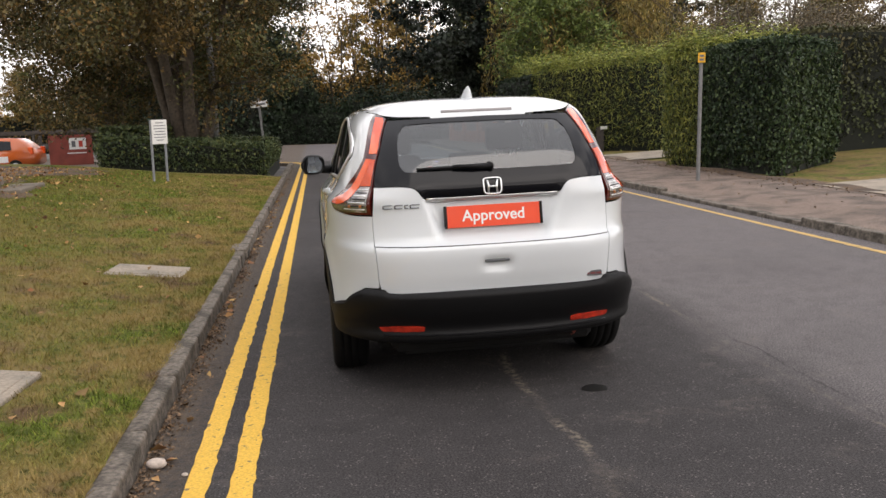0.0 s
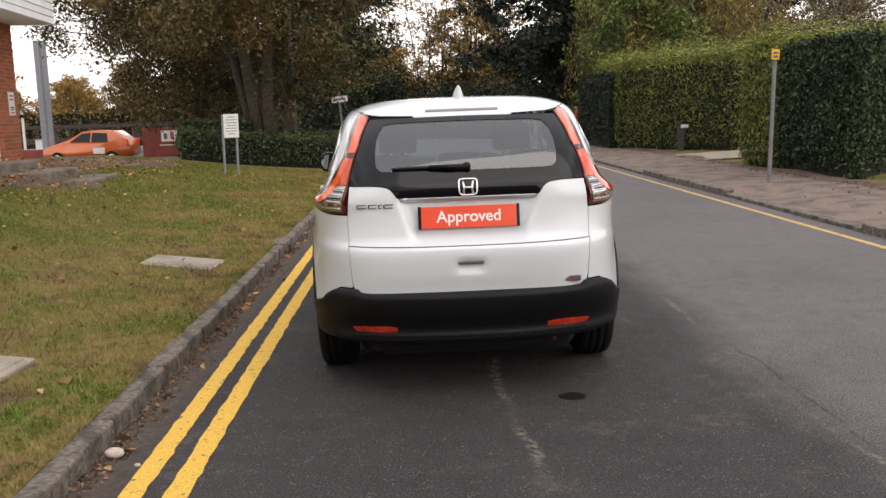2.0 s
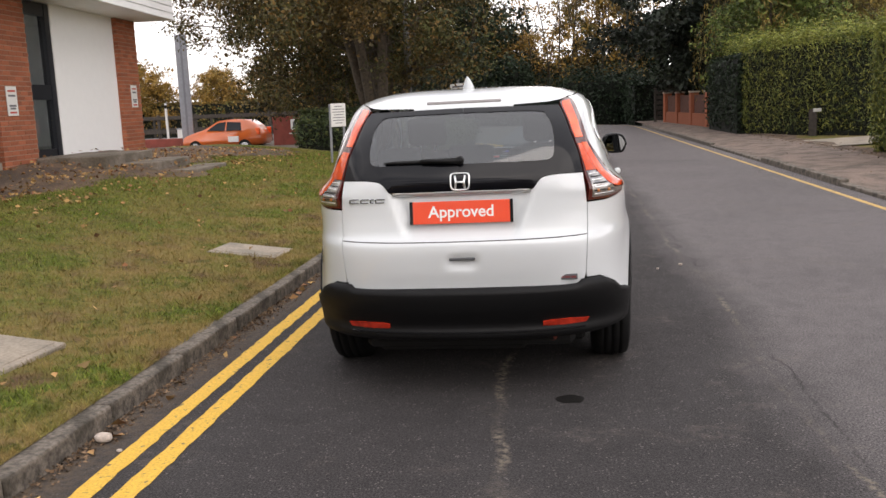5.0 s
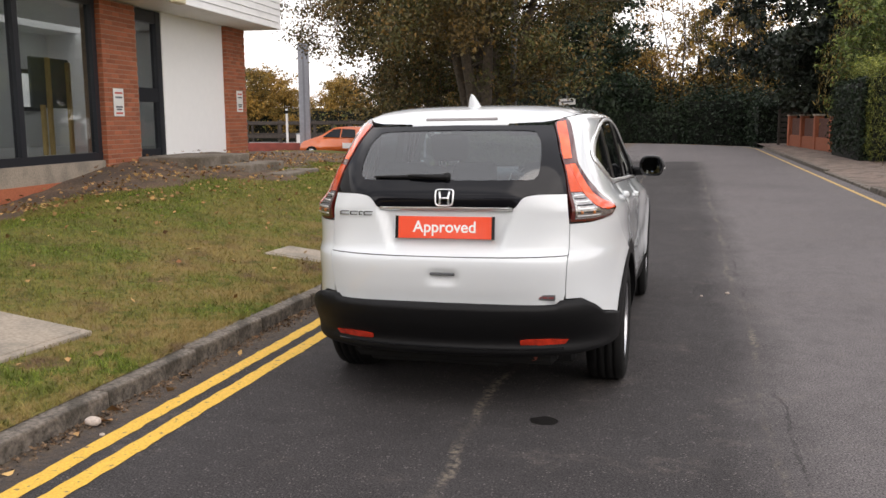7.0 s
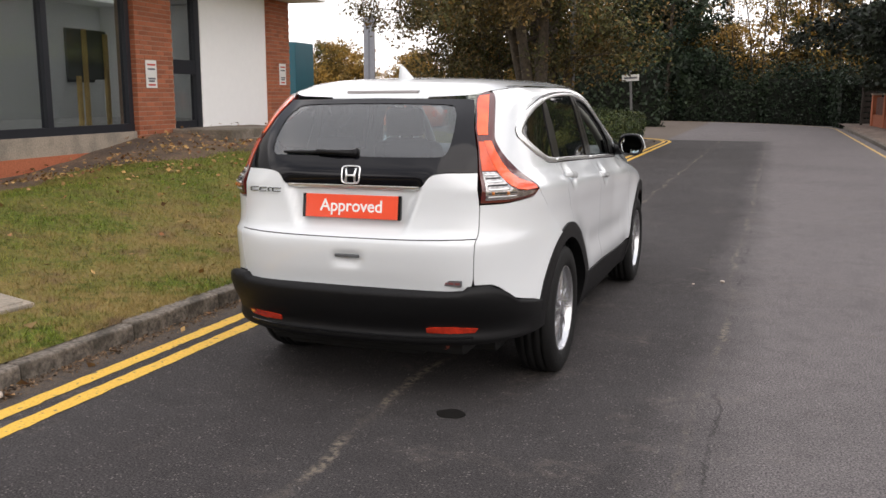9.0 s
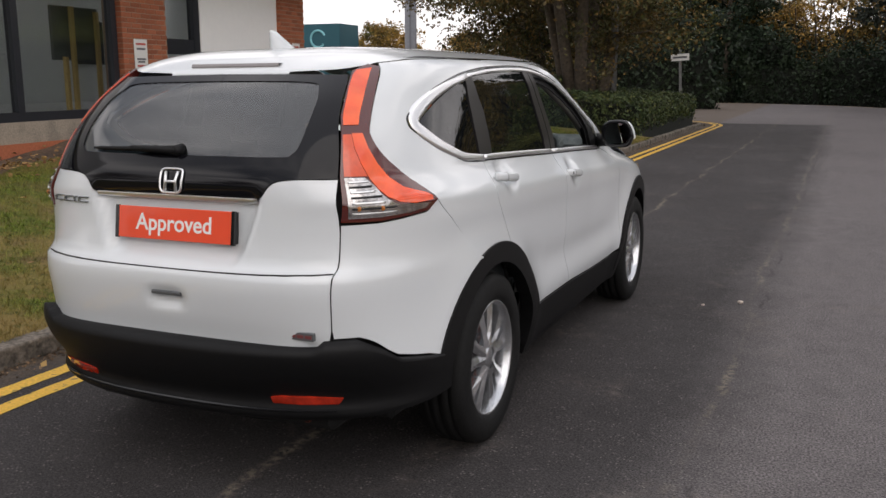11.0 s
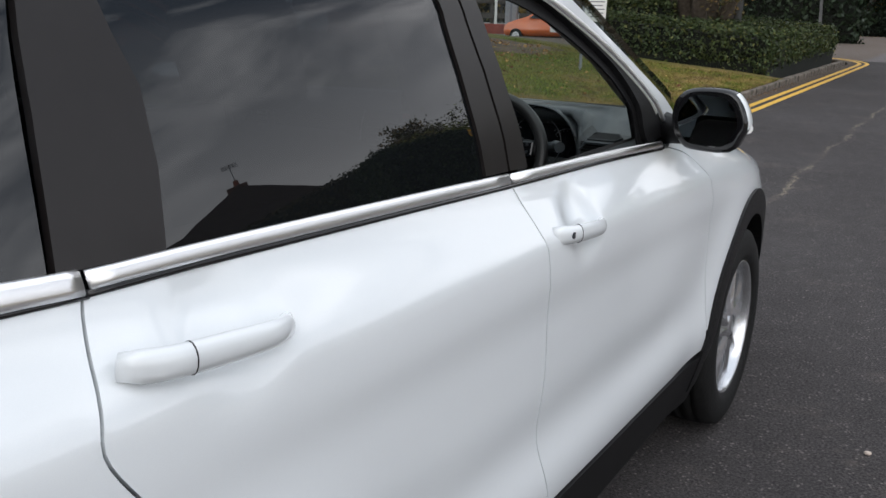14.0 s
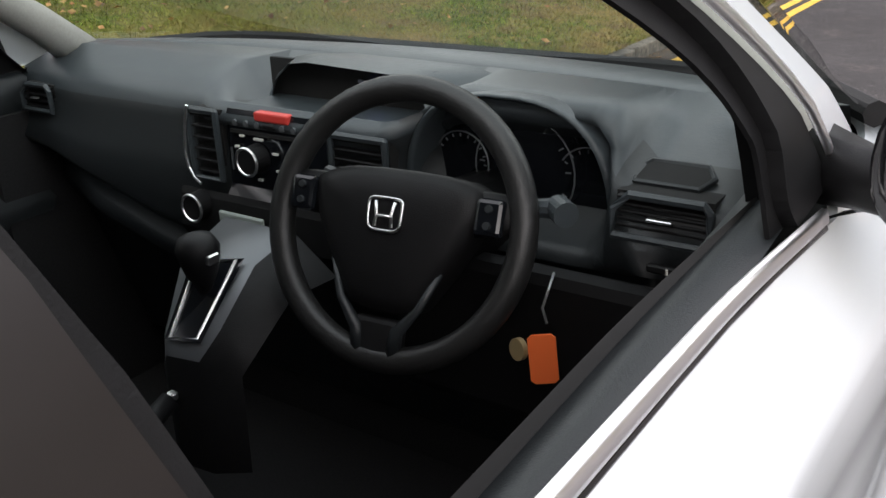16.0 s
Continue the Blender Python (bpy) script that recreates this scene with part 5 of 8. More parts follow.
    part("cap", boxed(-0.22, 0.22, yy - 0.22, yy + 0.22, 1.45, 1.53, 0.02), M_CONC, gw)
for yy in (0.18, 3.18, 6.18):
    for k in range(18):
        part("slat", boxed(-0.02, 0.02, yy + k * 0.147, yy + k * 0.147 + 0.138, 0.55, 1.35, 0.004), M_WOOD_RED, gw)
tg = empty("timber_steps", pose(6.6, 43.5, 0.1), "dark stained timber gate beyond the wall", "gate")
for k in range(6):
    part("board", boxed(-0.7, 0.7, -0.03, 0.03, 0.1 + k * 0.27, 0.1 + k * 0.27 + 0.2, 0.01), M_WOOD_DK, tg)
for xx in (-0.75, 0.75):
    part("post", boxed(xx - 0.06, xx + 0.06, -0.06, 0.06, 0, 1.8, 0.01), M_WOOD_DK, tg)


# houses behind the hedges on the right, with chimney and aerial
def house(x, y, yaw, w, d, eave, ridge, label):
    h = empty("house", pose(x, y, 0.3, 0, 0, yaw), label, "house")
    part("wall", boxed(-w / 2, w / 2, -d / 2, d / 2, 0, eave), M_HOUSE, h)
    bm = bmesh.new()
    vs = [bm.verts.new(p) for p in ((-w / 2 - 0.4, -d / 2 - 0.4, eave - 0.1), (w / 2 + 0.4, -d / 2 - 0.4, eave - 0.1), (w / 2 + 0.4, d / 2 + 0.4, eave - 0.1), (-w / 2 - 0.4, d / 2 + 0.4, eave - 0.1),
                                    (-w / 2 - 0.4, 0, ridge), (w / 2 + 0.4, 0, ridge))]
    for f in ((0, 1, 5, 4), (2, 3, 4, 5), (0, 4, 3), (1, 2, 5), (3, 2, 1, 0)):
        bm.faces.new([vs[i] for i in f])
    roof = part("roof", bm, M_ROOFTILE, h)
    ch = part("chimney", boxed(-0.5, 0.5, -0.35, 0.35, ridge - 0.8, ridge + 0.9, 0.02), M_HOUSE, roof)
    for k in (-0.2, 0.2):
        bm = bmesh.new()
        cyl(bm, (k, 0, ridge + 0.9), (k, 0, ridge + 1.2), 0.11, 0.09, 10)
        part("chimney_pot", bm, M_BRICK, roof)
    bm = bmesh.new()
    cyl(bm, (0.45, 0, ridge + 0.8), (0.45, 0, ridge + 2.2), 0.02, 0.02, 6)
    cyl(bm, (-0.2, 0, ridge + 2.1), (1.1, 0, ridge + 2.1), 0.012, 0.012, 6)
    for k in range(8):
        cyl(bm, (-0.15 + k * 0.17, -0.3, ridge + 2.1), (-0.15 + k * 0.17, 0.3, ridge + 2.1), 0.008, 0.008, 5)
    part("aerial", bm, M_STEEL, roof)
    for k in range(4):
        wx = -w / 2 + w * (k + 0.5) / 4
        wo = part("window", boxed(wx - 0.55, wx + 0.55, -d / 2 - 0.06, -d / 2 + 0.02, 0.9, 2.1, 0.01), M_SIGN, h)
        part("pane", boxed(wx - 0.47, wx + 0.47, -d / 2 - 0.07, -d / 2 - 0.055, 0.98, 2.02), M_SCREEN, wo)


house(27.0, 26.0, 44, 11, 10.4, 2.8, 5.7, "brick house with a dark tiled gable roof and chimney")
house(35.5, 17.5, 62, 9, 8.0, 2.8, 5.2, "low brick house with a dark tiled roof and chimney")


# ---------------------------------------------------------------- orange hatchback
def hatchback(x, y, z, yaw):
    th = empty("hatchback", pose(x, y, z, 0, 0, yaw), "small orange hatchback parked behind the lawn", "car")
    prof = [(-1.85, 0.35), (-1.9, 0.7), (-1.78, 0.95), (-1.55, 1.2), (-1.2, 1.46), (-0.5, 1.5), (0.1, 1.45), (0.75, 1.08), (1.2, 0.95), (1.7, 0.8), (1.85, 0.6), (1.82, 0.3)]
    bm = bmesh.new()
    rows = []
    for s, k in ((-1, 0.86), (-1, 1.0), (1, 1.0), (1, 0.86)):
        rows.append([bm.verts.new((px, s * (0.80 * k - max(0, pz - 0.95) * 0.32), 0.3 + (pz - 0.3) * (1 if k == 1 else 1.0))) for px, pz in prof])
    for a, b in ((1, 2),):
        for i in range(len(prof) - 1):
            bm.faces.new((rows[a][i], rows[a][i + 1], rows[b][i + 1], rows[b][i]))
        bm.faces.new((rows[a][-1], rows[a][0], rows[b][0], rows[b][-1]))
    for r in (1, 2):
        bm.faces.new(rows[r] if r == 2 else rows[r][::-1])
    bmesh.ops.delete(bm, geom=[v for r in (0, 3) for v in rows[r]], context="VERTS")
    bmesh.ops.recalc_face_normals(bm, faces=bm.faces)
    bmesh.ops.bevel(bm, geom=list(bm.edges), offset=0.06, segments=2, affect="EDGES")
    part("body", bm, M_ORANGE, th, smooth=True)
    for s in (-1, 1):
        for pts in ([(-1.05, 1.0), (-1.0, 1.36), (-0.35, 1.4), (-0.32, 1.0)], [(-0.25, 1.0), (-0.28, 1.4), (0.1, 1.36), (0.62, 1.02)]):
            bm = bmesh.new()
            f = bm.faces.new([bm.verts.new((a, s * (0.815 - max(0, b - 0.95) * 0.32), b)) for a, b in pts])
            e = bmesh.ops.extrude_face_region(bm, geom=[f])
            bmesh.ops.translate(bm, vec=(0, -s * 0.03, 0), verts=[g for g in e["geom"] if isinstance(g, bmesh.types.BMVert)])
            part("side_window", bm, M_SCREEN, th)
        for wx in (-1.18, 1.2):
            bm = bmesh.new()
            cyl(bm, (wx, s * 0.62, 0.3), (wx, s * 0.83, 0.3), 0.3, 0.3, 24)
            w = part("wheel", bm, M_RUBBER, th)
            bm = bmesh.new()
            cyl(bm, (wx, s * 0.82, 0.3), (wx, s * 0.84, 0.3), 0.19, 0.18, 20)
            part("rim", bm, M_ALLOY, w)
        bm = boxed(-0.9, -0.4, s * 0.80 - 0.02, s * 0.80 + 0.02, 0.5, 0.75)
        part("decal", bm, M_SIGN, th)
        part("headlamp", boxed(1.6, 1.8, s * 0.6 - 0.12, s * 0.6 + 0.12, 0.62, 0.75, 0.02), M_LAMP_CLEAR, th)
        part("tail_lamp", boxed(-1.87, -1.7, s * 0.66 - 0.08, s * 0.66 + 0.08, 0.8, 1.1, 0.02), M_LENS_RED, th)


hatchback(-14.4, 34.3, -0.28, 176)

# ---------------------------------------------------------------- lorry on the main road
def lorry(x, y, z):
    """A teal box lorry seen side on, its cab towards -x."""
    th = empty("lorry", pose(x, y, z, 0, 0, 2), "teal box lorry with a red cab on the main road", "lorry")
    teal = mat("teal_lorry_side", (0.004, 0.075, 0.10), 0.45, var=0.08, scale=0.7)
    cargo = part("cargo_box", boxed(-8.0, 0.0, -1.25, 1.25, 1.05, 4.65, 0.04, 2), teal, th, "teal cargo box")
    xx = -7.0
    for w, h in ((0.42, 0.75), (0.4, 0.55), (0.4, 0.55), (0.4, 0.55), (0.42, 0.75), (0.3, 0.75), (0.4, 0.55), (0.4, 0.55), (0.42, 0.75)):
        part("text_bar", boxed(xx, xx + w * 0.8, -1.262, -1.25, 3.35, 3.35 + h), M_SIGN, cargo)
        xx += w * 1.15
    bm = bmesh.new()
    tube(bm, [(-1.5 + 0.5 * math.cos(a), -1.255, 3.75 + 0.5 * math.sin(a)) for a in np.linspace(0.4, 5.6, 26)], 0.07, 6)
    part("round_mark", bm, mat("pale_teal_ink", (0.2, 0.5, 0.55), 0.5), cargo, "pale ring mark")
    cab = part("cab", boxed(-10.2, -8.2, -1.2, 1.2, 0.7, 3.3, 0.15, 3), M_INK_RED, th, "red lorry cab")
    part("side_window", boxed(-9.9, -8.9, -1.215, -1.2, 2.1, 2.9, 0.01), M_SCREEN, cab)
    part("chassis", boxed(-10.0, -0.2, -0.9, 0.9, 0.6, 1.05), M_UNDER, th)
    for wx in (-9.3, -2.6, -1.4):
        for sy in (-1, 1):
            bm = bmesh.new()
            cyl(bm, (wx, sy * 0.85, 0.5), (wx, sy * 1.2, 0.5), 0.5, 0.5, 24)
            w = part("wheel", bm, M_RUBBER, th)
            bm = bmesh.new()
            cyl(bm, (wx, sy * 1.19, 0.5), (wx, sy * 1.215, 0.5), 0.28, 0.26, 18)
            part("rim", bm, M_STEEL, w)


lorry(-26.2, 46.0, 0.05)

# ---------------------------------------------------------------- the white SUV: its outer surface as curves over height
CZ = np.array([.15, .25, .35, .50, .60, .70, .80, .84, .87, .90, .96, 1.02, 1.06, 1.10, 1.14, 1.20, 1.30, 1.40, 1.48, 1.53, 1.57, 1.60, 1.615, 1.622])
CW = np.array([.80, .835, .866, .893, .887, .884, .887, .889, .890, .892, .897, .893, .868, .838, .815, .795, .757, .722, .700, .672, .612, .49, .30, .02])
CR = np.array([-.86, -.87, -.88, -.885, -.897, -.920, -.932, -.926, -.886, -.878, -.868, -.863, -.860, -.857, -.852, -.825, -.762, -.665, -.548, -.465, -.37, -.24, 0.0, .45])
CF = np.array([3.30, 3.40, 3.46, 3.50, 3.52, 3.52, 3.47, 3.42, 3.36, 3.26, 3.0, 2.75, 2.58, 2.45, 2.36, 2.26, 2.08, 1.9, 1.74, 1.62, 1.5, 1.3, 1.0, .75])
CN = np.array([6, 6, 6, 5.5, 5.2, 5, 5, 5, 5, 5, 5, 5, 5.2, 5.4, 5.5, 5.8, 6, 6, 6, 6, 5.5, 5, 4, 3.])
CNF = np.array([6, 6, 6, 6, 6, 6, 6, 6, 6, 6, 6, 6, 7, 8, 9, 9, 8.5, 8, 7, 6, 5.5, 5, 4, 3.])
Y0 = 0.6


def curve(z, ys):
    z = np.clip(z, CZ[0], CZ[-1])
    i = np.clip(np.searchsorted(CZ, z) - 1, 0, len(CZ) - 2)
    d = np.diff(ys) / np.diff(CZ)
    m = np.zeros(len(CZ))
    same = d[:-1] * d[1:] > 0
    m[1:-1] = np.where(same, 2 * d[:-1] * d[1:] / np.where(same, d[:-1] + d[1:], 1), 0)
    m[0], m[-1] = d[0], d[-1]
    h = CZ[i + 1] - CZ[i]
    t = (z - CZ[i]) / h
    return (2 * t**3 - 3 * t**2 + 1) * ys[i] + (t**3 - 2 * t**2 + t) * h * m[i] + (-2 * t**3 + 3 * t**2) * ys[i + 1] + (t**3 - t**2) * h * m[i + 1]


def body_x(y, z):
    """Half width of the body at length y and height z."""
    y, z = np.asarray(y, float), np.asarray(z, float)
    zs = z - 0.042 * np.clip(0.6 - y, -2, 1.2) * np.clip((z - 0.5) / 0.4, 0, 1) * np.clip((1.2 - z) / 0.12, 0, 1)
    w = curve(zs, CW)
    # scoop above the sill crease, flares round the wheels
    zc = 0.66 - 0.24 * np.clip(y - 0.2, 0, 0.5) - 0.03 * np.clip(y - 0.7, 0, 2)
    w = w - 0.012 * np.exp(-((z - zc - 0.09) / 0.07) ** 2) * np.clip((y - 0.3) / 0.3, 0, 1) * np.clip((2.1 - y) / 0.3, 0, 1)
    for cy in (0.0, 2.62):
        rr = np.hypot(y - cy, z - 0.352)
        w = w + 0.016 * np.exp(-((rr - 0.47) / 0.1) ** 2)
        w = w + (0.014 if cy == 0 else 0.02) * np.exp(-((z - 0.66) / 0.2) ** 2 - ((y - cy + (0.12 if cy == 0 else 0)) / 0.5) ** 4)
    # cups behind the door handles
    for hy, hz in ((0.205, 1.076), (1.165, 1.008)):
        w = w - 0.013 * np.exp(-(((y - hy - 0.015) / 0.072) ** 2 + ((z - hz - 0.004) / 0.06) ** 2) ** 2.5)
    n = np.where(y < Y0, curve(z, CN), curve(z, CNF))
    a = np.where(y < Y0, Y0 - curve(z, CR), curve(z, CF) - Y0)
    k = np.clip(np.abs(y - Y0) / np.maximum(a, 1e-3), 0, 1)
    return w * (1 - 0.05 * np.clip((Y0 - y) / 1.4, 0, 1) ** 2) * (1 - k**n) ** (1 / n)


def drawn_in(y, z):
    """How far the doors stand inside the wheel flares."""
    ramp = lambda v, a, b: np.clip((v - a) / (b - a), 0, 1) ** 2 * (3 - 2 * np.clip((v - a) / (b - a), 0, 1))
    return 0.03 * ramp(y, -0.5, 0.35) * ramp(y, 2.1, 1.45) * ramp(z, 1.45, 1.08) * (0.45 + 0.55 * ramp(z, 0.6, 0.92))


def on_side(h, z):
    """The body side; h runs along the flared outline, from which the doors are drawn in."""
    h, z = np.asarray(h, float), np.asarray(z, float)
    d = drawn_in(h, z)
    return np.stack([body_x(h, z) - d, h + d * (h + 1.4) * 0.8, z - d * (1.47 - z) * 0.9], -1)


def on_turned(h, z, c, s):
    """The point of the rear right outline at height z where x c + y s = h."""
    h, z = np.asarray(h, float), np.asarray(z, float)
    lo, hi = curve(z, CR), np.full_like(z, 0.6)
    for _ in range(44):
        mid = (lo + hi) / 2
        f = body_x(mid, z) * c + mid * s < h
        lo, hi = np.where(f, mid, lo), np.where(f, hi, mid)
    y = (lo + hi) / 2
    return np.stack([body_x(y, z), y, z], -1)


def on_rear(h, z):
    """Rear face at x = h, both sides; with the shallow recess round the show plate."""
    h, z = np.asarray(h, float), np.asarray(z, float)
    p = on_turned(np.abs(h), z, 1.0, 0.0)
    x = np.where(np.abs(p[..., 0] - np.abs(h)) < 0.02, h, np.sign(h) * p[..., 0])
    halfw = 0.29 + 0.36 * np.clip(z - 0.87, 0, 0.3)
    dent = 0.036 * np.clip((halfw - np.abs(h)) / 0.03, 0, 1) * np.clip((z - 0.872) / 0.02, 0, 1) * np.clip((1.10 - z) / 0.02, 0, 1)
    grip = 0.02 * np.exp(-(np.abs(h / 0.075) ** 6 + np.abs((z - 0.735) / 0.03) ** 6))
    return np.stack([x, p[..., 1] + dent + grip, z], -1)


GATE_SIDE_PTS = [(0.617, 1.157), (0.626, 1.08), (0.633, 1.0), (0.633, 0.95), (0.633, 0.90), (0.6315, 0.87), (0.630, 0.84), (0.627, 0.79), (0.624, 0.74), (0.6215, 0.70), (0.619, 0.66)]
C45 = (math.cos(radians(48)), math.sin(radians(48)))


def on_corner(h, z):
    return on_turned(h, z, *C45)


def corner_h(x, y):
    return x * C45[0] + y * C45[1]


def bump_h(h, r=-0.97, w=0.854, n=2.95):
    """corner_h of the place on the bumper's top where x + y = h."""
    lo, hi = r, 0.2
    for _ in range(40):
        y = (lo + hi) / 2
        x = w * (1 - min(1.0, max(0.0, (-0.35 - y) / (-0.35 - r))) ** n) ** (1 / n)
        lo, hi = (y, hi) if x + y < h else (lo, y)
    return corner_h(x, y)


def smooth_line(pts, k=4):
    """A rounded line through points."""
    p = [np.array(q, float) for q in pts]
    out = []
    for i in range(len(p) - 1):
        a, b, c, d = p[max(i - 1, 0)], p[i], p[i + 1], p[min(i + 2, len(p) - 1)]
        for j in range(k):
            t = j / k
            out.append(0.5 * (2 * b + (c - a) * t + (2 * a - 5 * b + 4 * c - d) * t * t + (3 * b - a - 3 * c + d) * t**3))
    out.append(p[-1])
    return out


def shrink(poly, g):
    """The outline moved inwards by g."""
    p = np.array(poly)
    area = 0.5 * np.sum(p[:, 0] * np.roll(p[:, 1], -1) - np.roll(p[:, 0], -1) * p[:, 1])
    d0 = p - np.roll(p, 1, 0)
    d1 = np.roll(p, -1, 0) - p
    d0 /= np.linalg.norm(d0, axis=1)[:, None] + 1e-9
    d1 /= np.linalg.norm(d1, axis=1)[:, None] + 1e-9
    nn = np.stack([-(d0 + d1)[:, 1], (d0 + d1)[:, 0]], 1)
    nn /= np.linalg.norm(nn, axis=1)[:, None] + 1e-9
    return p + nn * g * np.sign(area)


def patch(outline, surf, step=0.03, off=0.0, deep=0.012, gap=0.0, flip=False):
    """A sheet-metal panel: the flat outline, cut into a fine grid and laid on the surface, with a turned-in rim."""
    poly = np.array([np.array(q, float) for q in outline])
    keep = np.linalg.norm(poly - np.roll(poly, 1, 0), axis=1) > 1e-5
    poly = poly[keep]
    if gap:
        poly = shrink(poly, gap)
    bm = bmesh.new()
    bm.faces.new([bm.verts.new((a, 0, b)) for a, b in poly])
    lo, hi = poly.min(0), poly.max(0)
    for ax in (0, 1):
        no = (1, 0, 0) if ax == 0 else (0, 0, 1)
        k = math.ceil(lo[ax] / step + 0.01)
        while k * step < hi[ax] - 0.001:
            co = (k * step, 0, 0) if ax == 0 else (0, 0, k * step)
            bmesh.ops.bisect_plane(bm, geom=bm.verts[:] + bm.edges[:] + bm.faces[:], plane_co=co, plane_no=no, dist=1e-5)
            k += 1
    big = [f for f in bm.faces if len(f.verts) > 4]
    if big:
        bmesh.ops.triangulate(bm, faces=big)
    vs = list(bm.verts)
    h, z = np.array([v.co.x for v in vs]), np.array([v.co.z for v in vs])
    e = 0.004
    p = surf(h, z)
    dh, dz = surf(h + e, z) - surf(h - e, z), surf(h, z + e) - surf(h, z - e)
    n = np.cross(dh, dz)
    n /= np.linalg.norm(n, axis=1)[:, None] + 1e-12
    outw = p - np.array([0, Y0, 0.7])
    n *= np.sign((n * outw).sum(1))[:, None]
    q = p + n * off
    border = [ed for ed in bm.edges if ed.is_boundary]
    idx = {v: i for i, v in enumerate(vs)}
    pairs = [(idx[ed.verts[0]], idx[ed.verts[1]], ed.link_faces[0]) for ed in border]
    for v, c in zip(vs, q):
        v.co = Vector(c)
    for f in bm.faces:
        f.smooth = True
    bm.normal_update()
    f0 = max(bm.faces, key=lambda f: f.calc_area())
    if f0.normal.dot(Vector(n[idx[f0.verts[0]]])) < 0:
        bmesh.ops.reverse_faces(bm, faces=bm.faces[:])
    if deep:
        mid = q.mean(0)
        top, low = {}, {}
        for a, b, f in pairs:
            for i in (a, b):
                if i not in top:
                    top[i] = bm.verts.new(q[i])
                    low[i] = bm.verts.new(q[i] - n[i] * deep)
            loop = [lp for lp in f.loops if {idx[lp.vert], idx[lp.link_loop_next.vert]} == {a, b}]
            if loop and idx[loop[0].vert] == a:
                bm.faces.new((top[b], top[a], low[a], low[b]))
            else:
                bm.faces.new((top[a], top[b], low[b], low[a]))
    if flip:
        for v in bm.verts:
            v.co.x = -v.co.x
        bmesh.ops.reverse_faces(bm, faces=bm.faces[:])
    return bm


def strip(line, surf, w, off=0.004, h=0.006, flip=False):
    """A raised moulding along a line of the surface."""
    line = np.array(line, float)
    d = np.gradient(line, axis=0)
    d /= np.linalg.norm(d, axis=1)[:, None] + 1e-9
    side_ = np.stack([-d[:, 1], d[:, 0]], 1)
    w = w(line)[:, None] if callable(w) else w
    bm = bmesh.new()
    rings = []
    prof = ((-0.5, 0), (-0.42, 0.8), (-0.2, 1), (0.2, 1), (0.42, 0.8), (0.5, 0))
    for a, b in prof:
        q = line + side_ * w * a
        p = surf(q[:, 0], q[:, 1])
        e = 0.004
        n = np.cross(surf(q[:, 0] + e, q[:, 1]) - surf(q[:, 0] - e, q[:, 1]), surf(q[:, 0], q[:, 1] + e) - surf(q[:, 0], q[:, 1] - e))
        n /= np.linalg.norm(n, axis=1)[:, None] + 1e-12
        n *= np.sign((n * (p - np.array([0, Y0, 0.7]))).sum(1))[:, None]
        rings.append([bm.verts.new(c) for c in p + n * (off + h * b - 0.003)])
    for r, s in zip(rings, rings[1:]):
        for i in range(len(r) - 1):
            bm.faces.new((r[i], r[i + 1], s[i + 1], s[i]))
    for i in (0, -1):
        bm.faces.new([r[i] for r in rings])
    bmesh.ops.recalc_face_normals(bm, faces=bm.faces)
    if flip:
        for v in bm.verts:
            v.co.x = -v.co.x
        bmesh.ops.reverse_faces(bm, faces=bm.faces[:])
    for f in bm.faces:
        f.smooth = True
    return bm


GATE_SIDE = smooth_line(GATE_SIDE_PTS)
car = empty("car", pose(0.006, 0, -0.005, 0, -0.45, 0), "pearl white compact SUV parked beside the double yellow lines", "car")
body = part("body", boxed(-0.62, 0.62, -0.42, 3.2, 0.19, 0.30, 0.02), M_UNDER, car, "black underbody and floor")

# outlines shared by neighbouring panels, in (length, height)
SHUT_R = smooth_line([(0.086, 1.160), (0.05, 1.08), (0.034, 1.03), (0.066, 0.968), (0.109, 0.908), (0.146, 0.823)])
SHUT_F = smooth_line([(0.975, 1.121), (0.989, 1.068), (0.994, 0.999), (1.005, 0.874), (1.015, 0.755), (1.012, 0.614), (1.045, 0.462)])
SHUT_FF = smooth_line([(1.90, 1.072), (2.05, 1.03), (2.10, 0.95), (2.105, 0.80), (2.11, 0.65), (2.122, 0.50)])
BELT = smooth_line([(0.086, 1.160), (0.288, 1.153), (0.651, 1.137), (0.975, 1.121)])
BELT_F = smooth_line([(0.975, 1.121), (1.40, 1.103), (1.65, 1.088), (1.90, 1.072)])
ARCH_R = 0.475


def arch(cy, a0, a1, r=ARCH_R, n=18, k=1.0):
    return [np.array((cy + r * (1 + 0.06 * abs(math.cos(a)) ** 3) * math.cos(a), 0.352 + r * k * math.sin(a))) for a in np.linspace(a0, a1, n)]


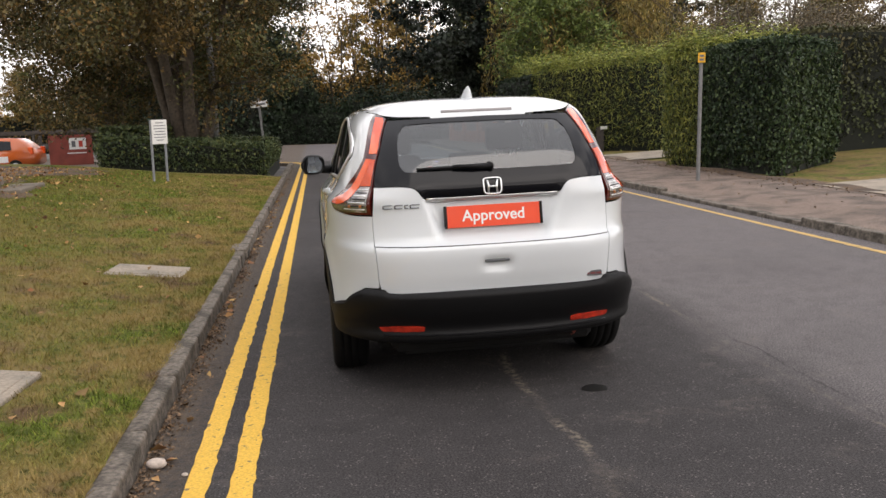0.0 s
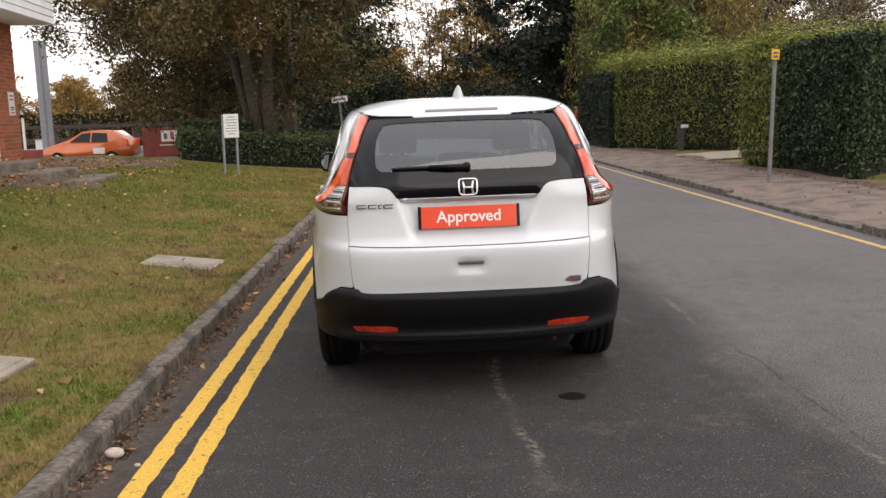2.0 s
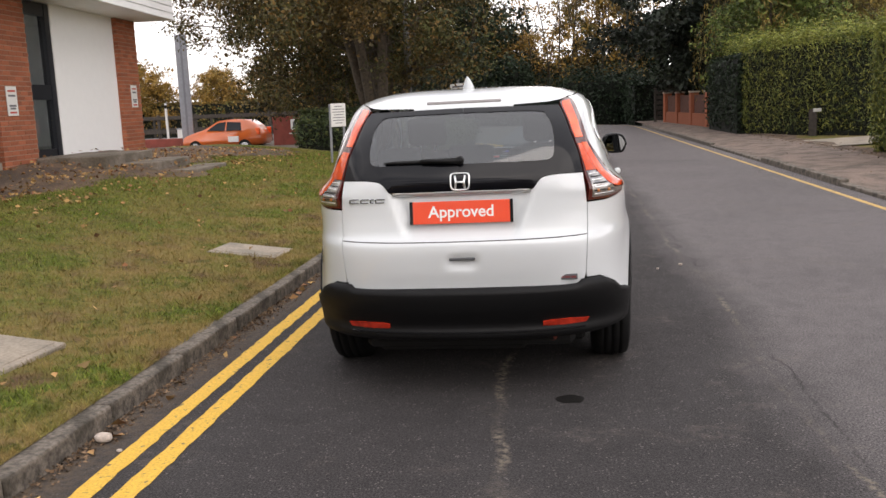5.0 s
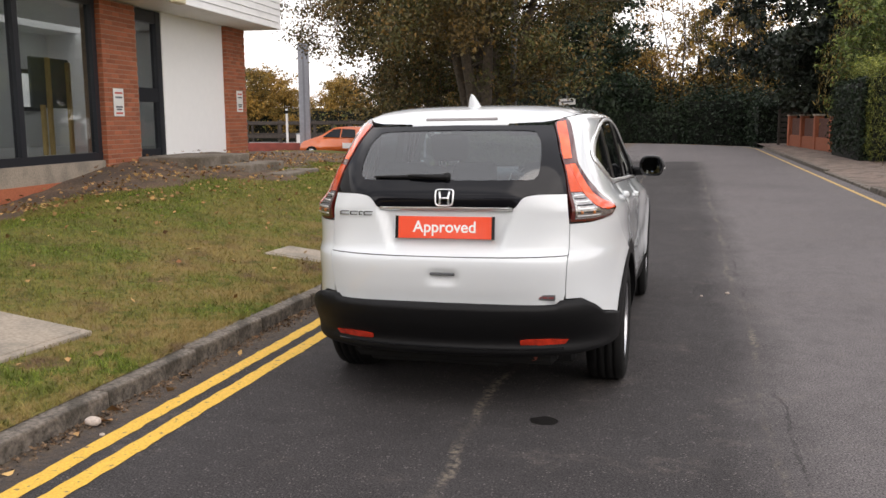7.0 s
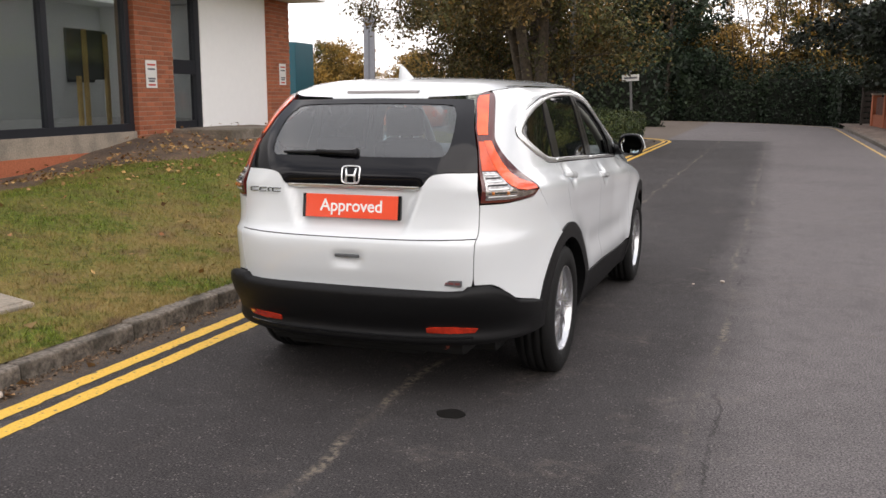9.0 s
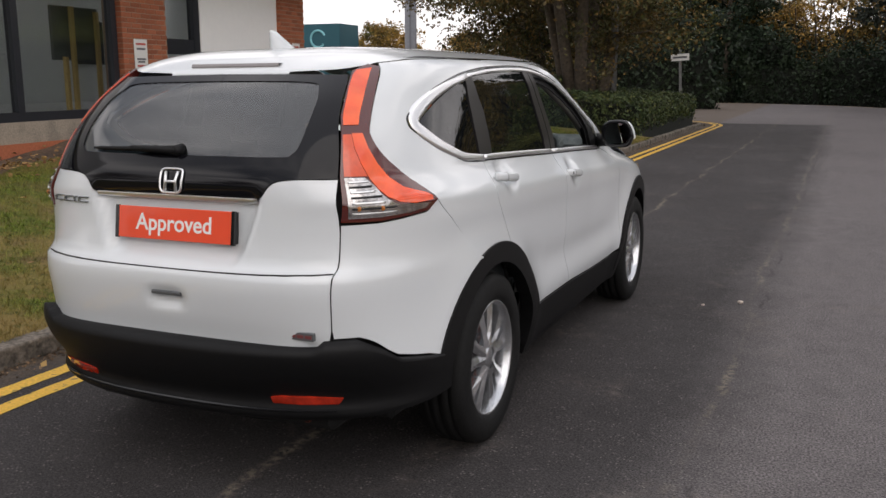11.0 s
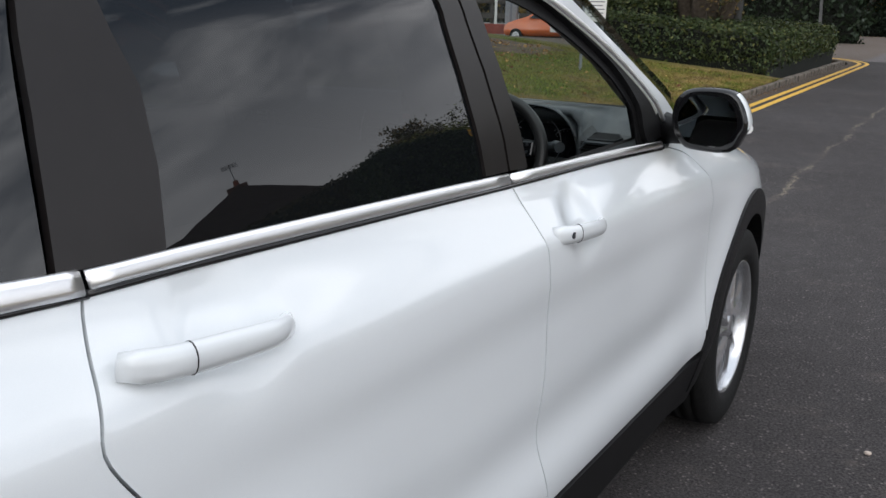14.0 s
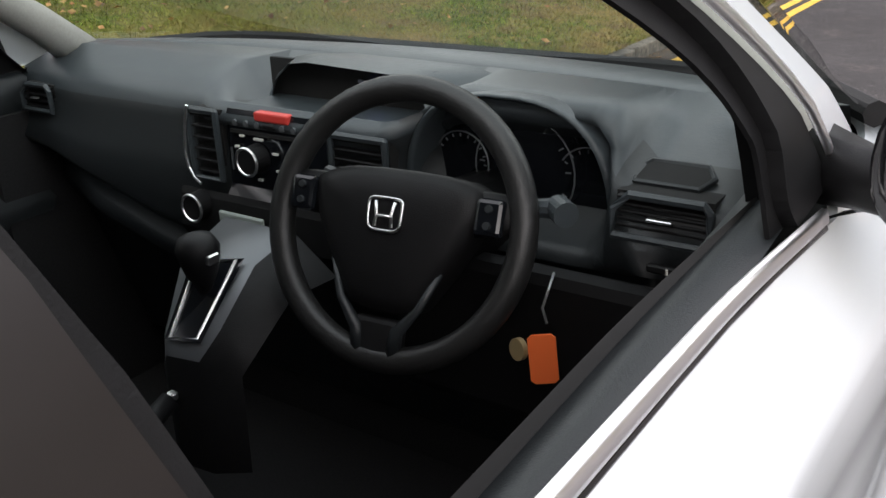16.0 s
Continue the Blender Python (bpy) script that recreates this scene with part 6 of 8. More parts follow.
ang = lambda cy, y, z: math.atan2(z - 0.352, y - cy)
for fl in (False, True):
    # rear door
    a_hi, a_lo = ang(0, 0.146, 0.823), ang(0, 0.49, 0.45)
    out = list(BELT) + list(SHUT_F)[1:] + [np.array((0.75, 0.462)), np.array((0.505, 0.466))] + arch(0, a_lo + 0.02, a_hi, 0.482)[1:] + list(SHUT_R)[::-1][1:-1]
    rd = part("rear_door", patch(out, on_side, 0.0155, gap=0.0022, flip=fl), M_PAINT, car, "white rear door")
    # front door
    out = list(BELT_F) + list(SHUT_FF)[1:] + [np.array((2.125, 0.44))] + [np.array((1.9, 0.428)), np.array((1.5, 0.44))] + list(SHUT_F)[::-1][:-1]
    fd = part("front_door", patch(out, on_side, 0.0155, gap=0.0022, flip=fl), M_PAINT, car, "white front door")
    # handles
    for door, hy, hz in ((rd, 0.195, 1.079), (fd, 1.16, 1.003)):
        bm = bmesh.new()
        ys = np.linspace(-0.115, 0.115, 15)
        pts, rad = [], []
        for t in ys:
            y, z = hy + t, hz + 0.012 * t / 0.115 * -1 + 0.004
            lift = 0.034 * (1 - abs(t / 0.122) ** 5) + 0.006
            e0, e1 = (0.5 * (on_side(hy + k, z + 0.085) + on_side(hy + k, z - 0.085)) for k in (-0.125, 0.135))
            f = (t + 0.125) / 0.26
            pts.append((float(e0[0] + (e1[0] - e0[0]) * f) + lift - 0.002, float(e0[1] + (e1[1] - e0[1]) * f), float(on_side(y, z)[2])))
            rad.append(0.0185 * (1 - 0.12 * (t > 0) * abs(t / 0.115)) * (0.82 if abs(t) > 0.11 else 1))
        tube(bm, pts, rad, 12)
        for v in bm.verts:
            c = min(pts, key=lambda q: abs(q[1] - v.co.y))
            v.co.x = c[0] + (v.co.x - c[0]) * 0.62
        if fl:
            for v in bm.verts:
                v.co.x = -v.co.x
            bmesh.ops.reverse_faces(bm, faces=bm.faces[:])
        hd = part("handle", bm, M_PAINT, door, "white door handle", smooth=True)
        bm = bmesh.new()
        k = 4
        c0 = Vector(pts[k])
        n0 = (Vector(pts[k + 1]) - c0).normalized()
        loop = []
        for a in np.linspace(0, 2 * math.pi, 17)[:-1]:
            loop.append(c0 + Vector((math.cos(a) * rad[k] * 0.63, 0, math.sin(a) * rad[k] * 1.01)))
        if fl:
            loop = [Vector((-q.x, q.y, q.z)) for q in loop]
        tube(bm, loop, 0.0009, 4, closed=True)
        part("handle_joint", bm, M_SATINBLK, hd)
        if door is fd:
            bm = bmesh.new()
            s = -1 if fl else 1
            cyl(bm, (s * (pts[2][0] + 0.004), pts[2][1], pts[2][2]), (s * (pts[2][0] + 0.0125), pts[2][1], pts[2][2]), 0.007, 0.007, 12)
            part("lock", bm, M_FRAME_DK, hd, "dark key lock")
    # front wing
    out = list(SHUT_FF) + arch(2.62, math.pi - 0.32, 0.15, 0.482, 24) + [np.array(q) for q in ((3.2, 0.43), (3.3, 0.6), (3.3, 0.84), (3.0, 0.96), (2.6, 1.03), (2.2, 1.075), (1.95, 1.09))]
    part("front_wing", patch(out, on_side, 0.03, gap=0.0022, flip=fl), M_PAINT, car, "white front wing")
    # quarter panel, from the lamp to the rear door and over the window
    CH_TOP = [(-0.412, 1.322), (-0.405, 1.342), (-0.345, 1.372), (-0.216, 1.424), (-0.042, 1.468), (0.148, 1.500), (0.466, 1.526)]
    CH_LOW = [(0.086, 1.160), (0.0, 1.166), (-0.07, 1.172), (-0.135, 1.186), (-0.254, 1.226), (-0.351, 1.274), (-0.408, 1.308), (-0.412, 1.322)]
    LAMP_OUT = smooth_line([(-0.36, 1.540), (-0.487, 1.438), (-0.585, 1.335), (-0.612, 1.285), (-0.60, 1.225), (-0.55, 1.165), (-0.458, 1.066)])
    SEAM = smooth_line([(-0.458, 1.066), (-0.416, 1.024), (-0.326, 0.946), (-0.229, 0.866), (-0.161, 0.802)])
    out = list(LAMP_OUT) + list(SEAM)[1:] + arch(0, ang(0, -0.161, 0.802), a_hi, 0.482, 10)[1:] + list(SHUT_R)[::-1][1:] + smooth_line(CH_LOW)[1:] + smooth_line(CH_TOP)[1:] + \
        [np.array((0.466, 1.558)), np.array((0.1, 1.560)), np.array((-0.2, 1.554))]
    part("quarter_panel", patch(out, on_side, 0.02, gap=0.0018, flip=fl), M_PAINT, car, "white rear quarter panel")
    # painted corner below the lamp
    gate_edge = [(0.6345, 1.008)] + [tuple(q) for q in GATE_SIDE if 0.645 < q[1] < 1.0] + [(0.622, 0.631)]
    ge = [np.array((corner_h(x, float(on_rear(np.array([x]), np.array([z]))[0, 1])), z)) for x, z in gate_edge]
    sd = lambda y, z: np.array((corner_h(float(body_x(y, z)), y), z))
    out = ge + [np.array((bump_h(h), z)) for h, z in ((-0.2, 0.631), (-0.09, 0.630), (-0.04, 0.617), (0.0, 0.602), (0.06, 0.570), (0.11, 0.549), (0.2, 0.534), (0.30, 0.521))] + [sd(-0.47, 0.502), sd(-0.43, 0.485)] + \
        [sd(float(q[0]), float(q[1])) for q in arch(0, math.pi - 0.28, ang(0, -0.161, 0.802), 0.482, 12)] + [sd(float(a), float(b)) for a, b in SEAM[::-1]] + \
        [sd(-0.512, 1.028), sd(-0.611, 1.018), sd(-0.70, 1.01)]
    part("rear_corner", patch(out, on_corner, 0.02, gap=0.002, flip=fl), M_PAINT, car, "white rear bumper corner")
    # rail over the windows and the windscreen pillar
    out = [np.array((0.466, 1.527))] + smooth_line([(0.466, 1.527), (0.864, 1.530), (1.11, 1.508), (1.352, 1.452), (1.60, 1.358), (1.80, 1.243), (1.96, 1.10)])[1:] + \
        smooth_line([(2.10, 1.095), (1.93, 1.205), (1.735, 1.318), (1.52, 1.424), (1.34, 1.500), (1.13, 1.545), (0.8, 1.562), (0.466, 1.560)])
    part("roof_pillar", patch(out, on_side, 0.02, gap=0.001, flip=fl), M_PAINT, car, "white roof rail and windscreen pillar")
    # bright window surround, broadest at its rear tip
    WIDE = lambda q: 0.027 + 0.026 * np.clip((0.02 - q[:, 0]) / 0.36, 0, 1) ** 1.2
    part("window_chrome", strip(smooth_line([(q[0], q[1]) for q in [(0.086, 1.168), (0.0, 1.175), (-0.07, 1.181), (-0.135, 1.196), (-0.254, 1.238), (-0.335, 1.281), (-0.372, 1.306), (-0.381, 1.323), (-0.369, 1.343),
                                                                            (-0.33, 1.368), (-0.21, 1.414), (-0.042, 1.457), (0.148, 1.489)]]), on_side, WIDE, flip=fl), M_CHROME, car, "chrome rear window surround")
    part("roof_chrome", strip(smooth_line([(0.154, 1.491), (0.466, 1.514), (0.864, 1.519), (1.10, 1.499), (1.34, 1.444), (1.585, 1.349), (1.78, 1.236), (1.93, 1.10)]), on_side, 0.016, flip=fl), M_CHROME, car, "chrome strip over the windows")
    part("belt_chrome", strip(smooth_line([(0.094, 1.169), (0.288, 1.163), (0.651, 1.147), (0.968, 1.131)]), on_side, 0.020, flip=fl), M_CHROME, car, "chrome waist strip")
    part("belt_chrome", strip(smooth_line([(0.980, 1.130), (1.40, 1.112), (1.65, 1.098), (1.84, 1.086)]), on_side, 0.018, flip=fl), M_CHROME, car, "chrome waist strip")
    part("belt_seal", strip(smooth_line([(0.09, 1.157), (0.288, 1.150), (0.651, 1.134), (0.975, 1.118), (1.40, 1.100), (1.84, 1.075)]), on_side, 0.008, 0.002, 0.004, flip=fl), M_GLOSSBLK, car)
    part("window_seal", strip(smooth_line([(0.09, 1.155), (-0.07, 1.166), (-0.135, 1.180), (-0.254, 1.221), (-0.351, 1.268), (-0.410, 1.305), (-0.418, 1.322), (-0.408, 1.346), (-0.345, 1.378), (-0.216, 1.43), (-0.042, 1.474),
                                           (0.148, 1.506), (0.466, 1.530), (0.864, 1.535), (1.11, 1.514), (1.352, 1.458)]), on_side, 0.007, 0.002, 0.004, flip=fl), M_GLOSSBLK, car, "black seal")
    # glass and black pillars
    qg = smooth_line([(0.125, 1.478), (0.0, 1.448), (-0.146, 1.406), (-0.278, 1.357), (-0.335, 1.33), (-0.352, 1.316), (-0.335, 1.297), (-0.272, 1.262), (-0.18, 1.220), (-0.086, 1.196), (0.06, 1.182)])
    part("quarter_glass", patch(qg, on_side, 0.05, off=-0.004, deep=0.004, flip=fl), G_PRIVACY, car, "dark tinted quarter window")
    cp = [(0.132, 1.486), (0.20, 1.494), (0.222, 1.40), (0.236, 1.345), (0.222, 1.26), (0.195, 1.176), (0.066, 1.181), (0.102, 1.33)]
    part("rear_pillar_trim", patch([np.array(q) for q in cp], on_side, 0.05, off=0.001, flip=fl), M_SATINBLK, car, "black window pillar trim")
    rg = [(0.20, 1.494), (0.45, 1.508), (0.858, 1.513), (0.897, 1.42), (0.903, 1.32), (0.899, 1.23), (0.892, 1.147), (0.55, 1.160), (0.195, 1.176), (0.222, 1.26), (0.236, 1.345), (0.222, 1.40)]
    part("rear_door_glass", patch([np.array(q) for q in rg], on_side, 0.05, off=-0.004, deep=0.004, flip=fl), G_PRIVACY, rd, "dark tinted rear door window")
    bp = [(0.858, 1.513), (0.925, 1.514), (0.963, 1.42), (0.981, 1.32), (0.982, 1.23), (0.976, 1.143), (0.892, 1.147), (0.899, 1.23), (0.903, 1.32), (0.897, 1.42)]
    part("pillar_trim", patch([np.array(q) for q in bp], on_side, 0.05, off=0.002, gap=0.001, flip=fl), M_SATINBLK, rd, "satin black pillar trim")
    bp = [(0.931, 1.514), (0.986, 1.508), (1.028, 1.42), (1.048, 1.32), (1.054, 1.23), (1.053, 1.139), (0.982, 1.143), (0.988, 1.23), (0.987, 1.32), (0.969, 1.42)]
    part("pillar_trim", patch([np.array(q) for q in bp], on_side, 0.05, off=0.002, gap=0.001, flip=fl), M_SATINBLK, fd, "satin black pillar trim")
    # window channel of the front door and the mirror triangle
    outer = smooth_line([(0.945, 1.511), (1.10, 1.493), (1.335, 1.437), (1.575, 1.342), (1.77, 1.228), (1.90, 1.105)])
    inner = smooth_line([(1.76, 1.098), (1.735, 1.13), (1.72, 1.20), (1.64, 1.292), (1.47, 1.382), (1.30, 1.447), (1.13, 1.480), (0.955, 1.492)])
    part("window_frame", patch(outer + inner, on_side, 0.04, off=-0.003, deep=0.016, flip=fl), M_PLASTIC, fd, "black window channel")
    inner2 = smooth_line([(1.715, 1.10), (1.71, 1.15), (1.69, 1.205), (1.615, 1.28), (1.45, 1.366), (1.28, 1.424), (1.12, 1.458), (0.965, 1.472)])
    part("window_frame", patch(smooth_line([(0.955, 1.492), (1.13, 1.480), (1.30, 1.447), (1.47, 1.382), (1.64, 1.292), (1.72, 1.20), (1.735, 1.13), (1.76, 1.098)]) + inner2, on_side, 0.04, off=-0.018, deep=0.005, flip=fl),
         M_PLASTIC, fd, "black rubber window guide")
    part("window_frame", patch([np.array(q) for q in ((0.965, 1.49), (1.0, 1.49), (1.045, 1.40), (1.065, 1.28), (1.075, 1.11), (1.04, 1.11), (1.03, 1.27), (1.0, 1.40))], on_side, 0.05, off=-0.014, deep=0.04, flip=fl), M_PLASTIC, fd, "black rubber window guide")
    if fl:
        fg = [(0.97, 1.476), (1.12, 1.462), (1.28, 1.428), (1.44, 1.366), (1.60, 1.28), (1.675, 1.20), (1.695, 1.10), (1.035, 1.139), (1.01, 1.27)]
        part("front_door_glass", patch([np.array(q) for q in fg], on_side, 0.06, off=-0.02, deep=0.004, flip=True), G_CLEAR, fd, "clear front door window")
    # black cladding: sill and arches
    part("sill", patch([np.array(q) for q in ((0.43, 0.468), (0.75, 0.460), (1.05, 0.456), (1.5, 0.438), (1.9, 0.426), (2.2, 0.42), (2.2, 0.25), (1.3, 0.25), (0.43, 0.25))], on_side, 0.05, off=0.006, deep=0.05, flip=fl), M_PLASTIC, car, "black sill cladding")
    for cy in (0.0, 2.62):
        ring = arch(cy, -0.15, math.pi + 0.1 if cy > 1 else math.pi - 0.22, 0.49, 34) + arch(cy, math.pi + 0.1 if cy > 1 else math.pi - 0.22, -0.15, 0.405, 34)
        part("arch_trim", patch(ring, on_side, 0.04, off=0.009, deep=0.06, flip=fl), M_PLASTIC, car, "black wheel arch trim")
    # tail lamp: dark surround, red guides, clear bowl
    inn = [(0.505, 1.512), (0.53, 1.45), (0.56, 1.36), (0.60, 1.25), (0.617, 1.165), (0.6345, 1.012)]
    inner_h = lambda z: float(np.interp(z, [q[1] for q in inn][::-1], [corner_h(q[0], float(on_rear(np.array([q[0]]), np.array([q[1]]))[0, 1])) for q in inn][::-1]))
    oz = [float(q[1]) for q in LAMP_OUT][::-1]
    oh = [float(sd(float(q[0]), float(q[1]))[0]) for q in LAMP_OUT][::-1]

    def lp(f, z):
        a, b = inner_h(z), float(np.interp(z, oz, oh))
        return np.array((a + (b - a) * f, z))

    zin = np.linspace(1.016, 1.508, 14)
    base = [lp(0, z) for z in zin] + [sd(-0.40, 1.532)] + [sd(float(q[0]), float(q[1])) for q in LAMP_OUT[1:]] + [sd(-0.512, 1.032), sd(-0.611, 1.022), sd(-0.70, 1.014)]
    lamp = part("tail_lamp", patch(base, on_corner, 0.02, off=0.006, deep=0.03, gap=0.002, flip=fl), M_LENS_DARK, car, "dark red edged tail lamp")
    up = [lp(0.08, z) for z in np.linspace(1.325, 1.49, 8)] + [lp(0.16, 1.508), lp(0.7, 1.515)] + [lp(0.64 - 0.06 * (1.5 - z) / 0.18, z) for z in np.linspace(1.5, 1.325, 7)]
    part("upper_guide", patch(up, on_corner, 0.02, off=0.0085, deep=0.004, flip=fl), M_LENS_RED, lamp, "bright red light guide")
    boom = [lp(f, z) for f, z in ((0.34, 1.298), (0.70, 1.298), (0.71, 1.25), (0.69, 1.2), (0.69, 1.15), (0.74, 1.115), (0.86, 1.098), (0.92, 1.09), (0.955, 1.078), (0.93, 1.068), (0.7, 1.066), (0.55, 1.075), (0.46, 1.09), (0.42, 1.115), (0.40, 1.15), (0.38, 1.2), (0.35, 1.25))]
    part("lower_guide", patch(boom, on_corner, 0.02, off=0.0088, deep=0.004, flip=fl), M_LENS_RED, lamp, "bright red boomerang light guide")
    midp = [lp(f, z) for f, z in ((0.06, 1.295), (0.33, 1.295), (0.34, 1.25), (0.37, 1.2), (0.39, 1.16), (0.06, 1.163), (0.05, 1.22))]
    part("ribbed_lens", patch(midp, on_corner, 0.02, off=0.0084, deep=0.004, flip=fl), M_LENS_MID, lamp, "ribbed translucent red lens")
    clr = [lp(f, z) for f, z in ((0.06, 1.158), (0.34, 1.156), (0.40, 1.13), (0.415, 1.10), (0.45, 1.082), (0.55, 1.066))] + [sd(-0.505, 1.060), sd(-0.53, 1.044), sd(-0.611, 1.036), sd(-0.69, 1.03)] + [lp(0.06, 1.03)]
    cl = part("clear_lens", patch(clr, on_corner, 0.02, off=0.0086, deep=0.004, flip=fl), M_LAMP_CLEAR, lamp, "clear silver lamp bowl")
    # chrome and black bars in turn stand for the bowl's banded reflections
    for k, z in enumerate(np.linspace(1.046, 1.142, 7)):
        ends = (0.09, 0.50 if z < 1.065 else 0.40 if z < 1.1 else 0.36)
        part("reflector_rib", strip([lp(f, z) for f in np.linspace(*ends, 9)], on_corner, 0.0065, off=0.0125, h=0.003, flip=fl), M_GLOSSBLK if k % 2 else M_CHROME, cl)
    for f, z in ((0.14, 1.062), (0.36, 1.06)):
        q = on_corner(np.array([lp(f, z)[0]]), np.array([z]))[0] * np.array((1, 1, 1)) + np.array((0.009, -0.007, 0))
        bm = bmesh.new()
        bmesh.ops.create_uvsphere(bm, u_segments=12, v_segments=8, radius=0.0085, matrix=Matrix.Translation((float(q[0]) * (-1 if fl else 1), float(q[1]), float(q[2]))) @ Matrix.Diagonal((1, 0.5, 1, 1)))
        part("bulb", bm, M_AMBER, cl, "amber bulb", smooth=True)

# roof skin
def roof_mesh():
    bm = bmesh.new()
    ys = np.r_[np.linspace(-0.50, -0.30, 8), np.linspace(-0.25, 1.45, 36)]
    fr = np.linspace(0, 1, 17) ** 0.75
    rows = []
    for y in ys:
        zl = float(np.interp(y, (-0.50, -0.36, -0.2, 0.1, 0.466, 0.8, 1.15, 1.38, 1.6), (1.51, 1.541, 1.5555, 1.5615, 1.5615, 1.5635, 1.5495, 1.51, 1.44)))
        x0 = float(body_x(y, zl))
        lo = np.full(17, zl)
        hi = np.full(17, 1.6219)
        tx = x0 * (1 - fr)
        for _ in range(40):
            mid = (lo + hi) / 2
            f = body_x(np.full(17, y), mid) > tx
            lo, hi = np.where(f, mid, lo), np.where(f, hi, mid)
        half = [(tx[i], y, lo[i]) for i in range(17)]
        rows.append([bm.verts.new(p) for p in half] + [bm.verts.new((-p[0], p[1], p[2])) for p in half[-2::-1]])
    for r, s in zip(rows, rows[1:]):
        for i in range(len(r) - 1):
            bm.faces.new((r[i], r[i + 1], s[i + 1], s[i]))
    # spoiler lip: turned down behind the last row
    back = [bm.verts.new((v.co.x * 0.985, v.co.y - 0.012, v.co.z - 0.014)) for v in rows[0]]
    under = [bm.verts.new((v.co.x * 0.97, v.co.y + 0.05, v.co.z - 0.03)) for v in rows[0]]
    for a, b in ((rows[0], back), (back, under)):
        for i in range(len(a) - 1):
            bm.faces.new((a[i], b[i], b[i + 1], a[i + 1]))
    bmesh.ops.recalc_face_normals(bm, faces=bm.faces)
    if sum(f.normal.z for f in bm.faces) < 0:
        bmesh.ops.reverse_faces(bm, faces=bm.faces[:])
    return bm


roof = part("roof", roof_mesh(), M_PAINT, car, "white roof with a rear spoiler lip", smooth=True)
for s in (1, -1):
    bm = bmesh.new()
    ys = np.linspace(-0.30, 1.2, 24)
    pts = [(s * (float(body_x(y, 1.562)) - 0.002), y, 1.5625 if y > -0.1 else 1.5625 - 0.05 * (-0.1 - y)) for y in ys]
    tube(bm, pts, 0.0045, 6)
    part("roof_moulding", bm, M_GLOSSBLK, roof, "thin black roof moulding")
# lining under the roof
bm = bmesh.new()
box(bm, -0.58, 0.58, -0.3, 1.4, 1.535, 1.55, 0.006)
part("headlining", bm, M_LIGHT_TRIM, car, "pale headlining")
# brake lamp in the spoiler
bm = bmesh.new()
lamp_rows = []
for i in range(15):
    x = -0.2 + 0.4 * i / 14
    p = on_rear(np.array([x]), np.array([1.533]))[0]
    lamp_rows.append([bm.verts.new((x, p[1] + dy, z)) for dy, z in ((0.02, 1.543), (-0.008, 1.543), (-0.012, 1.5335), (-0.008, 1.524), (0.02, 1.524))])
for a, b in zip(lamp_rows, lamp_rows[1:]):
    for i in range(4):
        bm.faces.new((a[i], b[i], b[i + 1], a[i + 1]))
bmesh.ops.recalc_face_normals(bm, faces=bm.faces)
part("high_brake_lamp", bm, mat("pale_lamp_lens", (0.3, 0.28, 0.28), 0.25), roof, "pale high-level brake lamp")
# aerial fin
bm = bmesh.new()
secs = []
for i in range(9):
    t = i / 8
    h = 0.075 * (1 - t) ** 0.01
    y0, y1 = -0.225 + 0.05 * t ** 0.6 - 0.0, -0.02 - 0.165 * t ** 0.75
    y0 = -0.215 - 0.012 * t
    w = 0.036 * (1 - t) ** 0.7 + 0.003
    z = 1.598 + 0.078 * t
    ring = [bm.verts.new((w * math.cos(a), (y0 + y1) / 2 + (y1 - y0) / 2 * math.sin(a), z)) for a in np.linspace(0, 2 * math.pi, 15)[:-1]]
    secs.append(ring)
for r, s in zip(secs, secs[1:]):
    for i in range(14):
        bm.faces.new((r[i], r[(i + 1) % 14], s[(i + 1) % 14], s[i]))
bm.faces.new(secs[-1])
part("aerial_fin", bm, M_PAINT, roof, "white shark-fin aerial", smooth=True)

# ---------------------------------------------------------------- tailgate
NOTCH = smooth_line([(0.348, 1.083), (0.372, 1.10), (0.392, 1.128), (0.42, 1.148), (0.47, 1.156), (0.52, 1.158), (0.617, 1.157)])
EDGE = GATE_SIDE[:-1] + smooth_line([(0.619, 0.66), (0.606, 0.615), (0.575, 0.597), (0.5, 0.590)])
half = NOTCH + EDGE[1:]
out = [np.array(q) for q in half] + [np.array((0.0, 0.587))] + [np.array((-q[0], q[1])) for q in half[::-1]] + [np.array((0.0, 1.083))]
gate = part("tailgate", patch(out, on_rear, 0.02, gap=0.002), M_PAINT, car, "white tailgate")
# thin dark strip draws the shade line of the tailgate crease
part("crease_shadow_gap", strip(smooth_line([(-0.628, 0.853), (-0.3, 0.846), (0, 0.844), (0.3, 0.846), (0.628, 0.853)]), on_rear, 0.004, 0.0015, 0.0025), M_SATINBLK, gate, "dark strip standing for the shade along the tailgate crease")
# black glazed upper part
TOPZ = 1.497
SIDE_E = smooth_line([(0.505, TOPZ), (0.53, 1.45), (0.56, 1.36), (0.598, 1.25), (0.615, 1.162)])
INNER = smooth_line([(0.0, 1.476), (0.38, 1.470), (0.44, 1.445), (0.465, 1.40), (0.475, 1.32), (0.472, 1.265), (0.455, 1.238), (0.40, 1.228), (0.0, 1.226)])
for s in (1, -1):
    o = [np.array((0.0, TOPZ + 0.006))] + [np.array(q) for q in SIDE_E] + [np.array(q) for q in NOTCH[::-1]] + [np.array((0.0, 1.083))] + [np.array(q) for q in INNER[::-1]]
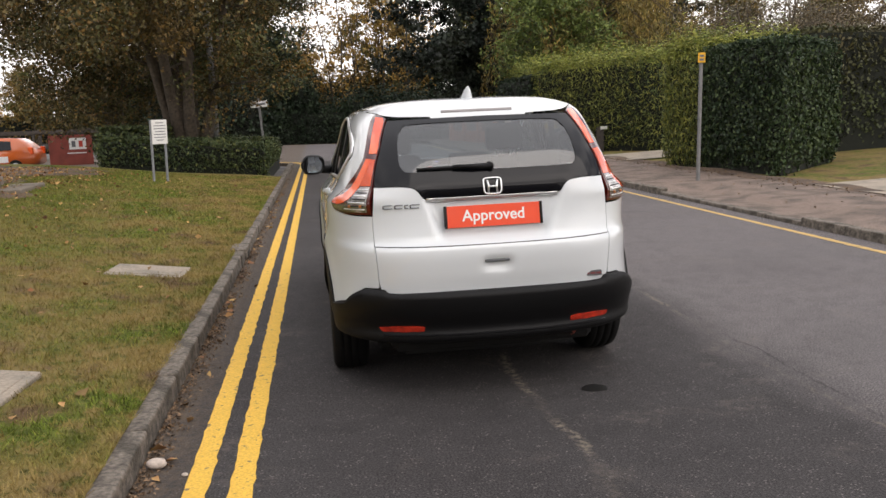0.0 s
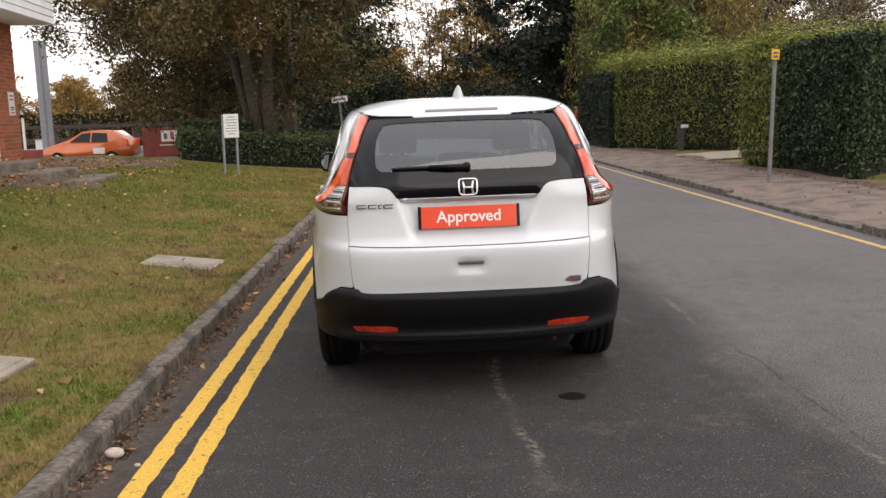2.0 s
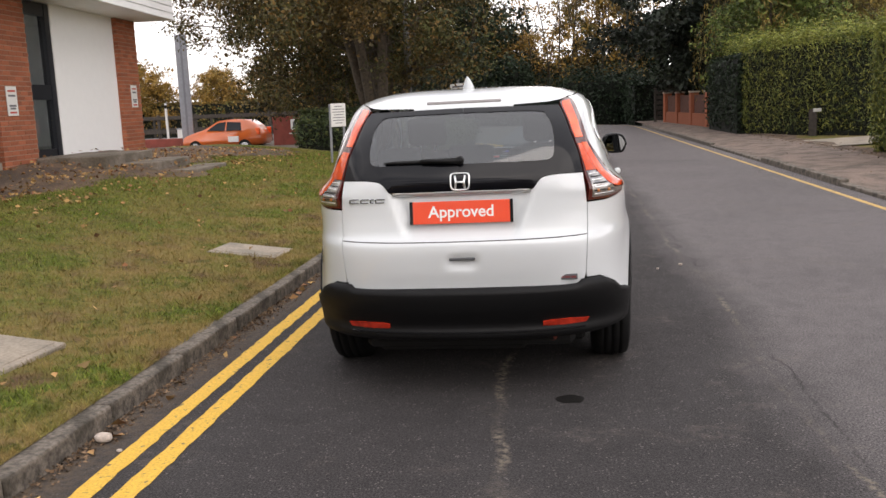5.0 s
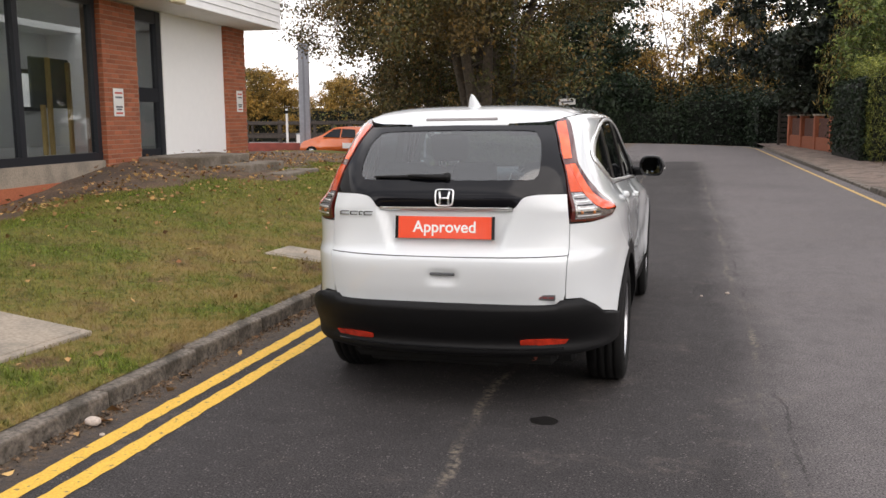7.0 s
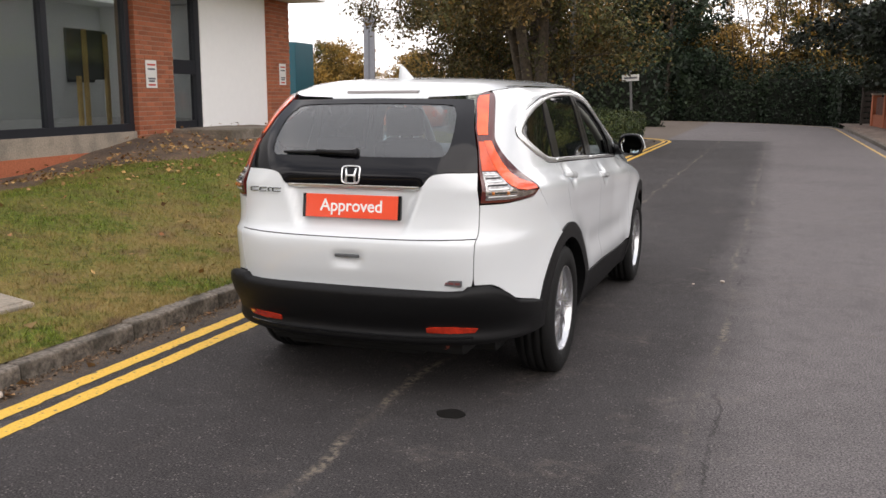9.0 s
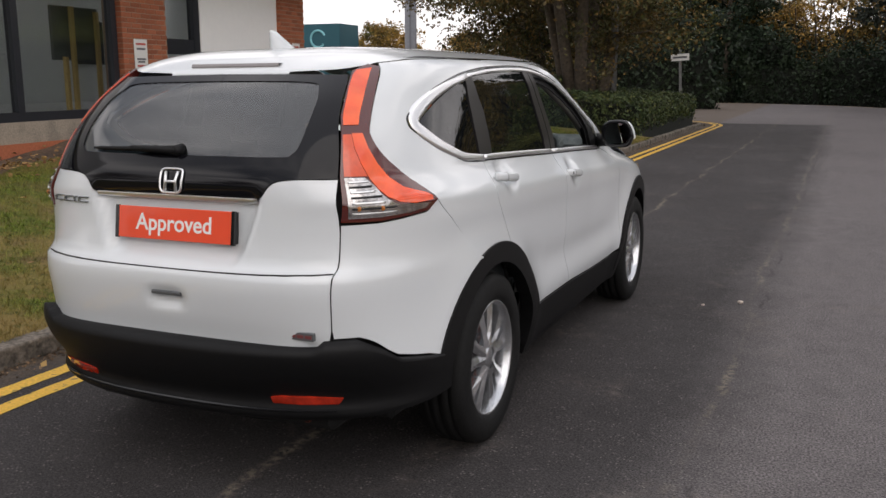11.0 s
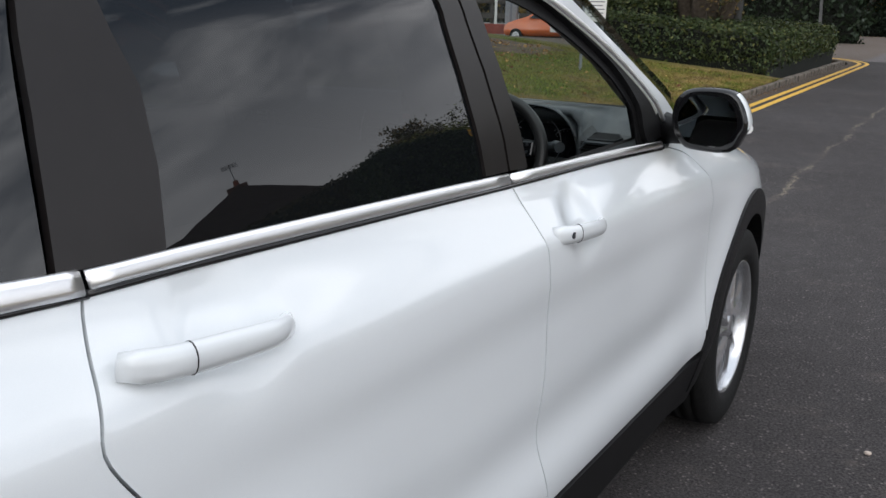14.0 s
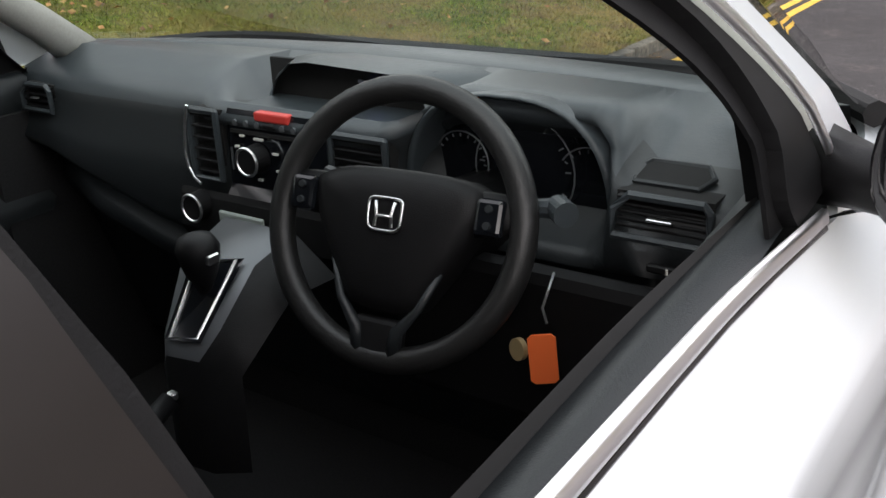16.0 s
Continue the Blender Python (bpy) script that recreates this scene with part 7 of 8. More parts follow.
    part("window_border", patch([np.array((s * q[0], q[1])) for q in o], on_rear, 0.03, off=0.002, gap=0.0012 if s == 1 else 0.0012), M_BORDER, gate, "black window border")
o = [np.array((q[0] * 1.01, q[1] + (0.004 if q[1] > 1.35 else -0.004))) for q in INNER]
part("rear_window", patch(o + [np.array((-q[0], q[1])) for q in o[::-1]], on_rear, 0.04, off=-0.001, deep=0), G_REAR, gate, "tinted rear window")
part("chrome_bar", strip([(x, 1.083) for x in np.linspace(-0.352, 0.352, 30)], on_rear, 0.020, 0.006, 0.012), M_CHROME, gate, "chrome bar across the tailgate")
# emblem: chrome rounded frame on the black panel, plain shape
def rear_pt(x, z, off):
    p = on_rear(np.array([x]), np.array([z]))[0]
    return Vector((x, p[1] - off, z))


bm = bmesh.new()
loop = []
for a in np.linspace(0, 2 * math.pi, 33)[:-1]:
    c, s = math.cos(a), math.sin(a)
    x = 0.047 * np.sign(c) * abs(c) ** 0.4 * (1 + 0.08 * s)
    z = 0.041 * np.sign(s) * abs(s) ** 0.4
    loop.append(rear_pt(x, 1.14 + z, 0.008))
tube(bm, loop, 0.0045, 8, closed=True)
part("emblem", bm, M_CHROME, gate, "chrome rounded square emblem", smooth=True)
bm = bmesh.new()
for sx in (-1, 1):
    tube(bm, [rear_pt(sx * 0.027, 1.172, 0.009), rear_pt(sx * 0.021, 1.142, 0.010), rear_pt(sx * 0.024, 1.105, 0.009)], 0.0058, 8)
tube(bm, [rear_pt(-0.02, 1.138, 0.010), rear_pt(0.02, 1.138, 0.010)], 0.005, 8)
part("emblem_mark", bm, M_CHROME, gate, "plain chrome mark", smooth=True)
# badges as plain bars
bm = bmesh.new()
for x0, x1 in ((-0.58, -0.528), (-0.52, -0.478), (-0.468, -0.45), (-0.44, -0.392)):
    p = rear_pt((x0 + x1) / 2, 1.053, 0.004)
    box(bm, x0, x1, p.y - 0.003, p.y + 0.006, 1.045, 1.0495, 0.001)
    box(bm, x0 + 0.006, x1 + 0.004, p.y - 0.003, p.y + 0.006, 1.062, 1.0665, 0.001)
    box(bm, x0, x0 + 0.006, p.y - 0.003, p.y + 0.006, 1.048, 1.064, 0.001)
part("badge", bm, M_BADGE, gate, "chrome model badge as plain bars")
p = rear_pt(0.524, 0.644, 0.0)
bdg = part("badge_plate", boxed(0.474, 0.574, p.y - 0.006, p.y + 0.01, 0.630, 0.658, 0.002), M_TRIM_GREY, gate, "small grey badge plate")
for k in range(3):
    part("text_bar", boxed(0.48 + k * 0.031, 0.505 + k * 0.031, p.y - 0.0072, p.y - 0.006, 0.639, 0.649), mat("badge_red", (0.2, 0.05, 0.05), 0.5), bdg)
# show plate
pl = part("show_plate", boxed(-0.262, 0.262, -0.004, 0.004, -0.057, 0.057, 0.002), M_BOARD_RED, gate, "red show plate with black ends")
for sx in (-1, 1):
    part("end_strip", boxed(sx * 0.2635 - 0.0005, sx * 0.247, -0.006, 0.005, -0.059, 0.059, 0.0015), M_GLOSSBLK, pl, "black plate end")
part("plate_holder", boxed(-0.255, 0.255, -0.848, -0.82, 0.93, 1.038), M_GLOSSBLK, gate)
txt = bpy.data.curves.new("approved", "FONT")
txt.body = "Approved"
txt.align_x, txt.align_y, txt.size, txt.extrude = "CENTER", "CENTER", 0.083, 0.0004
txt.offset = 0.0012
tob = bpy.data.objects.new("lettering", txt)
scene.collection.objects.link(tob)
bpy.context.view_layer.update()
tme = bpy.data.meshes.new_from_object(tob.evaluated_get(bpy.context.evaluated_depsgraph_get()))
bpy.data.objects.remove(tob)
tme.materials.clear()
lt = part_mesh("lettering", tme, M_WHITE_INK, pl, "white word Approved")
lt.matrix_local = pose(0, -0.0047, 0.001, 90, 0, 0)
pl.matrix_local = pose(0, -0.857, 0.986, -8, 0, 0)
# handle recess, wiper
part("grip", boxed(-0.066, 0.066, -0.925, -0.90, 0.747, 0.762, 0.004), M_TRIM_GREY, gate, "dark tailgate grip")
bm = bmesh.new()
piv = rear_pt(0.0, 1.243, 0.02)
cyl(bm, piv + Vector((0, 0.03, 0)), piv + Vector((0, -0.012, 0)), 0.022, 0.017, 14)
tube(bm, [piv, rear_pt(-0.1, 1.245, 0.028), rear_pt(-0.2, 1.247, 0.024)], [0.016, 0.013, 0.010], 8)
wp = part("rear_wiper", bm, M_PLASTIC, gate, "black rear wiper arm", smooth=True)
bm = bmesh.new()
tube(bm, [rear_pt(x, 1.243, 0.012) for x in np.linspace(-0.39, -0.02, 9)], [0.005, 0.007, 0.008, 0.009, 0.0095, 0.009, 0.008, 0.006, 0.005], 8)
part("blade", bm, M_PLASTIC, wp, "black wiper blade")

# ---------------------------------------------------------------- rear bumper
BZ = np.array([.20, .26, .31, .345, .365, .39, .43, .47, .50, .56, .60, .63, .66])
BR = np.array([-.74, -.80, -.868, -.918, -.926, -.902, -.920, -.946, -.962, -.982, -.985, -.962, -.92])
BW = np.array([.80, .825, .848, .856, .860, .864, .868, .870, .870, .868, .862, .860, .856])
BN = np.array([2.5, 2.5, 2.5, 2.5, 2.5, 2.5, 2.5, 2.6, 2.7, 2.85, 2.9, 3.0, 3.0])


def on_bumper(h, z):
    """The bumper's surface where x + y = h, well rounded in plan below."""
    h, z = np.asarray(h, float), np.asarray(z, float)
    r, w, n = np.interp(z, BZ, BR), np.interp(z, BZ, BW), np.interp(z, BZ, BN)
    lo, hi = r.copy(), np.full_like(z, 0.2)
    ys = -0.35
    bx = lambda y: w * (1 - np.clip((ys - y) / (ys - r), 0, 1) ** n) ** (1 / n)
    for _ in range(44):
        mid = (lo + hi) / 2
        f = bx(mid) + mid < h
        lo, hi = np.where(f, mid, lo), np.where(f, hi, mid)
    y = (lo + hi) / 2
    return np.stack([bx(y), y, z], -1)


def bumper_mesh():
    bm = bmesh.new()
    hs = np.r_[np.linspace(-1.005, -0.35, 20), np.linspace(-0.33, 0.12, 22), np.linspace(0.14, 0.455, 9)]
    rows = []
    for h in hs:
        zt = float(np.interp(h, (-1.0, -0.42, -0.322, -0.285, -0.09, 0.0, 0.11, 0.30, 0.48), (0.599, 0.602, 0.606, 0.626, 0.626, 0.598, 0.545, 0.518, 0.496)))
        zb = float(np.interp(h, (-1.0, -0.3, -0.1, 0.1, 0.48), (0.325, 0.325, 0.33, 0.345, 0.36)))
        zz = np.r_[np.linspace(zb, zb + 0.015, 3), np.linspace(max(0.36, zb + 0.025), 0.44, 5), np.linspace(0.455, zt, 7)]
        r = np.interp(zz, BZ, BR)
        p = on_bumper(np.where(h < -0.35, r + (h - hs[0]) / (-0.35 - hs[0]) * (-0.35 - r), h), zz)
        p[:, 0] = np.where(h <= hs[0], 0, p[:, 0])
        w = float(np.clip((h + 0.4) / 0.35, 0, 1))
        top = p[-1] + np.array([-0.045 * w, 0.11 - 0.10 * w, 0.004 - 0.004 * w])
        rows.append(np.vstack([p, top]))
    full = rows[::-1] + [np.c_[-r[:, :1], r[:, 1:]] for r in rows[1:]]
    vs = [[bm.verts.new(c) for c in r] for r in full]
    for a, b in zip(vs, vs[1:]):
        for i in range(len(a) - 1):
            bm.faces.new((a[i], a[i + 1], b[i + 1], b[i]))
    bmesh.ops.recalc_face_normals(bm, faces=bm.faces)
    if sum(f.normal.y for f in bm.faces) > 0:
        bmesh.ops.reverse_faces(bm, faces=bm.faces[:])
    return bm


bumper = part("rear_bumper", bumper_mesh(), M_PLASTIC, car, "black grained rear bumper", smooth=True)
for fl in (False, True):
    o = []
    for x, z in ((0.395, 0.390), (0.395, 0.418), (0.43, 0.424), (0.53, 0.424), (0.628, 0.416), (0.61, 0.392), (0.5, 0.386)):
        y = -0.98
        lo, hi = -1.2, 0.0
        for _ in range(30):
            mid = (lo + hi) / 2
            if on_bumper(np.array([mid]), np.array([z]))[0, 0] < x:
                lo = mid
            else:
                hi = mid
        o.append(np.array((lo, z)))
    part("reflector", patch(o, on_bumper, 0.02, off=0.006, deep=0.01, flip=fl), M_REFLECT, bumper, "red bumper reflector")
bm = bmesh.new()
tube(bm, [on_bumper(np.array([h]), np.array([0.372]))[0] + np.array((0, -0.004, 0)) for h in np.linspace(-0.885, -0.2, 18)][::-1] +
     [on_bumper(np.array([h]), np.array([0.372]))[0] * np.array((-1, 1, 1)) + np.array((0, -0.004, 0)) for h in np.linspace(-0.87, -0.2, 18)], 0.006, 6)
part("lower_lip", bm, M_GLOSSBLK, bumper, "thin gloss lower lip")
bm = bmesh.new()
cyl(bm, (0.44, -0.74, 0.30), (0.46, -0.45, 0.31), 0.024, 0.024, 14)
part("exhaust_pipe", bm, M_CAL, car, "rusty exhaust pipe")
part("undertray", boxed(-0.56, 0.56, -0.74, -0.3, 0.25, 0.44, 0.03), M_UNDER, car)
part("silencer", boxed(-0.50, 0.30, -0.66, -0.36, 0.21, 0.26, 0.02), M_UNDER, car, "black exhaust silencer")

# ---------------------------------------------------------------- dark inner shell behind the joints
def side_shell(s):
    bm = bmesh.new()
    zs = np.linspace(0.26, 1.10, 22)
    ys = np.r_[np.linspace(-0.80, -0.4, 12), np.linspace(-0.36, 3.2, 70)]
    g = [[bm.verts.new((s * (float(body_x(y, z)) - 0.06 - float(drawn_in(y, z))), y, z)) if float(body_x(y, z)) > 0.1 else None for z in zs] for y in ys]
    for i in range(len(ys) - 1):
        for j in range(len(zs) - 1):
            q = (g[i][j], g[i + 1][j], g[i + 1][j + 1], g[i][j + 1])
            c = ((ys[i] + ys[i + 1]) / 2, (zs[j] + zs[j + 1]) / 2)
            if all(q) and min(math.hypot(c[0] - a, c[1] - 0.352) for a in (0, 2.62)) > 0.43 and (c[0] > 0 or c[1] > 0.52):
                bm.faces.new(q)
    return bm


def rear_shell():
    bm = bmesh.new()
    xs = np.linspace(-0.66, 0.66, 30)
    zs = np.linspace(0.36, 1.16, 18)
    P = np.array([[on_rear(np.array([x]), np.array([z]))[0] for z in zs] for x in xs])
    g = [[bm.verts.new((P[i, j, 0], P[i, j, 1] + 0.05, P[i, j, 2])) for j in range(18)] for i in range(30)]
    for i in range(29):
        for j in range(17):
            bm.faces.new((g[i][j], g[i + 1][j], g[i + 1][j + 1], g[i][j + 1]))
    return bm


def wheel_tub(cy, s):
    bm = bmesh.new()
    a = [[bm.verts.new((s * x, cy + 0.425 * math.cos(t), 0.352 + 0.425 * math.sin(t))) for t in np.linspace(0.02, math.pi - 0.02, 26)] for x in (0.82, 0.5)]
    for i in range(25):
        bm.faces.new((a[0][i], a[0][i + 1], a[1][i + 1], a[1][i]))
    bm.faces.new(a[1])
    return bm


for s in (1, -1):
    part("side_structure", side_shell(s), M_UNDER, car, "dark inner structure")
    for cy in (0, 2.62):
        part("wheel_tub", wheel_tub(cy, s), M_UNDER, car, "black wheel housing")
part("rear_structure", rear_shell(), M_UNDER, car, "dark inner structure")

# ---------------------------------------------------------------- bonnet, windscreen, front
def front_pt(x, z):
    n, w, a = curve(z, CNF), curve(z, CW), curve(z, CF) - Y0
    return (x, float(Y0 + a * (1 - min(1, abs(x) / w) ** n) ** (1 / n)), z)


def front_grid(zs, half, nx=25, lift=0.0):
    bm = bmesh.new()
    g = []
    for z, hw in zip(zs, half):
        g.append([bm.verts.new(front_pt(hw * t, z)) for t in np.linspace(-1, 1, nx)])
    for a, b in zip(g, g[1:]):
        for i in range(nx - 1):
            bm.faces.new((a[i], a[i + 1], b[i + 1], b[i]))
    bmesh.ops.recalc_face_normals(bm, faces=bm.faces)
    if sum(f.normal.y + f.normal.z for f in bm.faces) < 0:
        bmesh.ops.reverse_faces(bm, faces=bm.faces[:])
    return bm


zs = np.linspace(1.095, 1.545, 16)
ye = lambda z: float(np.interp(z, (1.095, 1.205, 1.318, 1.424, 1.50, 1.546), (2.08, 1.915, 1.72, 1.505, 1.33, 1.12)))
part("windscreen", front_grid(zs, [float(body_x(ye(z), z)) - 0.004 for z in zs]), G_CLEAR, car, "clear windscreen", smooth=True)
bm = front_grid(np.linspace(0.86, 1.085, 16), [0.70, 0.71, 0.72, 0.73, 0.74, 0.75, 0.76, 0.77, 0.78, 0.785, 0.79, 0.79, 0.79, 0.79, 0.78, 0.77])
part("bonnet", bm, M_PAINT, car, "white bonnet", smooth=True)
part("front_bumper", front_grid(np.linspace(0.25, 0.86, 14), [0.84] * 14), M_PLASTIC, car, "dark front bumper and grille", smooth=True)
bm = bmesh.new()
tube(bm, [front_pt(x, 1.088) for x in np.linspace(-0.78, 0.78, 21)], 0.02, 8)
part("scuttle", bm, M_PLASTIC, car, "black windscreen scuttle")
# block added for the bumper corner that shows beyond the front wheel
part("mudflap", boxed(0.66, 0.83, 3.08, 3.12, 0.24, 0.42, 0.02), M_PLASTIC, car, "black front bumper corner")


# ---------------------------------------------------------------- mirrors
def mirror(s):
    ring = [(0.872, 1.178), (0.878, 1.215), (0.905, 1.243), (0.955, 1.250), (1.010, 1.245), (1.040, 1.218), (1.058, 1.168), (1.046, 1.135), (1.018, 1.098), (0.92, 1.097), (0.893, 1.115), (0.876, 1.145)]
    ring = smooth_line(ring + ring[:1], 3)[:-1]
    c = np.mean(ring, 0)
    bm = bmesh.new()
    secs = []
    for k, yo in ((0.90, 1.707), (1.0, 1.715), (1.005, 1.74), (0.97, 1.775), (0.86, 1.815), (0.62, 1.845), (0.2, 1.858)):
        secs.append([bm.verts.new((s * (c[0] + (q[0] - c[0]) * k - (yo - 1.72) * 0.12), yo + (q[0] - 0.96) * (0.28 if yo > 1.73 else -0.05), c[1] + (q[1] - c[1]) * k)) for q in ring])
    m = len(ring)
    for a, b in zip(secs, secs[1:]):
        for i in range(m):
            f = bm.faces.new((a[i], a[(i + 1) % m], b[(i + 1) % m], b[i]))
            f.smooth = True
    bm.faces.new(secs[-1])
    bm.faces.new(secs[0])
    bmesh.ops.recalc_face_normals(bm, faces=bm.faces)
    me = part("door_mirror", bm, M_GLOSSBLK, car, "black door mirror with a white cap")
    me.data.materials.append(M_PAINT)
    for f in me.data.polygons:
        if abs(f.center.x) > 1.012 and f.center.z > 1.155 and f.center.y > 1.735 or (f.center.y > 1.79 and f.center.z > 1.14):
            f.material_index = 1
    bm = bmesh.new()
    face = [bm.verts.new((s * (c[0] + (q[0] - c[0]) * 0.82), 1.696 + (q[0] - 0.96) * -0.16 + (q[1] - c[1]) * 0.07, c[1] + (q[1] - c[1]) * 0.78)) for q in ring]
    f = bm.faces.new(face)
    bm.normal_update()
    if f.normal.y > 0:
        f.normal_flip()
    part("mirror_glass", bm, M_MIRROR, me, "mirror glass")
    bm = bmesh.new()
    cyl(bm, (s * 1.05, 1.745, 1.155), (s * 1.03, 1.80, 1.155), 0.013, 0.01, 10)
    part("indicator", bm, M_WHITE_INK, me, "pale side indicator")
    bm = bmesh.new()
    tube(bm, [(s * 0.80, 1.86, 1.125), (s * 0.85, 1.83, 1.125), (s * 0.90, 1.79, 1.13)], [0.045, 0.035, 0.032], 10)
    part("mirror_arm", bm, M_PLASTIC, me, "black mirror arm", smooth=True)
    me.location = (-0.02 * s, 0.08, -0.008)


mirror(1)
mirror(-1)


# ---------------------------------------------------------------- wheels
def lathe(prof, n=48):
    bm = bmesh.new()
    rings = [[bm.verts.new((x, r * math.cos(2 * math.pi * k / n), r * math.sin(2 * math.pi * k / n))) for k in range(n)] for x, r in prof]
    for a, b in zip(rings, rings[1:]):
        for k in range(n):
            bm.faces.new((a[k], a[(k + 1) % n], b[(k + 1) % n], b[k]))
    bmesh.ops.recalc_face_normals(bm, faces=bm.faces)
    return bm


def spoke_mesh(count=5):
    bm = bmesh.new()
    for k in range(count):
        a = 2 * math.pi * k / count
        rot = Matrix.Rotation(a, 4, "X")
        for lean, w0, w1, lift in ((-0.26, 0.025, 0.037, 0.0), (0.26, 0.025, 0.037, 0.0)):
            pts = []
            for r, wid, xo in ((0.045, w0 * 1.25, 0.042), (0.10, w0 * 0.85, 0.036), (0.165, w1 * 0.8, 0.032), (0.229, w1 * 1.1, 0.026)):
                t = lean * (r - 0.02) * 1.15
                pts.append((r, t, wid, xo))
            rows = []
            for r, t, wid, xo in pts:
                rows.append([bm.verts.new(rot @ Vector(p)) for p in ((xo - 0.03, t - wid, r), (xo - 0.004, t - wid, r), (xo + 0.006, t, r), (xo - 0.004, t + wid, r), (xo - 0.03, t + wid, r))])
            for p, q in zip(rows, rows[1:]):
                for i in range(4):
                    bm.faces.new((p[i], p[i + 1], q[i + 1], q[i]))
    bmesh.ops.recalc_face_normals(bm, faces=bm.faces)
    return bm


for cy, s in ((0, 1), (0, -1), (2.62, 1), (2.62, -1)):
    wh = empty("wheel", pose(s * (0.774 if cy == 0 else 0.785), cy, 0.352, 0, 0, 0 if s == 1 else 180), "alloy wheel with black tyre", "wheel")
    wh.parent = car
    del wh["category"]
    ty = part("tyre", lathe([(-0.105, 0.22), (-0.112, 0.26), (-0.108, 0.31), (-0.09, 0.343), (-0.062, 0.351), (-0.05, 0.352), (-0.048, 0.345), (-0.040, 0.345), (-0.038, 0.353), (-0.008, 0.354), (-0.006, 0.346), (0.004, 0.346), (0.006, 0.354), (0.038, 0.353), (0.040, 0.345), (0.048, 0.345), (0.05, 0.352), (0.062, 0.351), (0.088, 0.344), (0.101, 0.322), (0.107, 0.29), (0.105, 0.262), (0.097, 0.244), (0.088, 0.238), (0.06, 0.23)]), M_RUBBER, wh, "black tyre with shallow grooves", smooth=True)
    part("rim", lathe([(0.058, 0.233), (0.088, 0.240), (0.093, 0.238), (0.094, 0.232), (0.086, 0.226), (0.06, 0.22), (0.02, 0.215), (-0.08, 0.215)]), M_ALLOY, wh, "silver alloy rim", smooth=True)
    sp = part("spokes", spoke_mesh(), M_ALLOY, wh, "silver spokes")
    sp.location = (0.036, 0, 0)
    part("hub_cap", lathe([(0.06, 0.058), (0.078, 0.052), (0.084, 0.03), (0.085, 0.0001)], 24), M_ALLOY, wh, "silver hub cap", smooth=True)
    bm = bmesh.new()
    for k in range(5):
        a = 2 * math.pi * k / 5 + 0.3
        cyl(bm, (0.04, 0.057 * math.cos(a), 0.057 * math.sin(a)), (0.072, 0.057 * math.cos(a), 0.057 * math.sin(a)), 0.0105, 0.0095, 6)
    part("wheel_nuts", bm, M_STEEL, wh, "steel wheel nuts")
    part("brake_disc", lathe([(0.0, 0.16), (0.02, 0.158), (0.02, 0.05), (-0.02, 0.05)], 32), M_STEEL, wh, "worn brake disc")
    part("caliper", boxed(-0.02, 0.045, -0.165 if s == 1 else 0.09, -0.09 if s == 1 else 0.165, -0.02, 0.1, 0.015, 2), M_CAL, wh, "rusty red caliper")
    part("back", lathe([(-0.06, 0.214), (-0.06, 0.0001)], 24), M_UNDER, wh)

# ---------------------------------------------------------------- cabin
DX = np.unique(np.r_[np.linspace(-0.75, 0.75, 31), np.linspace(-0.13, 0.28, 16), np.linspace(0.27, 0.60, 16)])


def ease(a, b, v):
    t = min(max((v - a) / (b - a), 0.0), 1.0)
    return t * t * (3 - 2 * t)


def dash_profile(x):
    """The dashboard's section at x: from the windscreen over the top and down the face."""
    bow = 0.17 * (abs(x) / 0.75) ** 2.6
    end = 0.07 * ease(0.5, 0.74, abs(x))
    mid = ease(-0.20, -0.14, x) * ease(0.27, 0.21, x)
    pocket = ease(0.215, 0.245, x) * ease(0.545, 0.52, x)
    low = 0.965 - 0.1 * ease(-0.7, -0.16, x) if x < 0 else 0.955
    edge_z = 1.108 + 0.03 * ease(0.2, 0.30, x) * ease(0.80, 0.55, x)
    front = 1.935 - 0.03 * mid + end * 0.4
    back = 0.11 * pocket
    e = ease(0.525, 0.575, x)
    pts = [(2.47 - bow, 1.07), (2.44 - bow, 1.106), (2.33 - bow * 0.9, 1.126), (2.18 - bow * 0.5, 1.138), (2.176 - bow * 0.5, 1.134), (2.17 - bow * 0.5, 1.139), (2.05, 1.141 - 0.075 * mid), (front + 0.06, edge_z + 0.012 - 0.03 * mid),
            (front + 0.01, edge_z - 0.004), (front - 0.01 + back * 0.5, edge_z - 0.03), (1.925 - 0.015 * mid + end * 0.4 + back, 1.06), (1.91 - 0.01 * mid + end * 0.4 + back, 1.0), (1.895 + end * 0.4 + back * 0.4, low + 0.01),
            (1.905 + end * 0.4, low - 0.005), (1.94 + end * 0.4, low - 0.015), (1.955 + end, low - 0.03), (1.93 + end, low - 0.06), (1.92 + end, low - 0.09), (1.96 + end, 0.80), (2.06, 0.70), (2.14, 0.45)]
    # the driver's end falls away in a sloping panel
    drop = {6: (2.06, 1.108), 7: (2.0, 1.078), 8: (1.935, 1.066), 9: (1.905, 1.060), 10: (1.89, 1.052), 11: (1.88, 1.0)}
    for k, (y, z) in drop.items():
        pts[k] = (pts[k][0] + (y - pts[k][0]) * e, pts[k][1] + (z - pts[k][1]) * e)
    return pts


def loft(rows):
    bm = bmesh.new()
    g = [[bm.verts.new(p) for p in r] for r in rows]
    for a, b in zip(g, g[1:]):
        for i in range(len(a) - 1):
            bm.faces.new((a[i], a[i + 1], b[i + 1], b[i]))
    bmesh.ops.recalc_face_normals(bm, faces=bm.faces)
    return bm


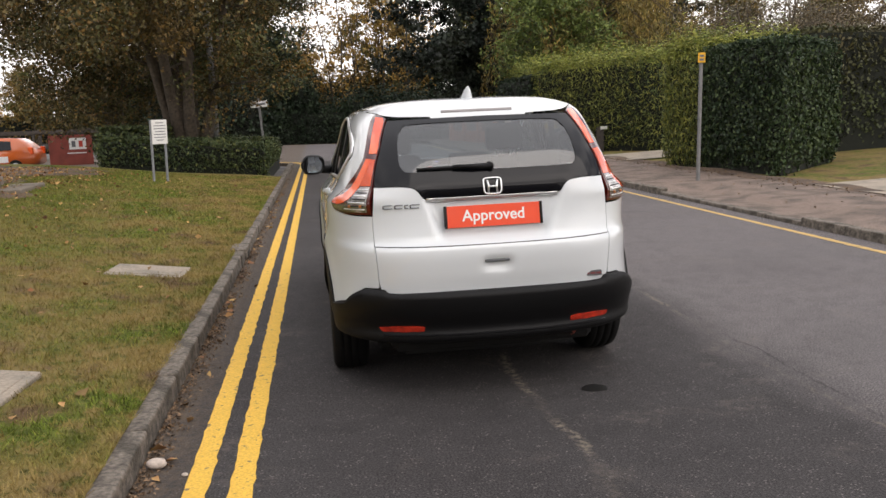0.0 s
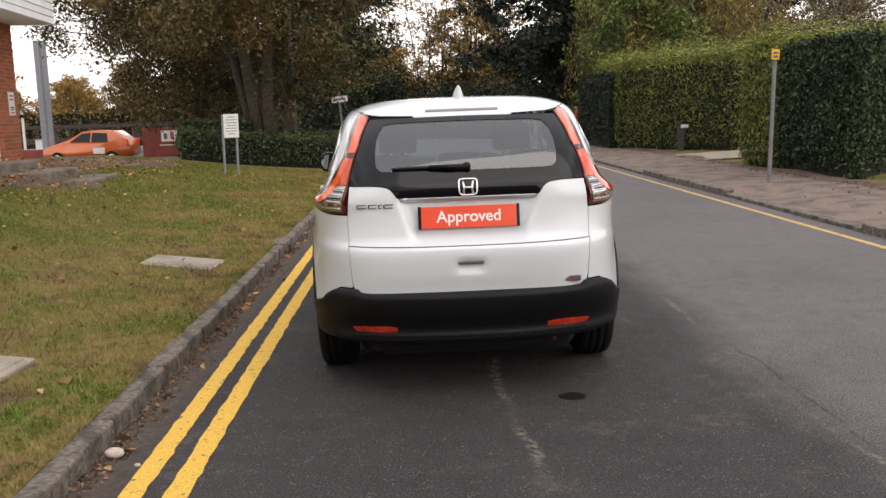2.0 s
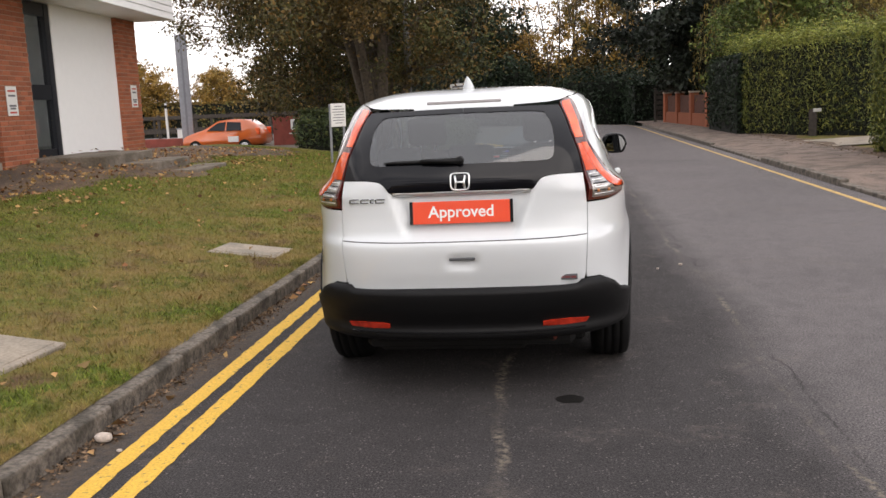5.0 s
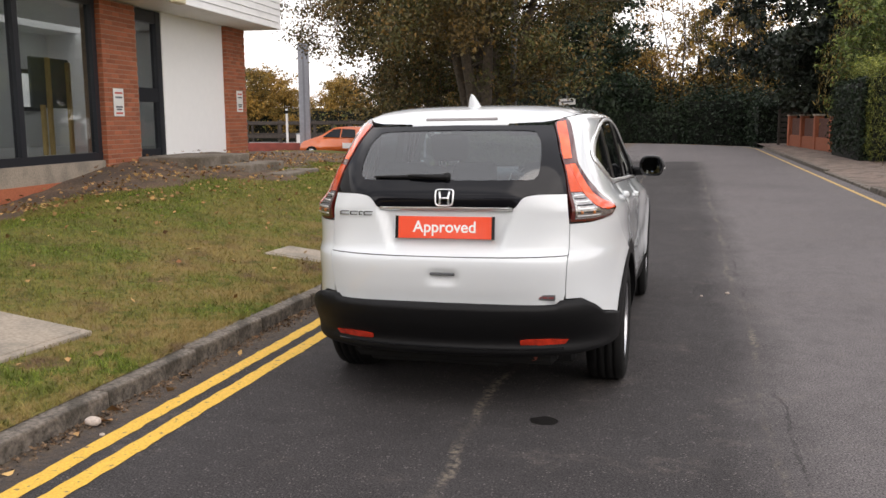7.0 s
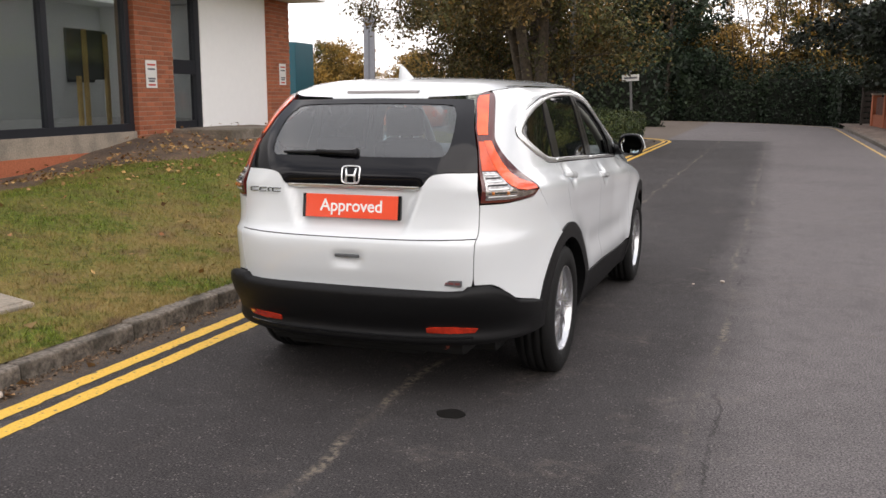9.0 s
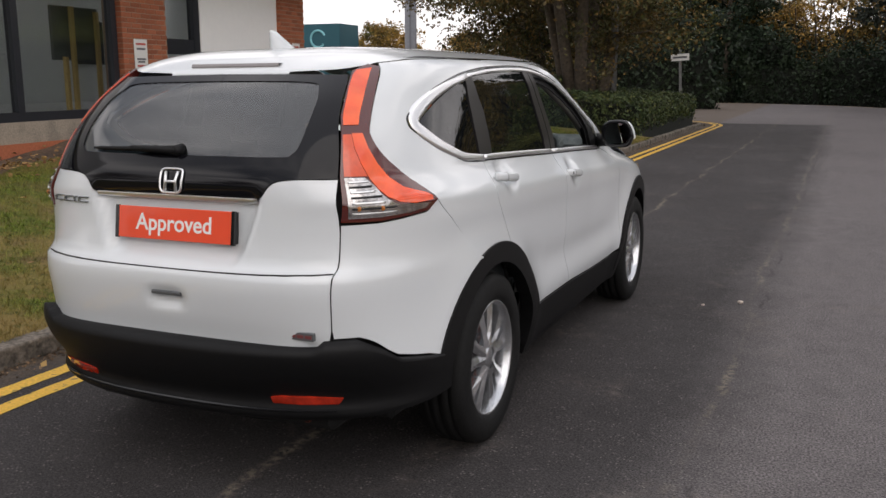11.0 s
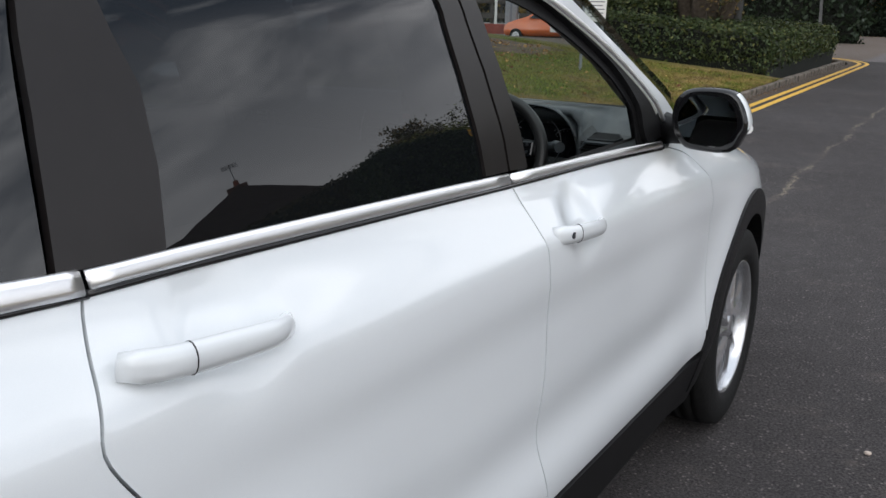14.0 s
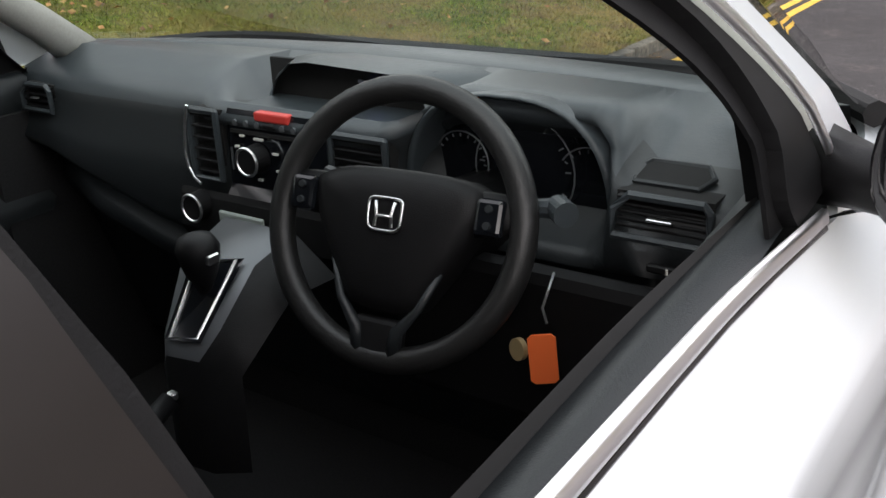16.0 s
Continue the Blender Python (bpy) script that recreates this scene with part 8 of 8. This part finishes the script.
dash = part("dashboard", loft([[(float(x), y, z) for y, z in dash_profile(x)] for x in DX]), M_DASH, car, "black moulded dashboard, its top lightened as if skylit", smooth=True)
dash.data.materials.append(M_DASH_SKYLIT)
# upper faces take the lighter plastic with the sky sheen in its colour
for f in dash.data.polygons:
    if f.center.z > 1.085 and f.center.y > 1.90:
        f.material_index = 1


def arch_line(cx, z0, hw, h, y, n=22, p=2.6, skew=0.0):
    return [(cx + hw * np.sign(math.cos(a)) * abs(math.cos(a)) ** (2 / p) + skew * math.sin(a), y, z0 + h * abs(math.sin(a)) ** (2 / p)) for a in np.linspace(math.pi, 0, n)]


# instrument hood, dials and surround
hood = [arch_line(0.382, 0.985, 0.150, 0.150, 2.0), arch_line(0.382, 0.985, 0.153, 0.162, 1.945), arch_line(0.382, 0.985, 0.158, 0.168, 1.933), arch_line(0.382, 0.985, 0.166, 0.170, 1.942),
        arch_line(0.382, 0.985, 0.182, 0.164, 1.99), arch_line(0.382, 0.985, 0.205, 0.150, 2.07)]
part("instrument_hood", loft(hood), M_DASH_SKYLIT, dash, "instrument hood in a skylit blue-grey tone", smooth=True)
bm = bmesh.new()
bm.faces.new([bm.verts.new((x, y + (1.16 - z) * 0.1, z)) for x, y, z in arch_line(0.382, 0.975, 0.149, 0.162, 1.99)])
part("instrument_panel", bm, M_SCREEN, dash, "dark instrument panel")
for cx, r in ((0.288, 0.045), (0.390, 0.078), (0.488, 0.045)):
    bm = bmesh.new()
    a0, a1 = (-0.9, 4.04) if r > 0.05 else (-0.7, 2.6)
    tube(bm, [(cx + r * math.cos(a), 1.984, 1.040 + r * math.sin(a)) for a in np.linspace(a0, a1, 26)], 0.0012, 6)
    part("dial_ring", bm, M_TRIM_GREY, dash, "thin silver dial ring")
    bm = bmesh.new()
    for k in range(11):
        a = a0 + (a1 - a0) * k / 10
        c, s_ = math.cos(a), math.sin(a)
        cyl(bm, (cx + r * 0.82 * c, 1.985, 1.040 + r * 0.82 * s_), (cx + r * 0.92 * c, 1.985, 1.040 + r * 0.92 * s_), 0.0012, 0.0012, 5)
    part("dial_ticks", bm, M_TRIM_GREY, dash)
# display hood in the middle of the top
rows = [[(-0.135, 2.035, 1.075), (-0.105, 2.022, 1.118), (-0.062, 2.012, 1.150), (-0.02, 2.008, 1.156), (0.17, 2.004, 1.150), (0.205, 2.004, 1.138), (0.22, 2.0, 1.09)],
        [(-0.165, 2.06, 1.075), (-0.125, 2.055, 1.125), (-0.075, 2.05, 1.155), (-0.02, 2.05, 1.160), (0.18, 2.05, 1.154), (0.23, 2.04, 1.142), (0.25, 2.03, 1.09)],
        [(-0.24, 2.10, 1.08), (-0.19, 2.13, 1.128), (-0.12, 2.14, 1.142), (-0.03, 2.15, 1.146), (0.20, 2.15, 1.143), (0.27, 2.12, 1.138), (0.30, 2.08, 1.09)]]
part("display_hood", loft(rows), M_DASH_SKYLIT, dash, "display hood in a skylit blue-grey tone", smooth=True)
part("display_shelf", boxed(-0.135, 0.20, 1.915, 2.06, 1.055, 1.088, 0.006, 2), M_DASH_SKYLIT, dash, "shelf below the display in a skylit blue-grey tone")
disp = part("display", boxed(-0.14, 0.20, 2.050, 2.058, 1.06, 1.15), M_UNDER, dash, "dark information display")
part("lit_bar", boxed(0.077, 0.105, 2.046, 2.0495, 1.120, 1.128), M_BLUE_LCD, disp, "blue lit display bar")
for x0, x1, z in ((0.054, 0.064, 1.122), (0.066, 0.074, 1.121), (0.051, 0.060, 1.106), (0.063, 0.074, 1.105), (0.08, 0.1, 1.104)):
    part("text_bar", boxed(x0, x1, 2.046, 2.0495, z, z + 0.005), M_LCD_TEXT, disp)
# audio panel; the whole middle block is set back and widened as one
BLOCK = Matrix.Translation((-0.070, 0.085, -0.1155)) @ Matrix.Diagonal((1.09, 1.0, 1.09, 1.0))
_before = set(bpy.data.objects)
stack = part("audio_panel", loft([[(x, 1.822, 1.112), (x, 1.818, 1.105), (x, 1.812, 1.0), (x, 1.80, 0.985)] for x in (-0.03, 0.16)]), M_SCREEN, dash, "black audio panel")
part("disc_slot", boxed(-0.02, 0.12, 1.812, 1.816, 1.079, 1.084), M_UNDER, stack)
for k in range(7):
    x = -0.008 + 0.022 * k + (0.004 if k > 3 else 0)
    bm = bmesh.new()
    if k == 3:
        box(bm, x - 0.011, x + 0.013, 1.809, 1.818, 1.090, 1.099, 0.002)
    else:
        cyl(bm, (x, 1.819, 1.0945), (x, 1.810, 1.0945), 0.0052, 0.0046, 14)
    part("button", bm, M_TRIM_GREY if k != 3 else M_PLASTIC, stack, "silver-edged round button")
part("hazard_switch", boxed(0.03, 0.095, 1.812, 1.832, 1.10, 1.114, 0.003, 2), M_HAZ, dash, "red hazard switch")
bm = bmesh.new()
cyl(bm, (0.032, 1.815, 1.046), (0.03, 1.785, 1.046), 0.022, 0.020, 24)
knob = part("volume_knob", bm, M_PLASTIC, stack, "black volume knob", smooth=False)
for cx, y, z, r, par in ((0.031, 1.786, 1.046, 0.020, knob), (-0.084, 1.770, 0.962, 0.021, None)):
    bm = bmesh.new()
    tube(bm, [(cx + r * math.cos(a), y, z + r * math.sin(a)) for a in np.linspace(0, 2 * math.pi, 25)[:-1]], 0.0024, 6, closed=True)
    part("knob_ring", bm, M_CHROME, par or dash, "chrome knob ring")
for x0, x1, z in ((-0.012, -0.004, 1.058), (0.062, 0.072, 1.055), (0.0, 0.008, 1.075), (0.028, 0.045, 1.073), (-0.012, -0.002, 1.03), (0.066, 0.076, 1.03), (0.028, 0.036, 1.012)):
    part("text_bar", boxed(x0, x1, 1.809, 1.8125, z, z + 0.003), M_LIGHT_TRIM, stack)
for x in (-0.022, 0.098):
    part("key_edge", boxed(x, x + 0.0015, 1.809, 1.813, 1.022, 1.056), M_TRIM_GREY, stack)
# heating controls
heat = part("heater_panel", loft([[(x, 1.80, 0.985), (x, 1.795, 0.975), (x, 1.785, 0.925), (x, 1.80, 0.90)] for x in (-0.13, 0.20)]), M_PLASTIC, dash, "black heater panel")
bm = bmesh.new()
cyl(bm, (-0.084, 1.80, 0.962), (-0.084, 1.770, 0.962), 0.023, 0.021, 24)
part("heater_knob", bm, M_PLASTIC, heat, "black heater knob")
part("heater_display", boxed(-0.038, 0.052, 1.781, 1.788, 0.945, 0.963, 0.002), M_LCD, heat, "grey heater display")
for k in range(6):
    part("button", boxed(-0.035 + k * 0.024, -0.017 + k * 0.024, 1.78, 1.787, 0.925, 0.935, 0.002), M_DASH, heat)


def vent(x0, x1, z0, z1, y, depth, slats, label, cut=0.0):
    th = part("air_vent", boxed(x0, x1, y + 0.012, y + depth, z0, z1), M_UNDER, dash, label)
    bm = bmesh.new()
    loop = [(x0 + cut, y, z1), (x1 - cut * 0.4, y, z1), (x1, y, z1 - cut * 0.5), (x1, y, z0), (x0, y, z0), (x0, y, z1 - cut)]
    tube(bm, loop, 0.0055, 6, closed=True)
    part("surround", bm, M_DASH_SKYLIT, th)
    for k in range(slats):
        z = z0 + (z1 - z0) * (k + 0.6) / slats
        part("slat", boxed(x0 + 0.004, x1 - 0.004, y + 0.0, y + 0.014, z - 0.003, z + 0.001, 0.001), M_PLASTIC, th)
    return th


v = vent(-0.098, -0.040, 1.004, 1.108, 1.803, 0.05, 6, "tall black louvred air vent")
bm = bmesh.new()
tube(bm, [(-0.092, 1.798, 1.114), (-0.104, 1.797, 1.075), (-0.109, 1.797, 1.04), (-0.106, 1.797, 1.018), (-0.097, 1.797, 1.002), (-0.084, 1.797, 0.994)], 0.0024, 8)
part("chrome_arc", bm, M_CHROME, v, "chrome vent edging")
v = vent(0.170, 0.262, 1.03, 1.098, 1.812, 0.05, 5, "black louvred air vent")
bm = bmesh.new()
cyl(bm, (0.2, 1.812, 1.052), (0.215, 1.802, 1.056), 0.008, 0.005, 8)
part("slider", bm, M_PLASTIC, v)
BLOCK_PARTS = [o for o in bpy.data.objects if o not in _before and o.data]
for ob in BLOCK_PARTS:
    ob.data.transform(BLOCK)
v = vent(0.566, 0.684, 1.014, 1.067, 1.884, 0.05, 6, "black louvred air vent", 0.02)
part("chrome_tab", boxed(0.610, 0.642, 1.876, 1.884, 1.039, 1.043, 0.001), M_CHROME, v, "chrome slider")
v = vent(-0.70, -0.61, 1.032, 1.082, 1.925, 0.06, 4, "black louvred air vent", 0.02)
part("chrome_tab", boxed(-0.665, -0.645, 1.917, 1.925, 1.056, 1.059, 0.001), M_CHROME, v, "chrome slider")
bm = bmesh.new()
loop = [(x, y, 1.0705 + (y - 1.935) * 0.185) for x, y in ((0.562, 1.957), (0.576, 1.985), (0.648, 1.985), (0.664, 1.957), (0.654, 1.928), (0.574, 1.928))]
tube(bm, loop, 0.004, 6, closed=True)
part("demister_rim", bm, M_DASH, dash, "raised demister rim")
bm = bmesh.new()
bm.faces.new([bm.verts.new((a, b, c + 0.001)) for a, b, c in loop])
part("demister_grille", bm, M_UNDER, dash, "black demister grille")
part("switch_pad", boxed(0.615, 0.665, 1.872, 1.882, 0.978, 0.988, 0.002), M_PLASTIC, dash)
part("switch_mark", boxed(0.640, 0.643, 1.870, 1.872, 0.980, 0.987), M_LIGHT_TRIM, dash)

# steering wheel
sw = empty("steering_wheel", pose(0.326, 1.768, 1.022, -22, 0, 6), "black steering wheel", "wheel")
sw.parent = car
sw.scale = (1.12, 1.12, 1.12)
del sw["category"]
bm = bmesh.new()
tube(bm, [(0.154 * math.cos(a), 0.0, 0.152 * math.sin(a)) for a in np.linspace(0, 2 * math.pi, 49)[:-1]], 0.0155, 12, closed=True)
part("rim", bm, mat("wheel_leather", (0.013, 0.013, 0.013), 0.42, bump=0.1, bump_scale=300), sw, "black leather rim", smooth=True)
bm = bmesh.new()
pad = [(-0.105, 0.045), (-0.06, 0.060), (0.06, 0.060), (0.105, 0.045), (0.098, 0.0), (0.055, -0.075), (0.03, -0.098), (-0.03, -0.098), (-0.055, -0.075), (-0.098, 0.0)]
pad = [tuple(q) for q in smooth_line(pad + pad[:1], 3)[:-1]]
secs = [[bm.verts.new((px * k, yo, pz * k)) for px, pz in pad] for k, yo in ((1.0, 0.03), (1.0, 0.0), (0.96, -0.012), (0.8, -0.019), (0.45, -0.023))]
for a, b in zip(secs, secs[1:]):
    for i in range(len(pad)):
        bm.faces.new((a[i], a[(i + 1) % len(pad)], b[(i + 1) % len(pad)], b[i]))
bm.faces.new(secs[-1])
bmesh.ops.recalc_face_normals(bm, faces=bm.faces)
part("hub", bm, M_PLASTIC, sw, "black horn pad", smooth=True)
for s in (-1, 1):
    bm = bmesh.new()
    tube(bm, [(s * 0.07, 0.006, 0.022), (s * 0.12, 0.006, 0.026), (s * 0.153, 0.0, 0.030)], [0.028, 0.024, 0.017], 10)
    for vv in bm.verts:
        vv.co.y *= 0.5
    part("spoke", bm, M_PLASTIC, sw, "black spoke", smooth=True)
    part("button_pad", boxed(s * 0.118 - 0.016, s * 0.118 + 0.016, -0.018, -0.004, 0.002, 0.042, 0.005, 2), M_SCREEN, sw, "black button pad")
    for k in (-1, 1):
        bm = bmesh.new()
        cyl(bm, (s * 0.118, -0.017, 0.022 + k * 0.009), (s * 0.118, -0.021, 0.022 + k * 0.009), 0.005, 0.004, 10)
        part("button", bm, M_DASH, sw)
    bm = bmesh.new()
    tube(bm, [(s * 0.068, -0.008, -0.045), (s * 0.050, -0.013, -0.088), (s * 0.026, -0.011, -0.118), (s * 0.022, -0.004, -0.145)], [0.004, 0.005, 0.008, 0.010], 8)
    part("lower_spoke", bm, M_DASH, sw, "dark grey lower spoke trim", smooth=True)
part("lower_bridge", boxed(-0.032, 0.032, -0.012, 0.006, -0.16, -0.105, 0.006, 2), M_PLASTIC, sw)
bm = bmesh.new()
loop = []
for a in np.linspace(0, 2 * math.pi, 33)[:-1]:
    c, s_ = math.cos(a), math.sin(a)
    loop.append((0.021 * np.sign(c) * abs(c) ** 0.4 * (1 + 0.1 * s_), -0.026, 0.010 + 0.018 * np.sign(s_) * abs(s_) ** 0.4))
tube(bm, loop, 0.0018, 6, closed=True)
for s in (-1, 1):
    tube(bm, [(s * 0.012, -0.027, 0.024), (s * 0.009, -0.028, 0.010), (s * 0.0105, -0.027, -0.004)], 0.002, 6)
tube(bm, [(-0.009, -0.028, 0.008), (0.009, -0.028, 0.008)], 0.0017, 6)
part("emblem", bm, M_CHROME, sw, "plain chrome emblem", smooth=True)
# column, stalks, key with tag
bm = bmesh.new()
cyl(bm, (0.372, 1.76, 1.02), (0.372, 1.92, 0.98), 0.05, 0.075, 16)
col_s = part("steering_column", bm, M_PLASTIC, car, "black steering column shroud", smooth=True)
col_s.location = (-0.04, 0.058, -0.022)
bm = bmesh.new()
tube(bm, [(0.43, 1.76, 1.05), (0.52, 1.765, 1.074), (0.562, 1.765, 1.080)], [0.009, 0.010, 0.013], 10)
cyl(bm, (0.560, 1.770, 1.080), (0.582, 1.750, 1.080), 0.0155, 0.0155, 14)
part("stalk", bm, M_DASH_SKYLIT, col_s, "indicator stalk")
bm = bmesh.new()
tube(bm, [(0.38, 1.76, 1.05), (0.30, 1.76, 1.058), (0.22, 1.755, 1.075)], [0.010, 0.011, 0.014], 10)
part("stalk", bm, M_DASH, col_s, "wiper stalk")
bm = bmesh.new()
tube(bm, [(0.547, 1.79, 0.985), (0.556, 1.758, 0.978), (0.552, 1.75, 0.955), (0.558, 1.75, 0.936)], 0.0018, 6)
key = part("key_ring", bm, M_CHROME, col_s, "key ring hanging from the ignition")
bm = bmesh.new()
prof = [(-0.0175, 0.028), (-0.012, 0.033), (0.012, 0.033), (0.0175, 0.028), (0.0175, -0.030), (0.012, -0.035), (-0.012, -0.035), (-0.0175, -0.030)]
f = bm.faces.new([bm.verts.new((px, 0, pz)) for px, pz in prof])
e = bmesh.ops.extrude_face_region(bm, geom=[f])
bmesh.ops.translate(bm, vec=(0, 0.004, 0), verts=[g for g in e["geom"] if isinstance(g, bmesh.types.BMVert)])
bmesh.ops.recalc_face_normals(bm, faces=bm.faces)
bmesh.ops.transform(bm, matrix=pose(0.556, 1.745, 0.888, 0, -5, 28), verts=bm.verts)
part("key_tag", bm, M_TAG, key, "orange plastic key tag")
bm = bmesh.new()
cyl(bm, (0.521, 1.752, 0.890), (0.518, 1.745, 0.891), 0.0145, 0.0145, 20)
part("brass_disc", bm, M_COIN, key, "round brass key disc")
part("knee_panel", boxed(0.24, 0.74, 1.86, 1.90, 0.72, 0.955, 0.02, 2), M_PLASTIC, dash, "black knee panel")

# gear lever console
bm = loft([[(-0.075, 1.84, 0.90), (-0.055, 1.83, 0.945), (0.09, 1.83, 0.945), (0.165, 1.83, 0.89)], [(-0.05, 1.73, 0.885), (-0.03, 1.72, 0.925), (0.09, 1.745, 0.925), (0.15, 1.75, 0.885)],
           [(-0.01, 1.645, 0.80), (0.008, 1.638, 0.845), (0.098, 1.66, 0.862), (0.135, 1.68, 0.82)], [(0.012, 1.625, 0.80), (0.03, 1.618, 0.826), (0.085, 1.628, 0.826), (0.13, 1.66, 0.80)], [(0.015, 1.62, 0.65), (0.03, 1.615, 0.65), (0.09, 1.62, 0.65), (0.135, 1.65, 0.65)]])
cons = part("gear_console", bm, M_TRIM_GREY, car, "silver-grey gear lever console", smooth=True)
cons.data.materials.append(M_PLASTIC)
for f in cons.data.polygons:
    if f.center.z < 0.80 or f.center.x > 0.105 and f.normal.x > 0.45:
        f.material_index = 1
bm = bmesh.new()
tube(bm, [(0.026, 1.633, 0.846), (0.070, 1.643, 0.850), (0.064, 1.735, 0.932), (0.012, 1.708, 0.926)], 0.0028, 6, closed=True)
part("gate_rim", bm, M_CHROME, cons, "bright gear gate rim")
bm = bmesh.new()
bm.faces.new([bm.verts.new(p) for p in ((0.018, 1.629, 0.843), (0.080, 1.639, 0.848), (0.074, 1.742, 0.934), (0.0, 1.710, 0.928))])
part("gate_plate", bm, M_SCREEN, cons, "black gear gate plate")
bm = bmesh.new()
tube(bm, [(0.035, 1.70, 0.885), (0.04, 1.695, 0.905), (0.043, 1.69, 0.925), (0.045, 1.688, 0.945), (0.046, 1.686, 0.965), (0.046, 1.684, 0.98), (0.046, 1.684, 0.986)], [0.010, 0.012, 0.022, 0.028, 0.031, 0.024, 0.008], 14)
lever = part("gear_lever", bm, M_PLASTIC, cons, "black gear lever knob", smooth=True)
part("lever_button", boxed(0.069, 0.079, 1.675, 1.695, 0.948, 0.962, 0.002), M_CHROME, lever, "chrome lever button")
bm = bmesh.new()
tube(bm, [(0.04, 1.42, 0.68), (0.04, 1.55, 0.742), (0.04, 1.605, 0.766)], [0.02, 0.017, 0.014], 10)
hb = part("handbrake", bm, M_PLASTIC, car, "black handbrake lever", smooth=True)
part("brake_button", boxed(0.033, 0.047, 1.603, 1.616, 0.762, 0.776, 0.003), M_CHROME, hb, "chrome handbrake button")
part("centre_console", boxed(-0.05, 0.17, 0.75, 1.50, 0.4, 0.70, 0.03, 2), M_PLASTIC, car, "black centre console")


part("cabin_floor", boxed(-0.72, 0.72, 0.3, 2.5, 0.30, 0.34), M_CLOTH, car, "black carpeted floor")
part("bulkhead", boxed(-0.74, 0.74, 2.16, 2.2, 0.30, 1.0), M_CLOTH, car, "black footwell bulkhead")
for sx in (-1, 1):
    part("footwell_side", boxed(sx * 0.735, sx * 0.72, 1.85, 2.2, 0.30, 1.02), M_CLOTH, car)


# seats
def cushion(x0, x1, y0, y1, z0, z1, r=0.05, m=None):
    bm = bmesh.new()
    box(bm, x0, x1, y0, y1, z0, z1, r, 4, m)
    return bm


def front_seat(x):
    th = part("seat", cushion(x - 0.25, x + 0.25, 0.92, 1.42, 0.50, 0.66, 0.06), M_CLOTH, car, "black cloth front seat", smooth=True)
    part("backrest", cushion(x - 0.24, x + 0.24, -0.07, 0.07, 0.0, 0.62, 0.06, pose(0, 0.93, 0.62, 16, 0, 0)), M_CLOTH, th, "black cloth backrest", smooth=True)
    part("headrest", cushion(x - 0.13, x + 0.13, -0.045, 0.045, 0.0, 0.19, 0.04, pose(0, 0.755, 1.255, 12, 0, 0)), M_CLOTH, th, "black headrest", smooth=True)
    for k in (-0.05, 0.05):
        bm = bmesh.new()
        cyl(bm, (x + k, 0.765, 1.20), (x + k, 0.755, 1.28), 0.007, 0.007, 8)
        part("headrest_rod", bm, M_CHROME, th)


front_seat(0.40)
front_seat(-0.38)
bench = part("rear_bench", cushion(-0.66, 0.66, 0.05, 0.50, 0.50, 0.66, 0.05), M_CLOTH, car, "black cloth rear bench", smooth=True)
part("backrest", cushion(-0.66, 0.66, -0.07, 0.07, 0.0, 0.58, 0.05, pose(0, 0.02, 0.60, 14, 0, 0)), M_CLOTH, bench, "black cloth rear backrest", smooth=True)
for x in (-0.42, 0.0, 0.42):
    part("headrest", cushion(x - 0.13, x + 0.13, -0.04, 0.04, 0.0, 0.13, 0.035, pose(0, -0.14, 1.16, 10, 0, 0)), M_CLOTH, bench, "black rear headrest", smooth=True)
part("boot_floor", boxed(-0.6, 0.6, -0.75, 0.0, 0.55, 0.6), M_CLOTH, car, "black boot carpet")

# door trims, pillar trims, inside mirror
for s in (-1, 1):
    bm = loft([[(s * (float(body_x(y, 1.09)) - 0.035), y, 1.085), (s * (float(body_x(y, 1.09)) - 0.062), y, 1.098), (s * (float(body_x(y, 1.09)) - 0.092), y, 1.088), (s * 0.745, y, 1.02), (s * 0.735, y, 0.86), (s * 0.70, y, 0.84), (s * 0.735, y, 0.78), (s * 0.75, y, 0.5)]
               for y in np.linspace(1.03, 1.95, 12)])
    part("door_trim", bm, M_DASH, car, "dark grey inner door trim", smooth=True)
    bm = bmesh.new()
    tube(bm, [(s * 0.715, 2.12, 1.08), (s * 0.685, 1.98, 1.19), (s * 0.645, 1.79, 1.315), (s * 0.61, 1.56, 1.42), (s * 0.58, 1.36, 1.50)], [0.045, 0.036, 0.030, 0.027, 0.025], 10)
    part("pillar_lining", bm, M_PILLAR, car, "pale windscreen pillar lining", smooth=True)
    part("sail_trim", patch([np.array(q) for q in ((1.82, 1.10), (1.96, 1.10), (1.88, 1.18), (1.81, 1.215))], on_side, 0.05, off=-0.05, deep=0.02, flip=s < 0), M_PLASTIC, car, "black mirror corner trim")
    bm = loft([[(s * (float(body_x(y, z)) - 0.085), y, z) for z in np.linspace(0.6, 1.5, 8)] for y in (0.84, 0.93, 1.0)])
    part("pillar_lining", bm, M_DASH, car, "dark centre pillar lining", smooth=True)
    bm = loft([[(s * (float(body_x(y, z)) - 0.095), y, z) for z in np.linspace(0.6, 1.17, 6)] for y in np.linspace(-0.6, 0.95, 8)])
    part("side_lining", bm, M_DASH, car, "dark rear side lining", smooth=True)
bm = bmesh.new()
box(bm, -0.12, 0.12, -0.012, 0.018, -0.032, 0.032, 0.014, 3, pose(0.0, 1.52, 1.44, 8, 0, 18))
part("inside_mirror", bm, M_PLASTIC, car, "black inside mirror", smooth=True)
